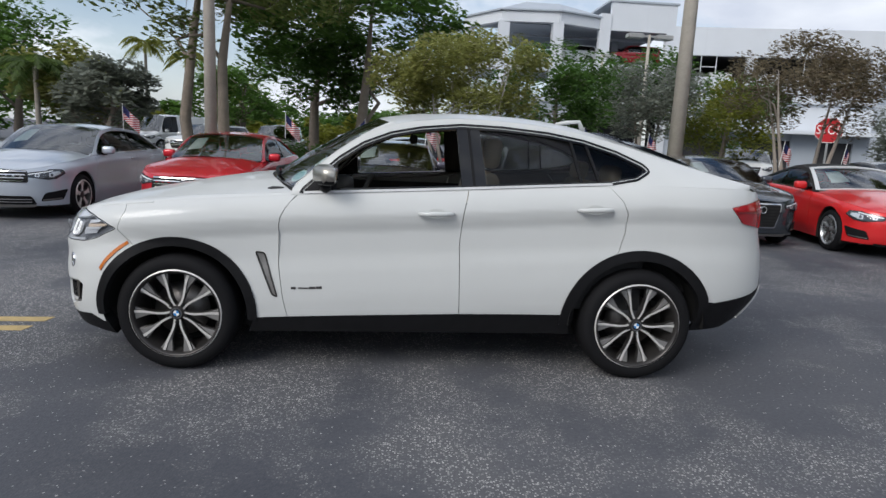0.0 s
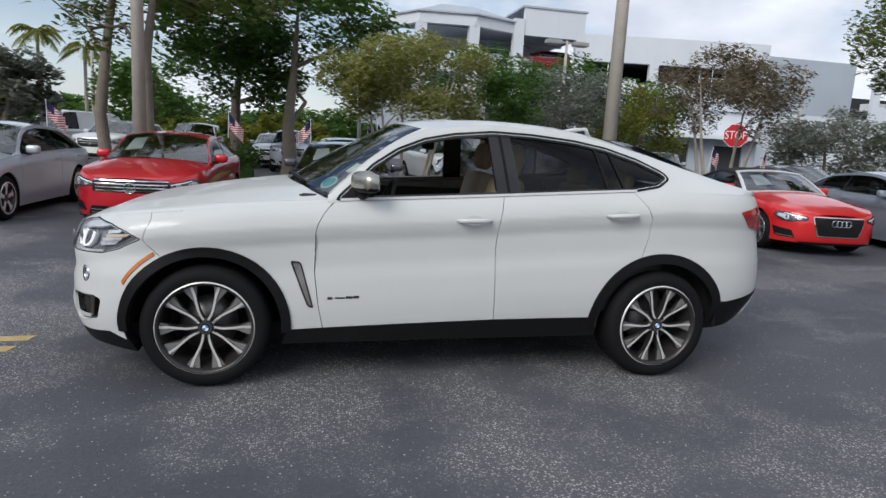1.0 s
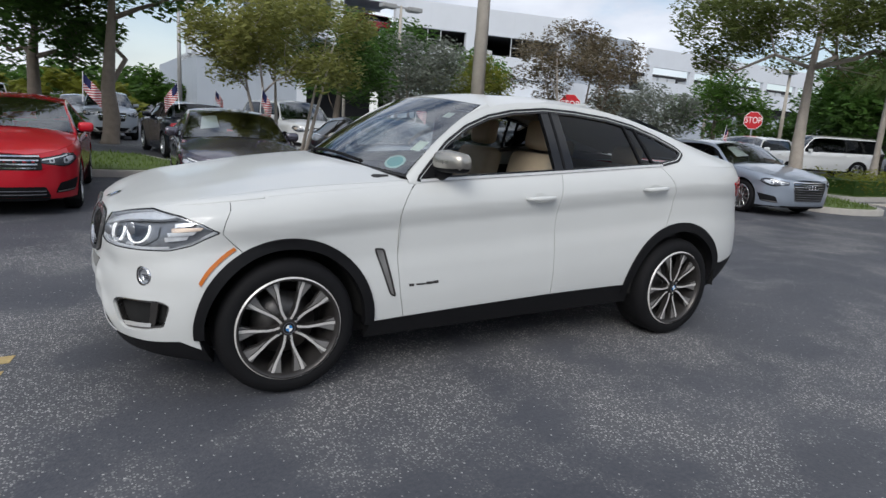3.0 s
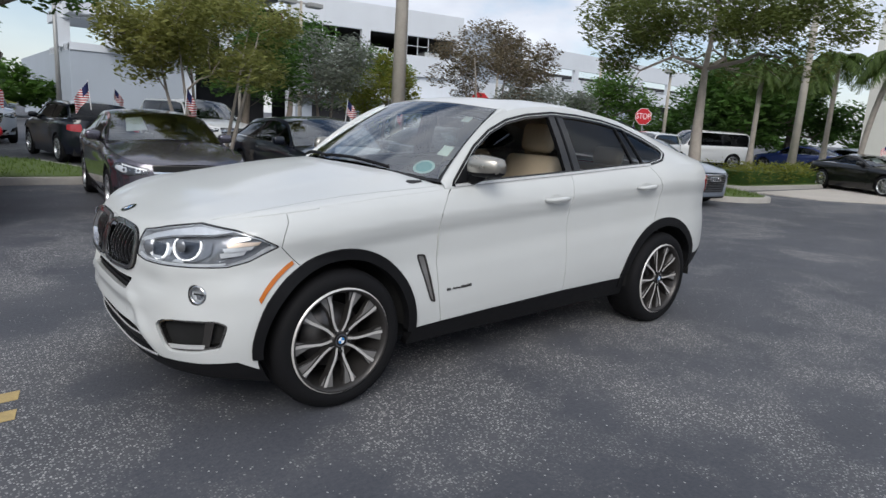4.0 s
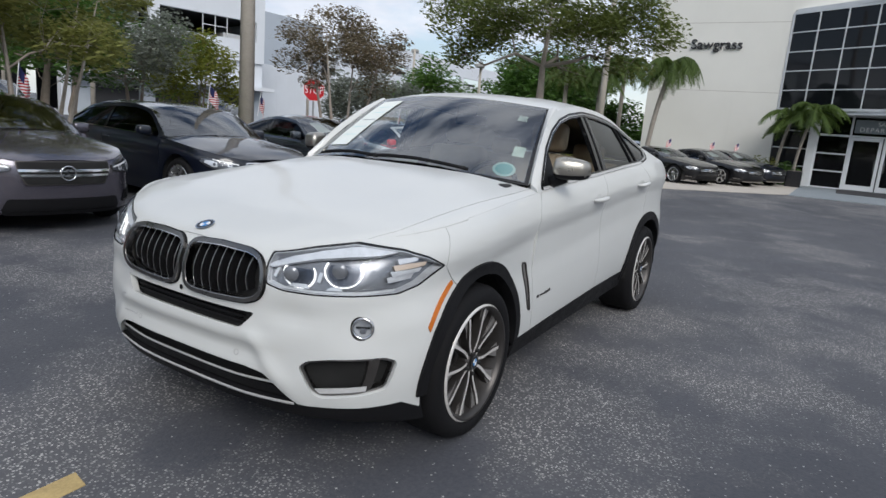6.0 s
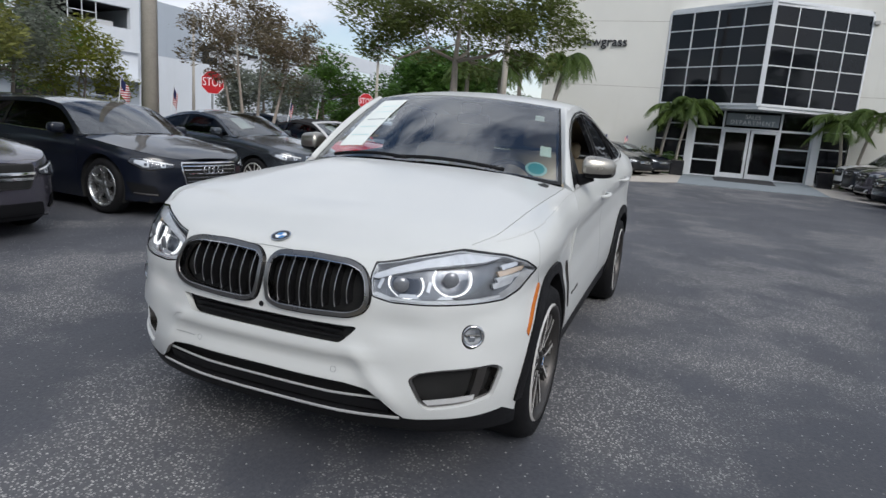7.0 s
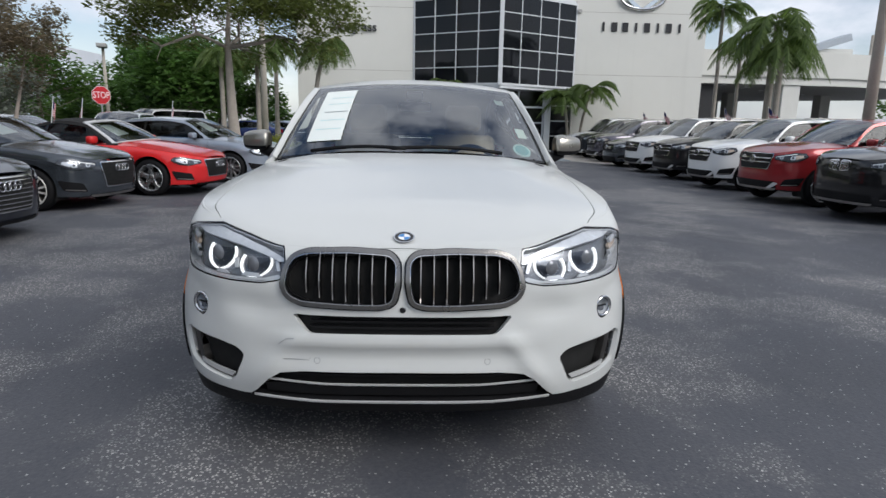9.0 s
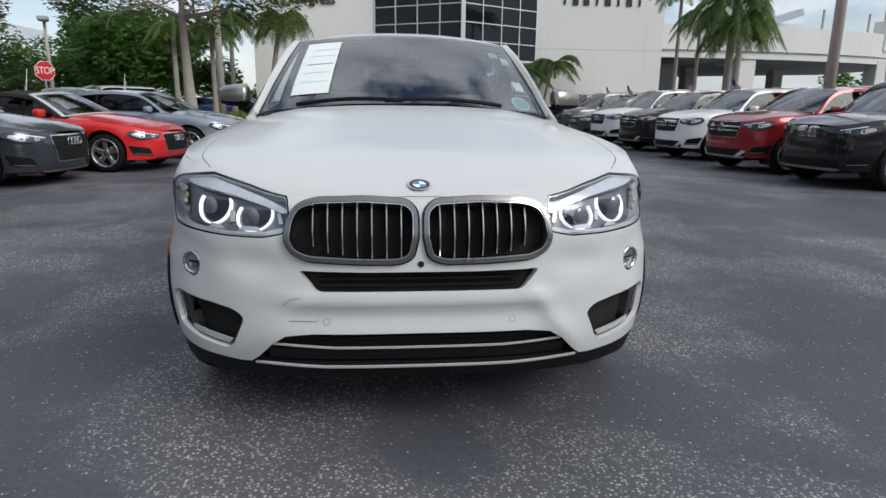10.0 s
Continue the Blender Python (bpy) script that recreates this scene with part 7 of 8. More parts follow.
        surf_part("window_bar", car, p, [], side, 0.06, "plastic_black", off=-0.003, depth=0.02, both=True)
    scr = lambda p, q: H.screen(p, q, "ws")
    surf_part("windscreen", car, [(-0.975, 0.02), (0.975, 0.02), (0.985, 0.985), (-0.985, 0.985)], [], scr, 0.07, "glass_screen", "tinted windscreen reflecting the sky", c=(0, 0, 0.4))
    rim = [(-1.0, 0.0), (1.0, 0.0), (1.0, 1.0), (-1.0, 1.0)]
    surf_part("windscreen_seal", car, rim, [[(-0.972, 0.035), (0.972, 0.035), (0.972, 0.975), (-0.972, 0.975)]], scr, 0.06, "trim_gloss_black", off=-0.003, depth=0.02, c=(0, 0, 0.4))
    surf_part("rear_screen", car, rim, [], lambda p, q: H.screen(p, q, "rw"), 0.1, "glass_dark", off=0.004, c=(0, 0, 0.4))
    # front pillars between windscreen and side glass
    vs, fs = [], []
    for t in np.linspace(0, 1, 14):
        a0 = H.screen(np.array(1.0), np.array(t), "ws")
        x2 = -0.755 + (-0.14 + 0.755) * t
        b0 = np.array((x2, float(H.ry(x2)), float(H.rz(x2))))
        for k in np.linspace(0, 1, 5):
            q = a0 * (1 - k) + b0 * k
            q = q + np.array((-0.010, 0.012, 0.012)) * math.sin(math.pi * k)
            vs.append((q[0], -q[1], q[2]))
    for i in range(13):
        for k in range(4):
            fs.append((i * 5 + k, i * 5 + k + 1, i * 5 + k + 6, i * 5 + k + 5))
    piece("front_pillar", mesh_of("front_pillar", vs, fs, "paint_white"), car)
    piece("front_pillar", mesh_of("front_pillar", [(p, -q, r) for p, q, r in vs], [f[::-1] for f in fs], "paint_white"), car)
    # cowl and wipers
    vs, fs = [], []
    for k, q in enumerate(np.linspace(-0.9, 0.9, 21)):
        vs += [(-1.052 + 0.27 * q * q, 0.85 * q, 1.195 - 0.06 * q * q), (-0.992 + 0.27 * q * q, 0.83 * q, 1.195 - 0.05 * q * q)]
        if k:
            fs.append((2 * k - 2, 2 * k, 2 * k + 1, 2 * k - 1))
    piece("cowl", mesh_of("cowl", vs, fs, "plastic_black"), car)
    for q0, q1 in ((-0.64, 0.14), (0.04, 0.72)):
        pts = []
        for t in np.linspace(0, 1, 12):
            aa = q0 + (q1 - q0) * t
            w = H.screen(np.array(aa), np.array(0.035 + 0.025 * math.sin(math.pi * t)), "ws")
            pts.append((w[0] - 0.022, w[1], w[2] + 0.012))
        vs, fs = tube(pts, 0.011, 6)
        piece("wiper", mesh_of("wiper", vs, fs, "plastic_black"), car, "black wiper blade")

    # kidney grilles
    for sg in (1, -1):
        k0 = kid if sg > 0 else neg(kid)
        ring = surf_part("grille_frame", car, grow(k0, 0.003), [grow(k0, -0.012)], band, 0.03, "grille_ring", "bronze-grey metal grille surround", off=0.018, depth=0.05)[0]
        surf_part("grille_seal", ring, grow(k0, 0.010), [grow(k0, 0.0035)], band, 0.03, "trim_gloss_black", off=0.004, depth=0.004)
        surf_part("grille_edge", ring, grow(k0, -0.011), [grow(k0, -0.015)], band, 0.03, "chrome", off=0.013, depth=0.03)
        surf_part("grille_back", ring, grow(k0, 0.004), [], band, 0.05, "cavity", off=-0.055)
        for i in range(7):
            y = sg * (0.066 + i * 0.0495)
            zt2 = float(np.interp(abs(y), [0.05, 0.2, 0.34, 0.395], [0.891, 0.899, 0.890, 0.870]))
            zb2 = float(np.interp(abs(y), [0.05, 0.18, 0.31, 0.37], [0.718, 0.717, 0.733, 0.757]))
            vs = []
            for z in np.linspace(zb2, zt2, 8):
                q = H.band(np.array(H.Uy(abs(y))), np.array(z), 1 if sg < 0 else -1)
                xo = float(q[0]) - 0.003 + 0.016 * ((z - zb2) / (zt2 - zb2) - 0.5) ** 2 * 4
                for dx, dy in ((0.05, -0.004), (0.006, -0.0035), (0.0, -0.002), (0.0, 0.002), (0.006, 0.0035), (0.05, 0.004)):
                    vs.append((xo + dx, -y + dy, z))
            fs = [(r * 6 + k, r * 6 + k + 1, r * 6 + k + 7, r * 6 + k + 6) for r in range(7) for k in range(5)]
            fm = [0, 0, 1, 0, 0] * 7
            piece("grille_slat", mesh_of("grille_slat", vs, fs, ["trim_gloss_black", "satin_metal"], smooth=False, face_mats=fm), ring, "black slat with a bright front edge")
    # middle and lower openings
    surf_part("middle_grille", car, grow(nose(mid_g), 0.006), [], band, 0.05, "cavity", off=-0.045)
    for z in (0.622, 0.643):
        p = nose([(-0.33, z - 0.004), (0.33, z - 0.004), (0.34, z + 0.004), (-0.34, z + 0.004)])
        surf_part("grille_bar", car, p, [], band, 0.05, "plastic_black", off=-0.022, depth=0.02)
    surf_part("lower_grille", car, nose([(-0.64, 0.25), (0.64, 0.25), (0.53, 0.43), (0.45, 0.48), (-0.45, 0.48), (-0.53, 0.43)]), [], band, 0.05, "cavity", off=-0.06)
    for z, y0, mt, th, off in ((0.418, 0.46, "plastic_black", 0.005, -0.03), (0.434, 0.44, "plastic_black", 0.004, -0.03), (0.384, 0.490, "blade_silver", 0.0034, -0.012), (0.350, 0.515, "plastic_black", 0.022, -0.02), (0.312, 0.56, "blade_silver", 0.0042, 0.004)):
        p = nose([(-y0 - 0.01, z - th + (0.012 if mt != "plastic_black" else 0)), (-y0 * 0.6, z - th), (y0 * 0.6, z - th), (y0 + 0.01, z - th + (0.012 if mt != "plastic_black" else 0)), (y0 + 0.01, z + th + (0.012 if mt != "plastic_black" else 0)), (y0 * 0.6, z + th), (-y0 * 0.6, z + th), (-y0 - 0.01, z + th + (0.012 if mt != "plastic_black" else 0))])
        surf_part("intake_bar", car, p, [], band, 0.05, mt, off=off, depth=0.02 if mt == "plastic_black" else 0.006)
    # corner vents and fog lamps
    for sg in (1, -1):
        sd = (lambda p: p) if sg > 0 else neg
        v = sd(vent)
        body = surf_part("corner_vent", car, grow(v, 0.006), [], band, 0.05, "cavity", "black corner vent with a bright frame", off=-0.05)[0]
        surf_part("vent_frame", body, grow(v, -0.003), [grow(v, -0.013)], band, 0.04, "grille_ring", off=-0.016, depth=0.03)
        blade = sd(nose([(0.652, 0.400), (0.668, 0.381), (0.812, 0.402), (0.814, 0.422), (0.700, 0.408), (0.662, 0.402)]))
        surf_part("vent_blade", body, blade, [], band, 0.04, "blade_silver", "bright metal blade", off=-0.012, depth=0.006)
        post = sd(nose([(0.800, 0.405), (0.828, 0.412), (0.845, 0.540), (0.818, 0.535)]))
        surf_part("vent_post", body, post, [], band, 0.04, "rim_dark", off=-0.018, depth=0.03)
        fq = H.band(np.array((H.Uy(FY) - 0.02, H.Uy(FY), H.Uy(FY) + 0.02)), np.array((FZ,) * 3))
        fturn = 0.75 * (math.degrees(math.atan2(float(fq[2, 1] - fq[0, 1]), float(fq[2, 0] - fq[0, 0]))) + 90)
        fpose = pose(float(fq[1, 0]) + 0.004, sg * float(fq[1, 1]), FZ, 0, 0, -90 + sg * fturn)
        surf_part("fog_surround", car, sd(grow(fog, 0.003)), [sd(grow(fog, -0.003))], band, 0.02, "rim_dark", off=-0.002, depth=0.04)
        v, f = lathe([(0.034, 0.0), (0.037, -0.005), (0.043, -0.006), (0.0462, 0.002), (0.0462, 0.05)], 30)
        f0 = piece("fog_lamp", mesh_of("fog_lamp", v, f, "chrome"), car, "round fog lamp with chrome rim", fpose)
        v, f = lathe([(0.001, 0.030), (0.022, 0.024), (0.035, 0.004)], 26)
        piece("fog_reflector", mesh_of("fog_reflector", v, f, "lamp_silver"), f0)
        part("fog_bulb", box_bm(-0.028, 0.028, 0.006, 0.016, -0.003, 0.004, 0.002), "trim_gloss_black", f0)
        part("fog_shade", box_bm(-0.012, 0.012, 0.004, 0.020, -0.022, 0.0, 0.004), "lamp_bezel", f0)
        v, f = lathe([(0.001, -0.004), (0.018, -0.0035), (0.035, 0.0)], 26)
        piece("fog_lens", mesh_of("fog_lens", v, f, "lamp_lens"), f0)
        # headlamp: housing, two ringed projectors, brow, lens
        h = sd(hl)
        lamp = surf_part("headlight", car, grow(h, 0.004), [], band, 0.05, "lamp_bezel", "clear headlight with two lit rings", off=-0.045)[0]
        surf_part("headlight_rim", lamp, grow(h, 0.003), [grow(h, -0.004)], band, 0.04, "trim_gloss_black", off=-0.001, depth=0.008)
        surf_part("headlight_wall", lamp, grow(h, -0.002), [grow(h, -0.007)], band, 0.04, "lamp_silver", off=-0.006, depth=0.04)
        inner = sd([(H.Uy(0.440), 0.806), (H.Uy(0.52), 0.797), (H.Uy(0.64), 0.802), (H.Uy(0.78), 0.812), (H.Uy(0.83), 0.850), (H.Uy(0.825), 0.920), (H.Uy(0.66), 0.920), (H.Uy(0.50), 0.882), (H.Uy(0.44), 0.866)])
        surf_part("headlight_mask", lamp, rounded(inner, 0.015, 2), [], band, 0.04, "lamp_bezel", off=-0.038)
        for cxx, czz, rr in ((H.Uy(0.735), 0.882, 0.065), (H.Uy(0.578), 0.858, 0.056)):
            c2 = cxx * sg
            # lit rings, open under the brow
            def arcs(r, n=26):
                return [(c2 + r * 1.27 * math.cos(t), czz + r * math.sin(t)) for t in np.linspace(math.pi - 0.52, 2 * math.pi + 0.52, n)]
            surf_part("light_ring", lamp, arcs(rr) + arcs(rr - 0.0045)[::-1], [], band, 0.03, "lamp_ring", "lit white ring", off=-0.024, depth=0.012)
            surf_part("projector_bezel", lamp, arcs(rr - 0.012), [], band, 0.03, "lamp_cup", off=-0.034)
            vs, fs = lathe([(0.001, -0.008), (0.014, -0.007), (0.025, -0.003), (0.030, 0.002)], 24)
            q = H.band(np.array(abs(c2)), np.array(czz - 0.004), -1 if sg > 0 else 1)
            piece("projector", mesh_of("projector", vs, fs, "lamp_bezel"), lamp, "", pose(float(q[0]) + 0.028, float(q[1]) * 0.985, czz - 0.004, 0, 0, -90 + sg * 28))
        brow = sd([(H.Uy(0.447), 0.868), (H.Uy(0.475), 0.886), (H.Uy(0.55), 0.917), (H.Uy(0.65), 0.948), (H.Uy(0.74), 0.970), (X(-2.13, 0.93), 0.976), (X(-2.03, 0.92), 0.960), (X(-2.10, 0.92), 0.944), (H.Uy(0.74), 0.934), (H.Uy(0.65), 0.919), (H.Uy(0.55), 0.891), (H.Uy(0.475), 0.866)])
        surf_part("headlight_brow", lamp, brow, [], band, 0.03, "lamp_silver", off=-0.012, depth=0.02)
        lower = sd([(H.Uy(0.45), 0.808), (H.Uy(0.50), 0.792), (H.Uy(0.64), 0.790), (X(-2.17, 0.85), 0.796), (X(-2.05, 0.85), 0.806), (X(-2.05, 0.85), 0.816), (X(-2.17, 0.85), 0.806), (H.Uy(0.64), 0.800), (H.Uy(0.52), 0.803), (H.Uy(0.47), 0.818)])
        surf_part("headlight_sill", lamp, lower, [], band, 0.03, "lamp_silver", off=-0.014, depth=0.015)
        for ya, yb in ((0.535, 0.62), (0.675, 0.735)):
            surf_part("headlight_tray", lamp, sd([(H.Uy(ya), 0.805), (H.Uy(yb), 0.805), (H.Uy(yb - 0.01), 0.822), (H.Uy(ya + 0.02), 0.820)]), [], band, 0.03, "lamp_silver", off=-0.022, depth=0.01)
        for k in range(4):
            z3 = 0.836 + 0.025 * k
            xa, xb = -2.075 + 0.010 * k, -1.965 + 0.030 * min(k, 2) - (0.05 if k == 3 else 0)
            refl = sd([(X(xa, 0.85), z3), (X(xb, 0.88), z3 + 0.012), (X(xb + 0.01, 0.88), z3 + 0.032), (X(xa + 0.004, 0.9), z3 + 0.022)])
            surf_part("corner_reflector", lamp, refl, [], band, 0.05, "lamp_silver" if k != 2 else "lamp_amber_dim", off=-0.026 + 0.006 * (k % 2), depth=0.012)
        for ya, yb in ((0.470, 0.500), (0.646, 0.668)):
            surf_part("headlight_fin", lamp, sd([(H.Uy(ya), 0.835), (H.Uy(ya + 0.012), 0.832), (H.Uy(yb), 0.870), (H.Uy(yb - 0.012), 0.872)]), [], band, 0.03, "lamp_silver", off=-0.024, depth=0.01)
        surf_part("headlight_lens", lamp, grow(h, -0.001), [], band, 0.04, "lamp_lens", "clear lens", off=0.0)
        # parking sensor, side marker
        q = H.Uy(0.315) * sg
        surf_part("parking_sensor", car, ring_pts(q, 0.490, 0.0125, 16), [ring_pts(q, 0.490, 0.010, 16)], band, 0.02, "galvanised", off=0.001)
        mk = [(X(-AX) + 0.534 * math.cos(t), WR + 0.534 * math.sin(t)) for t in np.linspace(2.13, 2.58, 12)] + [(X(-AX) + 0.514 * math.cos(t), WR + 0.514 * math.sin(t)) for t in np.linspace(2.60, 2.13, 12)]
        mk = sd(mk)
        surf_part("side_marker", car, mk, [], band, 0.03, "lamp_amber", "amber side marker", off=0.006, depth=0.015)
    surf_part("front_sensor", car, ring_pts(0.0, 0.698, 0.011, 16), [], band, 0.02, "trim_gloss_black", off=0.004)
    # tow cover outline on the bumper
    for ya, za, yb, zb in ((0.455, 0.553, 0.425, 0.578), (0.425, 0.578, 0.392, 0.582), (0.44, 0.495, 0.345, 0.490), (0.345, 0.490, 0.34, 0.502)):
        p = [(-H.Uy(ya), za - 0.0015), (-H.Uy(yb), zb - 0.0015), (-H.Uy(yb), zb + 0.0015), (-H.Uy(ya), za + 0.0015)]
        surf_part("tow_cover_gap", car, p, [], band, 0.05, "galvanised", off=0.001)
    # flank details
    for vent_side in surf_part("wing_vent", car, grow(wv, 0.003), [], band, 0.04, "cavity", "dark wing vent", off=-0.02, both=True):
        pass
    surf_part("wing_vent_trim", car, grow(wv, 0.002), [grow(wv, -0.007)], band, 0.03, "rim_dark", off=0.004, depth=0.03, both=True)
    surf_part("wing_vent_blade", car, grow(wv, -0.005), [], band, 0.03, "rim_grey", off=-0.002, both=True)
    surf_part("tail_lamp", car, grow(tl, -0.002), [], band, 0.04, "lamp_red", "red tail lamp", off=0.008, depth=0.03, both=True)
    lb = [(X(2.06, 1.1), 1.128), (X(2.39, 1.1), 1.118), (X(2.39, 1.1), 1.134), (X(2.06, 1.1), 1.140)]
    surf_part("lamp_bar", car, lb, [], band, 0.05, "paint_red_dark", "dark red light bar", off=0.012, both=True)
    # badge as plain bars
    for k, (bx, bw) in enumerate(((-0.765, 0.030), (-0.720, 0.060), (-0.655, 0.042), (-0.610, 0.036), (-0.585, 0.008))):
        zz4 = 0.549 + k * 0.0025
        p = [(X(bx), zz4 - (0.006 if k != 1 else 0.004)), (X(bx + bw), zz4 - (0.006 if k != 1 else 0.004)), (X(bx + bw), zz4 + (0.009 if k != 1 else 0.005)), (X(bx), zz4 + (0.009 if k != 1 else 0.005))]
        surf_part("badge_bar", car, p, [], band, 0.05, "rim_dark", off=0.003, depth=0.004, both=True)
    # handles
    for xh, zh, tilt in ((0.128, 1.052, 2.0), (1.13, 1.116, 3.0)):
        for sg in (-1, 1):
            q = H.band(np.array(X(xh)), np.array(zh), sg)
            vs, fs = tube([(-0.112, 0.012 * -sg, 0), (-0.09, 0.030 * sg, 0.002), (-0.04, 0.040 * sg, 0.003), (0.04, 0.040 * sg, 0.003), (0.09, 0.030 * sg, 0.002), (0.112, 0.012 * -sg, 0)], [0.009, 0.013, 0.0155, 0.0155, 0.013, 0.009], 10)
            piece("door_handle", mesh_of("door_handle", vs, fs, "paint_white"), car, "body-colour door handle", pose(float(q[0]), float(q[1]), zh, 0, -tilt, 0))
            cup = [(X(xh) + 0.062 * math.cos(t), zh + 0.032 * math.sin(t)) for t in np.linspace(0, 2 * math.pi, 22, endpoint=False)]
            if sg < 0:
                vs2, fs2, ns2 = sheet(*flat(cup, [], 0.03), band, 0.0015)
            else:
                vs2, fs2, ns2 = mirrored(*sheet(*flat(cup, [], 0.03), band, 0.0015))
            ns2 = [tuple(np.array(n) * 0.9 + np.array((0, 0, 0.32 * (v[2] - zh) / -0.032))) for v, n in zip(vs2, ns2)]
            piece("handle_cup", mesh_of("handle_cup", vs2, fs2, "paint_white", normals=ns2), car)
    # mirrors
    for sg in (-1, 1):
        n, k = 14, 16
        vs, fs = [], []
        for i in range(n + 1):
            t = i / n                                   # from the inner end outwards
            y = 0.900 + 0.178 * t
            hz = 0.070 * (1 - (2 * t - 1) ** 4 * 0.30) * (1 - 0.22 * t)
            hx = 0.085 * (1 - 0.45 * t ** 2.2)
            if i in (0, n):
                hz *= 0.72
                hx *= 0.75
            zc2 = 1.268 - 0.006 * t
            xc3 = -0.560 + 0.05 * t ** 1.6
            for j in range(k):
                w = 2 * math.pi * j / k
                cx, cz = math.cos(w), math.sin(w)
                ex = math.copysign(abs(cx) ** 0.6, cx) * hx * (1.0 if cx < 0 else 0.62)
                ez = math.copysign(abs(cz) ** 0.62, cz) * hz
                vs.append((xc3 + ex, sg * y, zc2 + ez))
        for i in range(n):
            for j in range(k):
                q = (i * k + j, i * k + (j + 1) % k, (i + 1) * k + (j + 1) % k, (i + 1) * k + j)
                fs.append(q if sg < 0 else q[::-1])
        fs.append(tuple(range(k)) if sg > 0 else tuple(range(k))[::-1])
        fs.append(tuple(range(n * k, n * k + k))[::-1] if sg > 0 else tuple(range(n * k, n * k + k)))
        fm = [0 if (vs[f[0]][2] + vs[f[2]][2]) / 2 > 1.234 else 1 for f in fs]
        mir = piece("mirror", mesh_of("mirror", vs, fs, ["mirror_cap", "plastic_black"], face_mats=fm), car, "satin silver mirror cap over a black base")
        bm = box_bm(-0.020, 0.008, 0.945 * sg - 0.012 if sg > 0 else -1.06, 1.06 if sg > 0 else -0.933, 1.225, 1.315, 0.02)
        part("mirror_glass", bm, "chrome", mir, "mirror glass", m=pose(-0.490, 0, 0))
        vs, fs = tube([(-0.57, sg * 0.860, 1.180), (-0.565, sg * 0.90, 1.190), (-0.560, sg * 0.96, 1.212)], [0.040, 0.034, 0.028], 10)
        piece("mirror_foot", mesh_of("mirror_foot", vs, fs, "plastic_black"), mir)
        tri = [(-0.690, float(H.zs(-0.69)) + 0.026), (-0.50, float(H.zs(-0.5)) + 0.026), (-0.50, 1.36), (-0.545, 1.33)]
        surf_part("mirror_triangle", car, tri, [], lambda p, q, sg=sg: H.side(p, q, sg), 0.05, "plastic_black", off=0.0)
    # bonnet roundel
    vs, fs = [], []
    fm = []
    def disc(r0, r1, h, mat, n=32):
        k0 = len(vs)
        for i in range(n):
            w = 2 * math.pi * i / n
            for r in (r0, r1):
                vs.append((r * math.cos(w), r * math.sin(w), h))
        for i in range(n):
            j = (i + 1) % n
            fs.append((k0 + 2 * i, k0 + 2 * i + 1, k0 + 2 * j + 1, k0 + 2 * j))
            fm.append(mat(i) if callable(mat) else mat)
    disc(0.041, 0.041 + 0.0001, -0.004, 0)
    disc(0.036, 0.041, 0.006, 0)
    disc(0.024, 0.036, 0.0055, 1)
    disc(0.0225, 0.024, 0.006, 0)
    disc(0.0, 0.0225, 0.0055, lambda i: 2 if (i // 8) % 2 == 0 else 3)
    em = mesh_of("roundel", vs, fs, ["chrome", "enamel_black", "enamel_blue", "enamel_white"], smooth=False, face_mats=fm)
    ez = float(H.cap(np.array(-2.275), np.array(0.0))[2])
    piece("roundel", em, car, "round blue and white enamel badge", pose(-2.275, 0.0, ez + 0.001, 0, -21, 0))
    # windscreen papers and stickers
    surf_part("price_sheet", car, [(0.80, 0.16), (0.53, 0.16), (0.555, 0.89), (0.86, 0.89)], [], scr, 0.06, "paper_white", "white price sheet on the windscreen", off=0.005, c=(0, 0, 0.4))
    for b3, mt, th in ((0.535, "slate_apron", 0.010), (0.30, "sticker_pale", 0.008), (0.42, "sticker_pale", 0.008), (0.66, "sticker_pale", 0.008), (0.76, "sticker_pale", 0.008)):
        surf_part("printed_line", car, [(0.77, b3), (0.56, b3), (0.56, b3 + th), (0.77, b3 + th)], [], scr, 0.06, mt, off=0.0065, c=(0, 0, 0.4))
    surf_part("round_sticker", car, [(-0.835 + 0.072 * math.cos(t), 0.125 + 0.075 * math.sin(t)) for t in np.linspace(0, 6.28, 28, endpoint=False)], [], scr, 0.3, "sticker_pale", "round teal sticker on the windscreen", off=-0.006, c=(0, 0, 0.4))
    surf_part("round_sticker", car, [(-0.835 + 0.055 * math.cos(t), 0.125 + 0.057 * math.sin(t)) for t in np.linspace(0, 6.28, 28, endpoint=False)], [], scr, 0.3, "sticker_teal", off=-0.0045, c=(0, 0, 0.4))
    surf_part("sticker", car, [(-0.93, 0.28), (-0.85, 0.28), (-0.85, 0.40), (-0.93, 0.40)], [], scr, 0.3, "paper_white", "small white sticker", off=-0.006, c=(0, 0, 0.4))
    surf_part("sticker", car, [(-0.86, 0.74), (-0.78, 0.74), (-0.78, 0.82), (-0.86, 0.82)], [], scr, 0.3, "paper_white", "small white sticker", off=-0.006, c=(0, 0, 0.4))
    surf_part("dash_label", car, [(-0.08, 0.045), (-0.26, 0.045), (-0.26, 0.075), (-0.08, 0.075)], [], scr, 0.3, "paper_white", off=-0.010, c=(0, 0, 0.4))
    # cabin
    part("cabin_floor", box_bm(-1.0, 1.85, -0.78, 0.78, 0.33, 0.50), "interior_dark", car)
    part("bulkhead", box_bm(-2.1, -1.02, -0.55, 0.55, 0.25, 0.85), "cavity", car)
    part("dashboard", box_bm(-0.98, -0.52, -0.80, 0.80, 0.80, 1.165, 0.06, 3), "interior_dark", car, smooth=True)
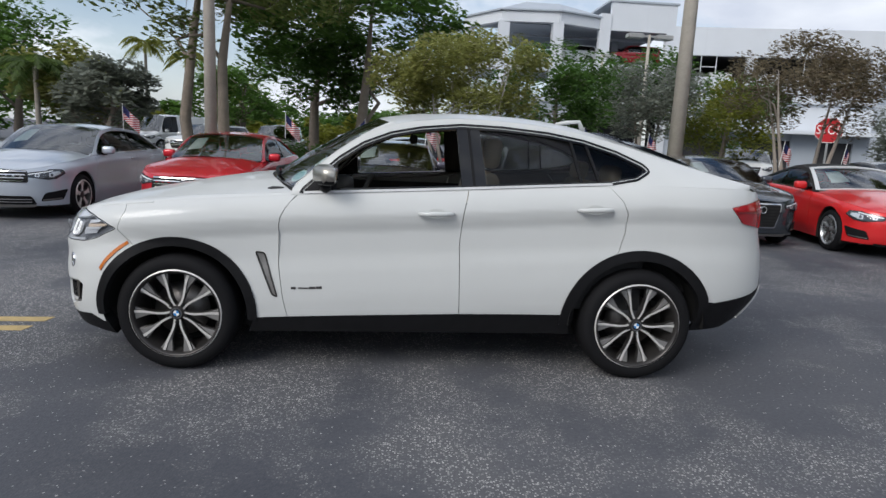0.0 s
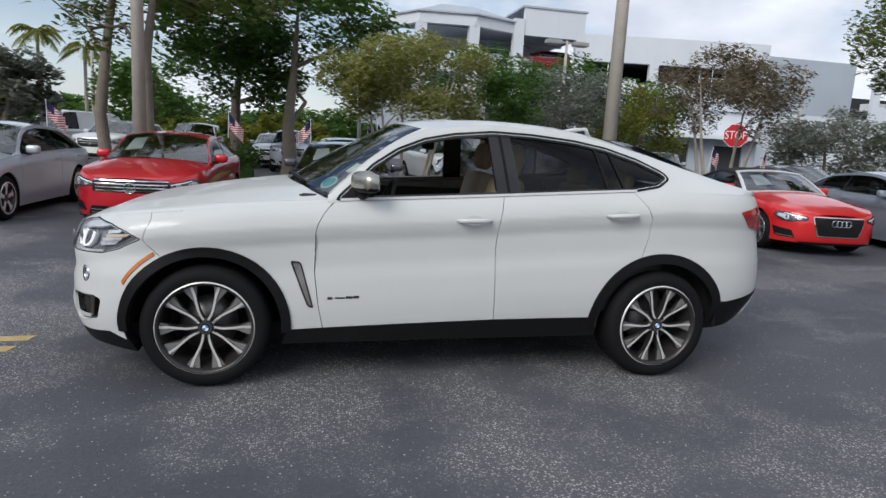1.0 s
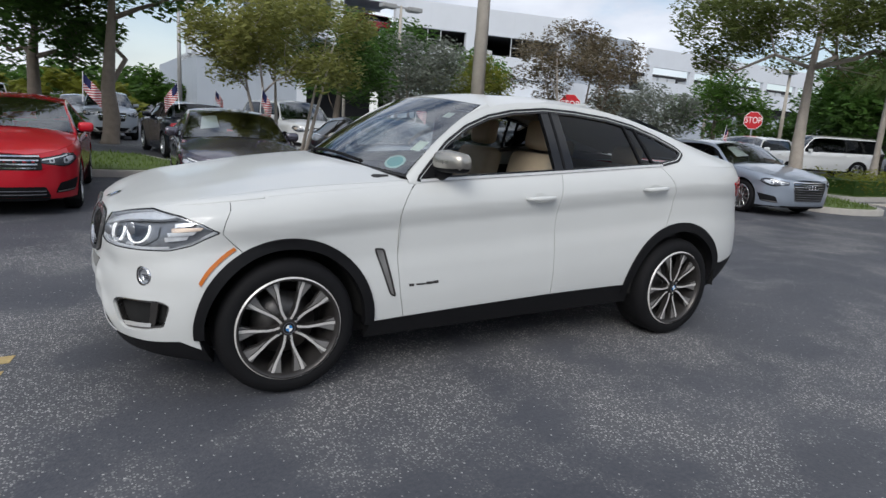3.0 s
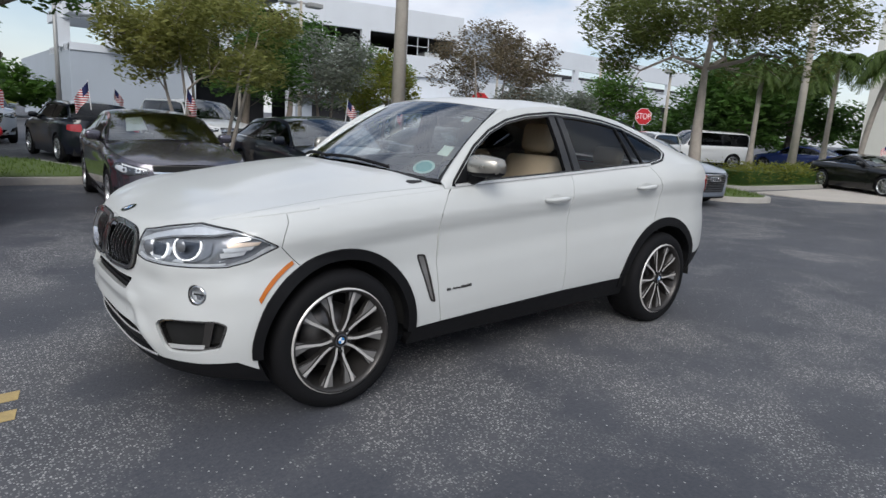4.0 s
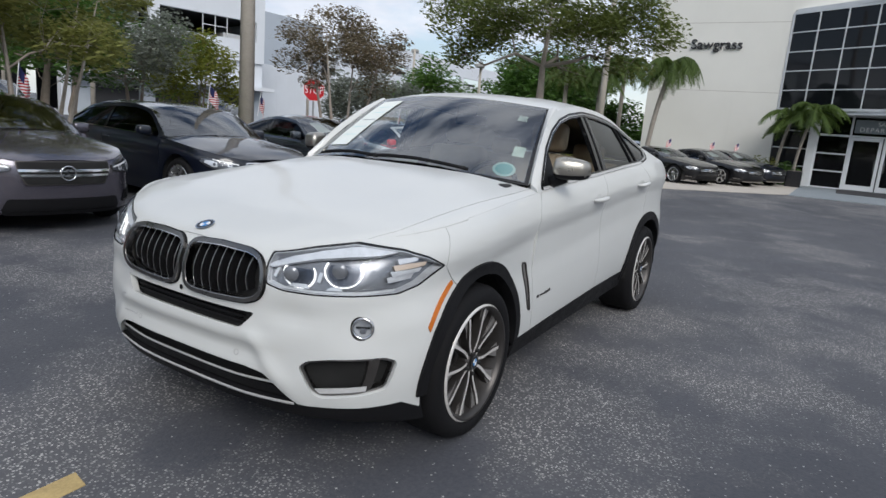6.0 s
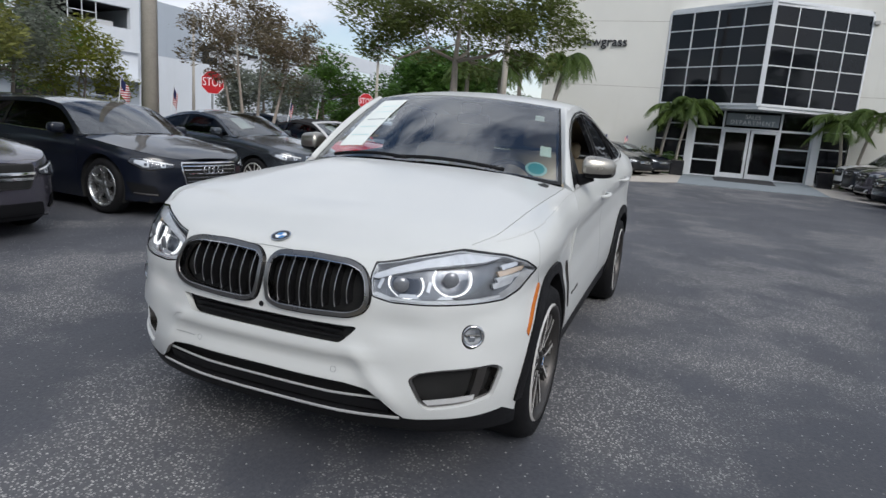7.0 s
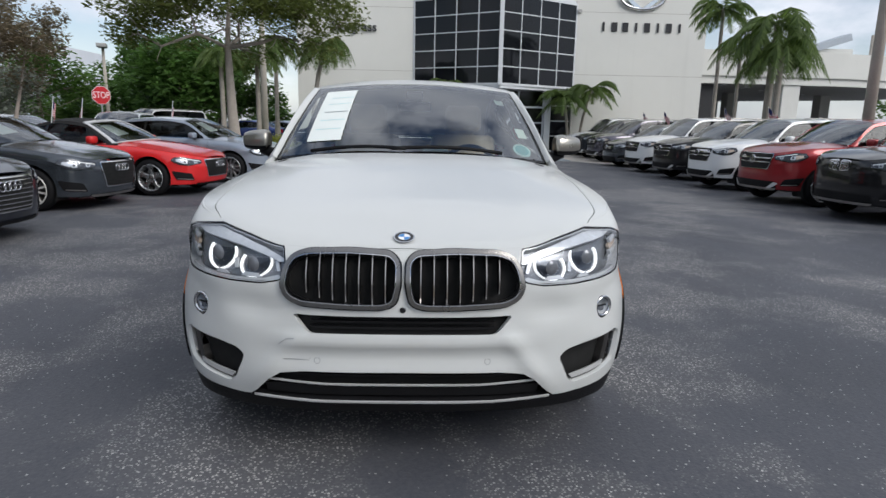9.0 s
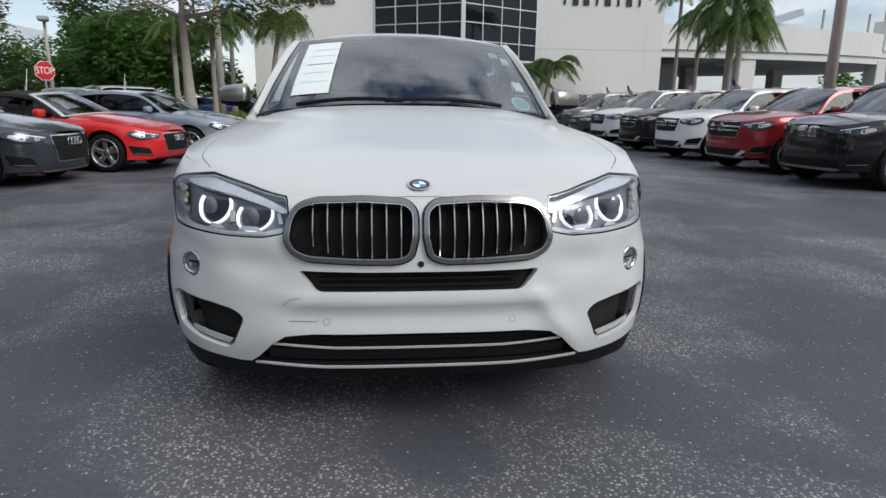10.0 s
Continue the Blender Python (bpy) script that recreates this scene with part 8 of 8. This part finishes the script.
    part("rear_deck", box_bm(1.55, 2.2, -0.72, 0.72, 0.55, 1.15), "interior_dark", car)
    for sg in (-1, 1):
        part("door_lining", box_bm(-0.70, 1.5, sg * 0.86 - 0.015, sg * 0.86 + 0.015, 0.45, 1.12), "interior_dark", car)
        seat_x = 0.36
        bm = box_bm(seat_x - 0.52, seat_x + 0.02, sg * 0.38 - 0.26, sg * 0.38 + 0.26, 0.58, 0.78, 0.07, 3)
        part("seat_cushion", bm, "seat_beige", car, "beige leather seat cushion", smooth=True)
        bm = box_bm(-0.075, 0.075, -0.26, 0.26, 0.0, 0.62, 0.065, 3)
        part("seat_back", bm, "seat_beige", car, "beige leather seat back", smooth=True, m=pose(seat_x, sg * 0.38, 0.70, 0, 14, 0))
        bm = box_bm(-0.055, 0.055, -0.145, 0.145, 0.0, 0.21, 0.05, 3)
        part("headrest", bm, "seat_beige", car, "beige headrest", smooth=True, m=pose(seat_x + 0.155, sg * 0.38, 1.325, 0, 8, 0))
        bm = box_bm(-0.05, 0.05, -0.14, 0.14, 0.0, 0.15, 0.045, 3)
        part("headrest", bm, "seat_beige", car, "beige headrest", smooth=True, m=pose(1.37, sg * 0.40, 1.235, 0, 10, 0))
    part("rear_bench", box_bm(0.85, 1.30, -0.68, 0.68, 0.58, 0.80, 0.07, 3), "seat_beige", car, "beige rear bench", smooth=True)
    part("rear_bench_back", box_bm(-0.07, 0.07, -0.68, 0.68, 0.0, 0.56, 0.06, 3), "seat_beige", car, smooth=True, m=pose(1.25, 0, 0.70, 0, 16, 0))
    # steering wheel
    pts = [(-0.38 + 0.07 * math.cos(t), -0.38 + 0.185 * math.sin(t), 1.075 + 0.165 * math.cos(t)) for t in np.linspace(0, 2 * math.pi, 28, endpoint=False)]
    vs, fs = tube(pts, 0.016, 8, closed=True)
    piece("steering_wheel", mesh_of("steering_wheel", vs, fs, "interior_dark"), car, "black steering wheel")
    part("mirror_inside", box_bm(-0.03, 0.03, -0.12, 0.12, -0.035, 0.035, 0.02), "interior_dark", car, m=pose(-0.02, 0, 1.50))
    part("mirror_pod", box_bm(-0.06, 0.06, -0.06, 0.06, -0.03, 0.04, 0.02), "interior_dark", car, m=pose(-0.08, 0, 1.565))
    # roof lining
    xs = np.linspace(0.0, 2.2, 20)
    yr = H.ry(xs) - 0.03
    poly = [(float(p), float(q)) for p, q in zip(xs, yr)] + [(float(p), -float(q)) for p, q in zip(xs[::-1], yr[::-1])]
    surf_part("roof_lining", car, poly, [], H.top, 0.12, "headliner", "pale cloth headliner", off=-0.035)
    # roof aerial
    vs, fs = tube([(1.06, 0, 1.665), (1.15, 0, 1.680), (1.24, 0, 1.690), (1.27, 0, 1.62)], [0.010, 0.016, 0.014, 0.024], 8)
    piece("roof_aerial", mesh_of("roof_aerial", vs, fs, "paint_white"), car, "white fin aerial")
    # underside and wheel housings
    part("underbody", box_bm(-2.0, 1.75, -0.70, 0.70, 0.22, 0.33), "cavity", car)
    for xa in (-AX, AX):
        for sg in (-1, 1):
            vs, fs = [], []
            for t in np.linspace(-0.02, math.pi + 0.02, 26):
                for y in (0.955, 0.58):
                    vs.append((xa + 0.452 * math.cos(t), sg * y, WR + 0.452 * math.sin(t)))
            for k in range(25):
                fs.append((2 * k, 2 * k + 2, 2 * k + 3, 2 * k + 1))
            fs.append(tuple(range(1, 52, 2)))
            piece("wheel_housing", mesh_of("wheel_housing", vs, fs, "cavity"), car)
    # wheels, with enamel caps
    fw, rw2 = wheel_set(0.372, 0.279, 0.275, "vee"), wheel_set(0.372, 0.279, 0.30, "vee")
    capm = mesh_of("wheel_cap", [(p * 0.80, -0.001 - r * 0.8, q * 0.80) for p, q, r in vs0(em)], fs0(em), ["chrome", "enamel_black", "enamel_blue", "enamel_white"], smooth=False, face_mats=[p.material_index for p in em.polygons])
    bolts = []
    for k in range(5):
        w = math.radians(-90 + 72 * k)
        v, f = lathe([(0.001, 0.004), (0.009, 0.004), (0.009, 0.02)], 10)
        bolts.append((0.058 * math.cos(w), 0.058 * math.sin(w)))
    bm2 = mesh_of("wheel_bolt", v, f, "cavity")
    for data, x, hw in ((fw, -AX, 0.1375), (rw2, AX, 0.150)):
        for sg in (-1, 1):
            yc = (0.978 if x < 0 else 0.980) - hw
            w = piece("wheel", data[1][1], car, "alloy wheel with forked machined spokes", pose(x, sg * yc, 0.370, 0, 0, 0 if sg < 0 else 180))
            for i, (nm, me, lb) in enumerate(data):
                if i != 1:
                    piece(nm, me, w, lb)
            piece("wheel_cap", capm, w, "blue and white hub cap", pose(0, -hw + 0.022, 0))
            for bx, bz in bolts:
                piece("wheel_bolt", bm2, w, "", pose(bx, -hw + 0.014, bz))
    # shorter nose and longer tail
    def slide(x):
        return 0.060 * min(1.0, max(0.0, (-1.88 - x) / 0.50)) + 0.052 * min(1.0, max(0.0, (x - 1.97) / 0.45))
    for ob in car.children_recursive:
        q = ob.matrix_basis.translation
        if q.length > 1e-6:
            if ob.parent == car:
                q = q.copy()
                q.x += slide(q.x)
                ob.matrix_basis.translation = q
        elif ob.parent == car or (ob.parent.parent == car and ob.parent.matrix_basis.translation.length < 1e-6):
            for v in ob.data.vertices:
                v.co.x += slide(v.co.x)
    return car


def vs0(me):
    return [tuple(v.co) for v in me.vertices]


def fs0(me):
    return [tuple(p.vertices) for p in me.polygons]


simple("lamp_bezel", (0.19, 0.20, 0.22), 0.20, 0.4, 0.2, 24)
simple("lamp_cup", (0.06, 0.07, 0.09), 0.20, 0.4, 0.1)
simple("mirror_cap", (0.40, 0.38, 0.34), 0.30, 0.9, 0.06)
hero_car()


# ---- the parked cars ----
def stand(ax, ay, wb, turn):
    """Pose that puts the middle of a car's front axle at ax, ay. turn: degrees about z; 90 faces -y, -90 faces +y."""
    a = radians(turn)
    return pose(ax + wb / 2 * math.cos(a), ay + wb / 2 * math.sin(a), 0, 0, 0, turn)


SEDAN = (4.72, 1.83, 1.46, 2.72, 0.90, 0.335)
MID = (4.63, 1.78, 1.43, 2.70, 0.87, 0.33)
BIG = (5.13, 1.95, 1.46, 2.99, 0.93, 0.36)
SUV = (4.68, 1.90, 1.66, 2.87, 0.85, 0.365)
SUVL = (4.90, 1.95, 1.76, 2.93, 0.88, 0.375)

parked_car("saloon_car", "silver saloon with chrome grille bars parked in a row", "sedan", (4.87, 1.83, 1.48, 2.80, 0.93, 0.335), "paint_silver", stand(-6.20, 5.75, 2.80, 89), "wide", "five", "rim_machined", group="north row of cars")
parked_car("saloon_car", "bright red saloon with chrome grille bars and a price sheet", "sedan", (4.70, 1.80, 1.46, 2.69, 0.90, 0.33), "paint_red", stand(-3.33, 5.68, 2.69, 87.5), "wide", "ten", "rim_silver", group="north row of cars")
parked_car("saloon_car", "dark grey saloon coupe with a wide two-bar grille", "sedan", MID, "paint_grey", stand(-0.39, 5.45, 2.70, 86), "bars", "five", "rim_silver", group="north row of cars")
parked_car("saloon_car", "long black saloon with a tall chrome barred grille", "sedan", BIG, "paint_blue_black", stand(2.44, 5.42, 2.99, 86), "deep", "five", "rim_silver", group="north row of cars", paper=False)
parked_car("saloon_car", "dark slate grey compact saloon with a black grille", "sedan", (4.46, 1.80, 1.42, 2.64, 0.86, 0.32), "paint_slate", stand(5.62, 5.62, 2.64, 84), "deep", "ten", "rim_machined", group="north row of cars")
parked_car("convertible_car", "bright red convertible with a black fabric roof", "coupe", (4.63, 1.85, 1.38, 2.75, 0.88, 0.335), "paint_red_bright", stand(7.78, 4.78, 2.75, 82), "deep", "five", "rim_silver", top="soft_top", group="north row of cars")
parked_car("saloon_car", "silver-blue saloon with a barred grille at the row's end", "sedan", (4.93, 1.87, 1.46, 2.91, 0.91, 0.34), "paint_steel", stand(10.50, 4.15, 2.91, 81), "deep", "ten", "rim_silver", group="north row of cars")

# south row, facing the lane
row = [
    ("sport_utility_car", "black sport utility car with a twin chrome grille", "suv", SUVL, "paint_black", 5.30, -7.55, "twin", "five", "rim_silver"),
    ("sport_utility_car", "dark red sport utility car with a bright skid plate", "suv", SUV, "paint_red_dark", 7.60, -7.35, "bars", "five", "rim_silver"),
    ("sport_utility_car", "white boxy sport utility car with dark cladding", "suv", (4.63, 1.84, 1.69, 2.83, 0.86, 0.36), "paint_white2", 10.35, -7.45, "bars", "five", "rim_silver"),
    ("sport_utility_car", "black sport utility car with a chrome grille", "suv", SUV, "paint_black", 13.05, -7.55, "bars", "five", "rim_silver"),
    ("sport_utility_car", "white sport utility car with a chrome grille", "suv", SUVL, "paint_white2", 15.70, -7.60, "bars", "five", "rim_silver"),
    ("hatchback_car", "grey crossover parked in the row", "hatch", (4.42, 1.83, 1.55, 2.7, 0.85, 0.34), "paint_slate", 18.45, -7.60, "bars", "five", "rim_silver"),
    ("sport_utility_car", "dark grey sport utility car parked in the row", "suv", SUVL, "paint_grey", 21.1, -7.7, "bars", "ten", "rim_silver"),
    ("sport_utility_car", "black sport utility car near the entrance", "suv", SUVL, "paint_blue_black", 23.8, -7.8, "bars", "ten", "rim_silver"),
    ("sport_utility_car", "white large sport utility car beside the entrance", "suv", (5.1, 2.0, 1.85, 3.0, 0.9, 0.38), "paint_white2", 26.4, -8.0, "bars", "ten", "rim_silver"),
]
for nm, lb, kd, dm, col, ax, ay, gr, st, fc in row:
    parked_car(nm, lb, kd, dm, col, stand(ax, ay, dm[3], -84), gr, st, fc, group="south row of cars", paper=False, roof_rails=kd == "suv")

# before the showroom
parked_car("sports_car", "black low sports coupe on the pale paving", "coupe", (4.48, 1.92, 1.31, 2.62, 0.90, 0.345), "paint_black", stand(21.35, 2.45, 2.62, 62), "bars", "ten", "rim_silver", group="showroom cars")
parked_car("sports_car", "black muscle coupe on the pale paving", "coupe", (4.78, 1.90, 1.35, 2.81, 0.95, 0.35), "paint_black", stand(23.7, 1.15, 2.81, 62), "bars", "five", "rim_machined", group="showroom cars")
parked_car("sports_car", "dark coupe beside the shrubs", "coupe", (4.72, 1.88, 1.36, 2.78, 0.93, 0.35), "paint_blue_black", stand(26.0, 0.5, 2.78, 62), "bars", "five", "rim_machined", group="showroom cars")

# farther rows
B = dict(group="far rows of cars", paper=False, step=0.14)
parked_car("sport_utility_car", "silver older sport utility car facing the lane", "suv", (4.40, 1.76, 1.68, 2.56, 0.82, 0.345), "paint_silver", stand(-1.65, 21.3, 2.56, 92), "bars", "five", **B)
parked_car("sport_utility_car", "tan sport utility car facing the lane", "suv", (4.7, 1.85, 1.75, 2.8, 0.85, 0.36), "paint_tan", stand(-5.4, 21.0, 2.8, 92), "bars", "five", **B)
parked_car("van", "white delivery van in the far row", "van", (5.2, 1.95, 2.1, 3.1, 0.85, 0.36), "paint_white2", stand(-14.2, 31.0, 3.1, 62), "bars", "five", category="van", **B)
parked_car("sport_utility_car", "white car in the far row", "suv", SUV, "paint_white2", stand(-8.4, 20.5, 2.87, 80), "bars", "five", **B)
parked_car("hatchback_car", "dark blue hatchback with red tail lamps seen from behind", "hatch", (4.42, 1.83, 1.50, 2.7, 0.85, 0.34), "paint_blue_black", stand(-0.05, 16.8, 2.7, -84), "bars", "five", **B)
parked_car("hatchback_car", "white hatchback in the far row", "hatch", (4.2, 1.78, 1.5, 2.6, 0.8, 0.33), "paint_white2", stand(-2.6, 24.0, 2.6, 90), "bars", "five", **B)
parked_car("sport_utility_car", "white sport utility car behind the small tree", "suv", SUVL, "paint_white2", stand(3.9, 15.6, 2.93, 100), "bars", "five", **B)
parked_car("saloon_car", "dark saloon in the second row", "sedan", SEDAN, "paint_black", stand(7.4, 14.2, 2.72, 88), "bars", "five", **B)
parked_car("sport_utility_car", "white car beyond the second row", "suv", SUV, "paint_white2", stand(13.9, 20.0, 2.87, 60), "bars", "five", **B)
parked_car("saloon_car", "black saloon behind the row", "sedan", SEDAN, "paint_black", stand(12.6, 9.6, 2.72, 80), "bars", "five", **B)
parked_car("sport_utility_car", "large white sport utility car seen from the rear quarter", "suv", (5.3, 2.03, 1.92, 3.07, 0.95, 0.39), "paint_white2", stand(27.2, 14.6, 3.07, -32), "bars", "five", roof_rails=True, **B)
parked_car("saloon_car", "dark blue saloon beyond the hedge", "sedan", SEDAN, "paint_blue", stand(32.8, 11.6, 2.72, -100), "bars", "five", **B)
parked_car("saloon_car", "silver saloon beyond the hedge", "sedan", SEDAN, "paint_silver", stand(36.5, 10.6, 2.72, -100), "bars", "five", **B)
parked_car("sport_utility_car", "white car beyond the lawn", "suv", SUV, "paint_white2", stand(18.5, 11.2, 2.87, 10), "bars", "five", **B)
# upper decks
up = parked_car("sport_utility_car", "white sport utility car on the garage deck", "suv", SUV, "paint_white2", pose(13.6, 49.6, 8.15, 0, 0, 5), "bars", "five", **B)
up = parked_car("sport_utility_car", "dark red sport utility car on the garage deck", "suv", SUVL, "paint_red_dark", pose(18.7, 49.0, 8.15, 0, 0, 4), "bars", "five", **B)
up = parked_car("saloon_car", "silver car on the ramp bridge", "sedan", SEDAN, "paint_silver", pose(38.3, -31.6, 4.75, 0, 0, 100), "bars", "five", **B)


# ---- small flags on the cars ----
def flag_cloth():
    m, nt, b = node_mat("flag_cloth")
    uv = nt.nodes.new("ShaderNodeTexCoord").outputs["Object"]
    sp = nt.nodes.new("ShaderNodeSeparateXYZ")
    nt.links.new(uv, sp.inputs["Vector"])
    w = nt.nodes.new("ShaderNodeMath")
    w.operation = "MULTIPLY"
    w.inputs[1].default_value = 13 / 0.26 / 2
    nt.links.new(sp.outputs["Z"], w.inputs[0])
    fr = nt.nodes.new("ShaderNodeMath")
    fr.operation = "FRACT"
    nt.links.new(w.outputs["Value"], fr.inputs[0])
    c = ramp(nt, fr.outputs["Value"], [(0.49, (0.45, 0.02, 0.03)), (0.51, (0.75, 0.74, 0.72))])
    nt.links.new(c, b.inputs["Base Color"])
    b.inputs["Roughness"].default_value = 0.8


flag_cloth()
simple("flag_blue", (0.015, 0.02, 0.09), 0.8, 0, 0.1)
simple("soft_top_flag_pole", (0.7, 0.7, 0.7), 0.5)


def small_flag(x, y, z, turn, hang=0.0, lean=8):
    f = thing("window_flag", "small striped flag on a white plastic stick", "flag", "window flags", m=pose(x, y, z, lean, 0, turn))
    part("stick", cyl_bm(0.008, 0.006, -0.02, 0.46, 6), "soft_top_flag_pole", f)
    n = 10
    def cloth(x0, x1, z0, z1, off):
        vs, fs = [], []
        for i in range(n + 1):
            t = i / n
            xx = x0 + (x1 - x0) * t
            yy = 0.022 * math.sin(9 * xx / 0.4) * min(1, 4 * xx + 0.2) + off
            dz = -hang * xx
            vs += [(xx * (1 - 0.3 * hang), yy, z0 + dz), (xx * (1 - 0.3 * hang), yy, z1 + dz)]
            if i:
                fs.append((2 * i - 2, 2 * i, 2 * i + 1, 2 * i - 1))
        return vs, fs
    vs, fs = cloth(0.005, 0.36, 0.18, 0.44, 0)
    piece("cloth", mesh_of("cloth", vs, fs, "flag_cloth"), f, "red and white striped cloth")
    for off in (-0.004, 0.004):
        vs, fs = cloth(0.005, 0.15, 0.30, 0.44, off)
        piece("canton", mesh_of("canton", vs, fs, "flag_blue"), f, "dark blue corner")


for x, y, z, t, hg in ((-5.35, 7.4, 1.42, 20, 0.8), (-2.40, 7.6, 1.40, 15, 0.8), (0.30, 7.3, 1.38, 25, 0.9), (-0.9, 8.3, 1.38, 200, 0.8), (3.35, 7.3, 1.40, 10, 0.7), (4.75, 7.6, 1.36, 20, 0.8), (6.95, 6.6, 1.30, 20, 0.6), (11.3, 6.2, 1.38, 15, 0.8), (8.3, 6.8, 1.32, 30, 0.9), (6.9, -9.3, 1.58, 200, 0.6), (12.2, -9.3, 1.56, 200, 0.7), (14.9, -9.4, 1.62, 190, 0.8), (20.4, -9.6, 1.62, 200, 0.8), (23.1, -9.7, 1.64, 200, 0.8), (22.9, 3.6, 1.22, 150, 0.5), (25.2, 2.3, 1.25, 150, 0.5), (27.3, 1.6, 1.28, 150, 0.5), (-7.4, 20.6, 1.5, 10, 0.6), (0.75, 14.6, 1.42, 20, 0.8)):
    small_flag(x, y, z, t, hg)
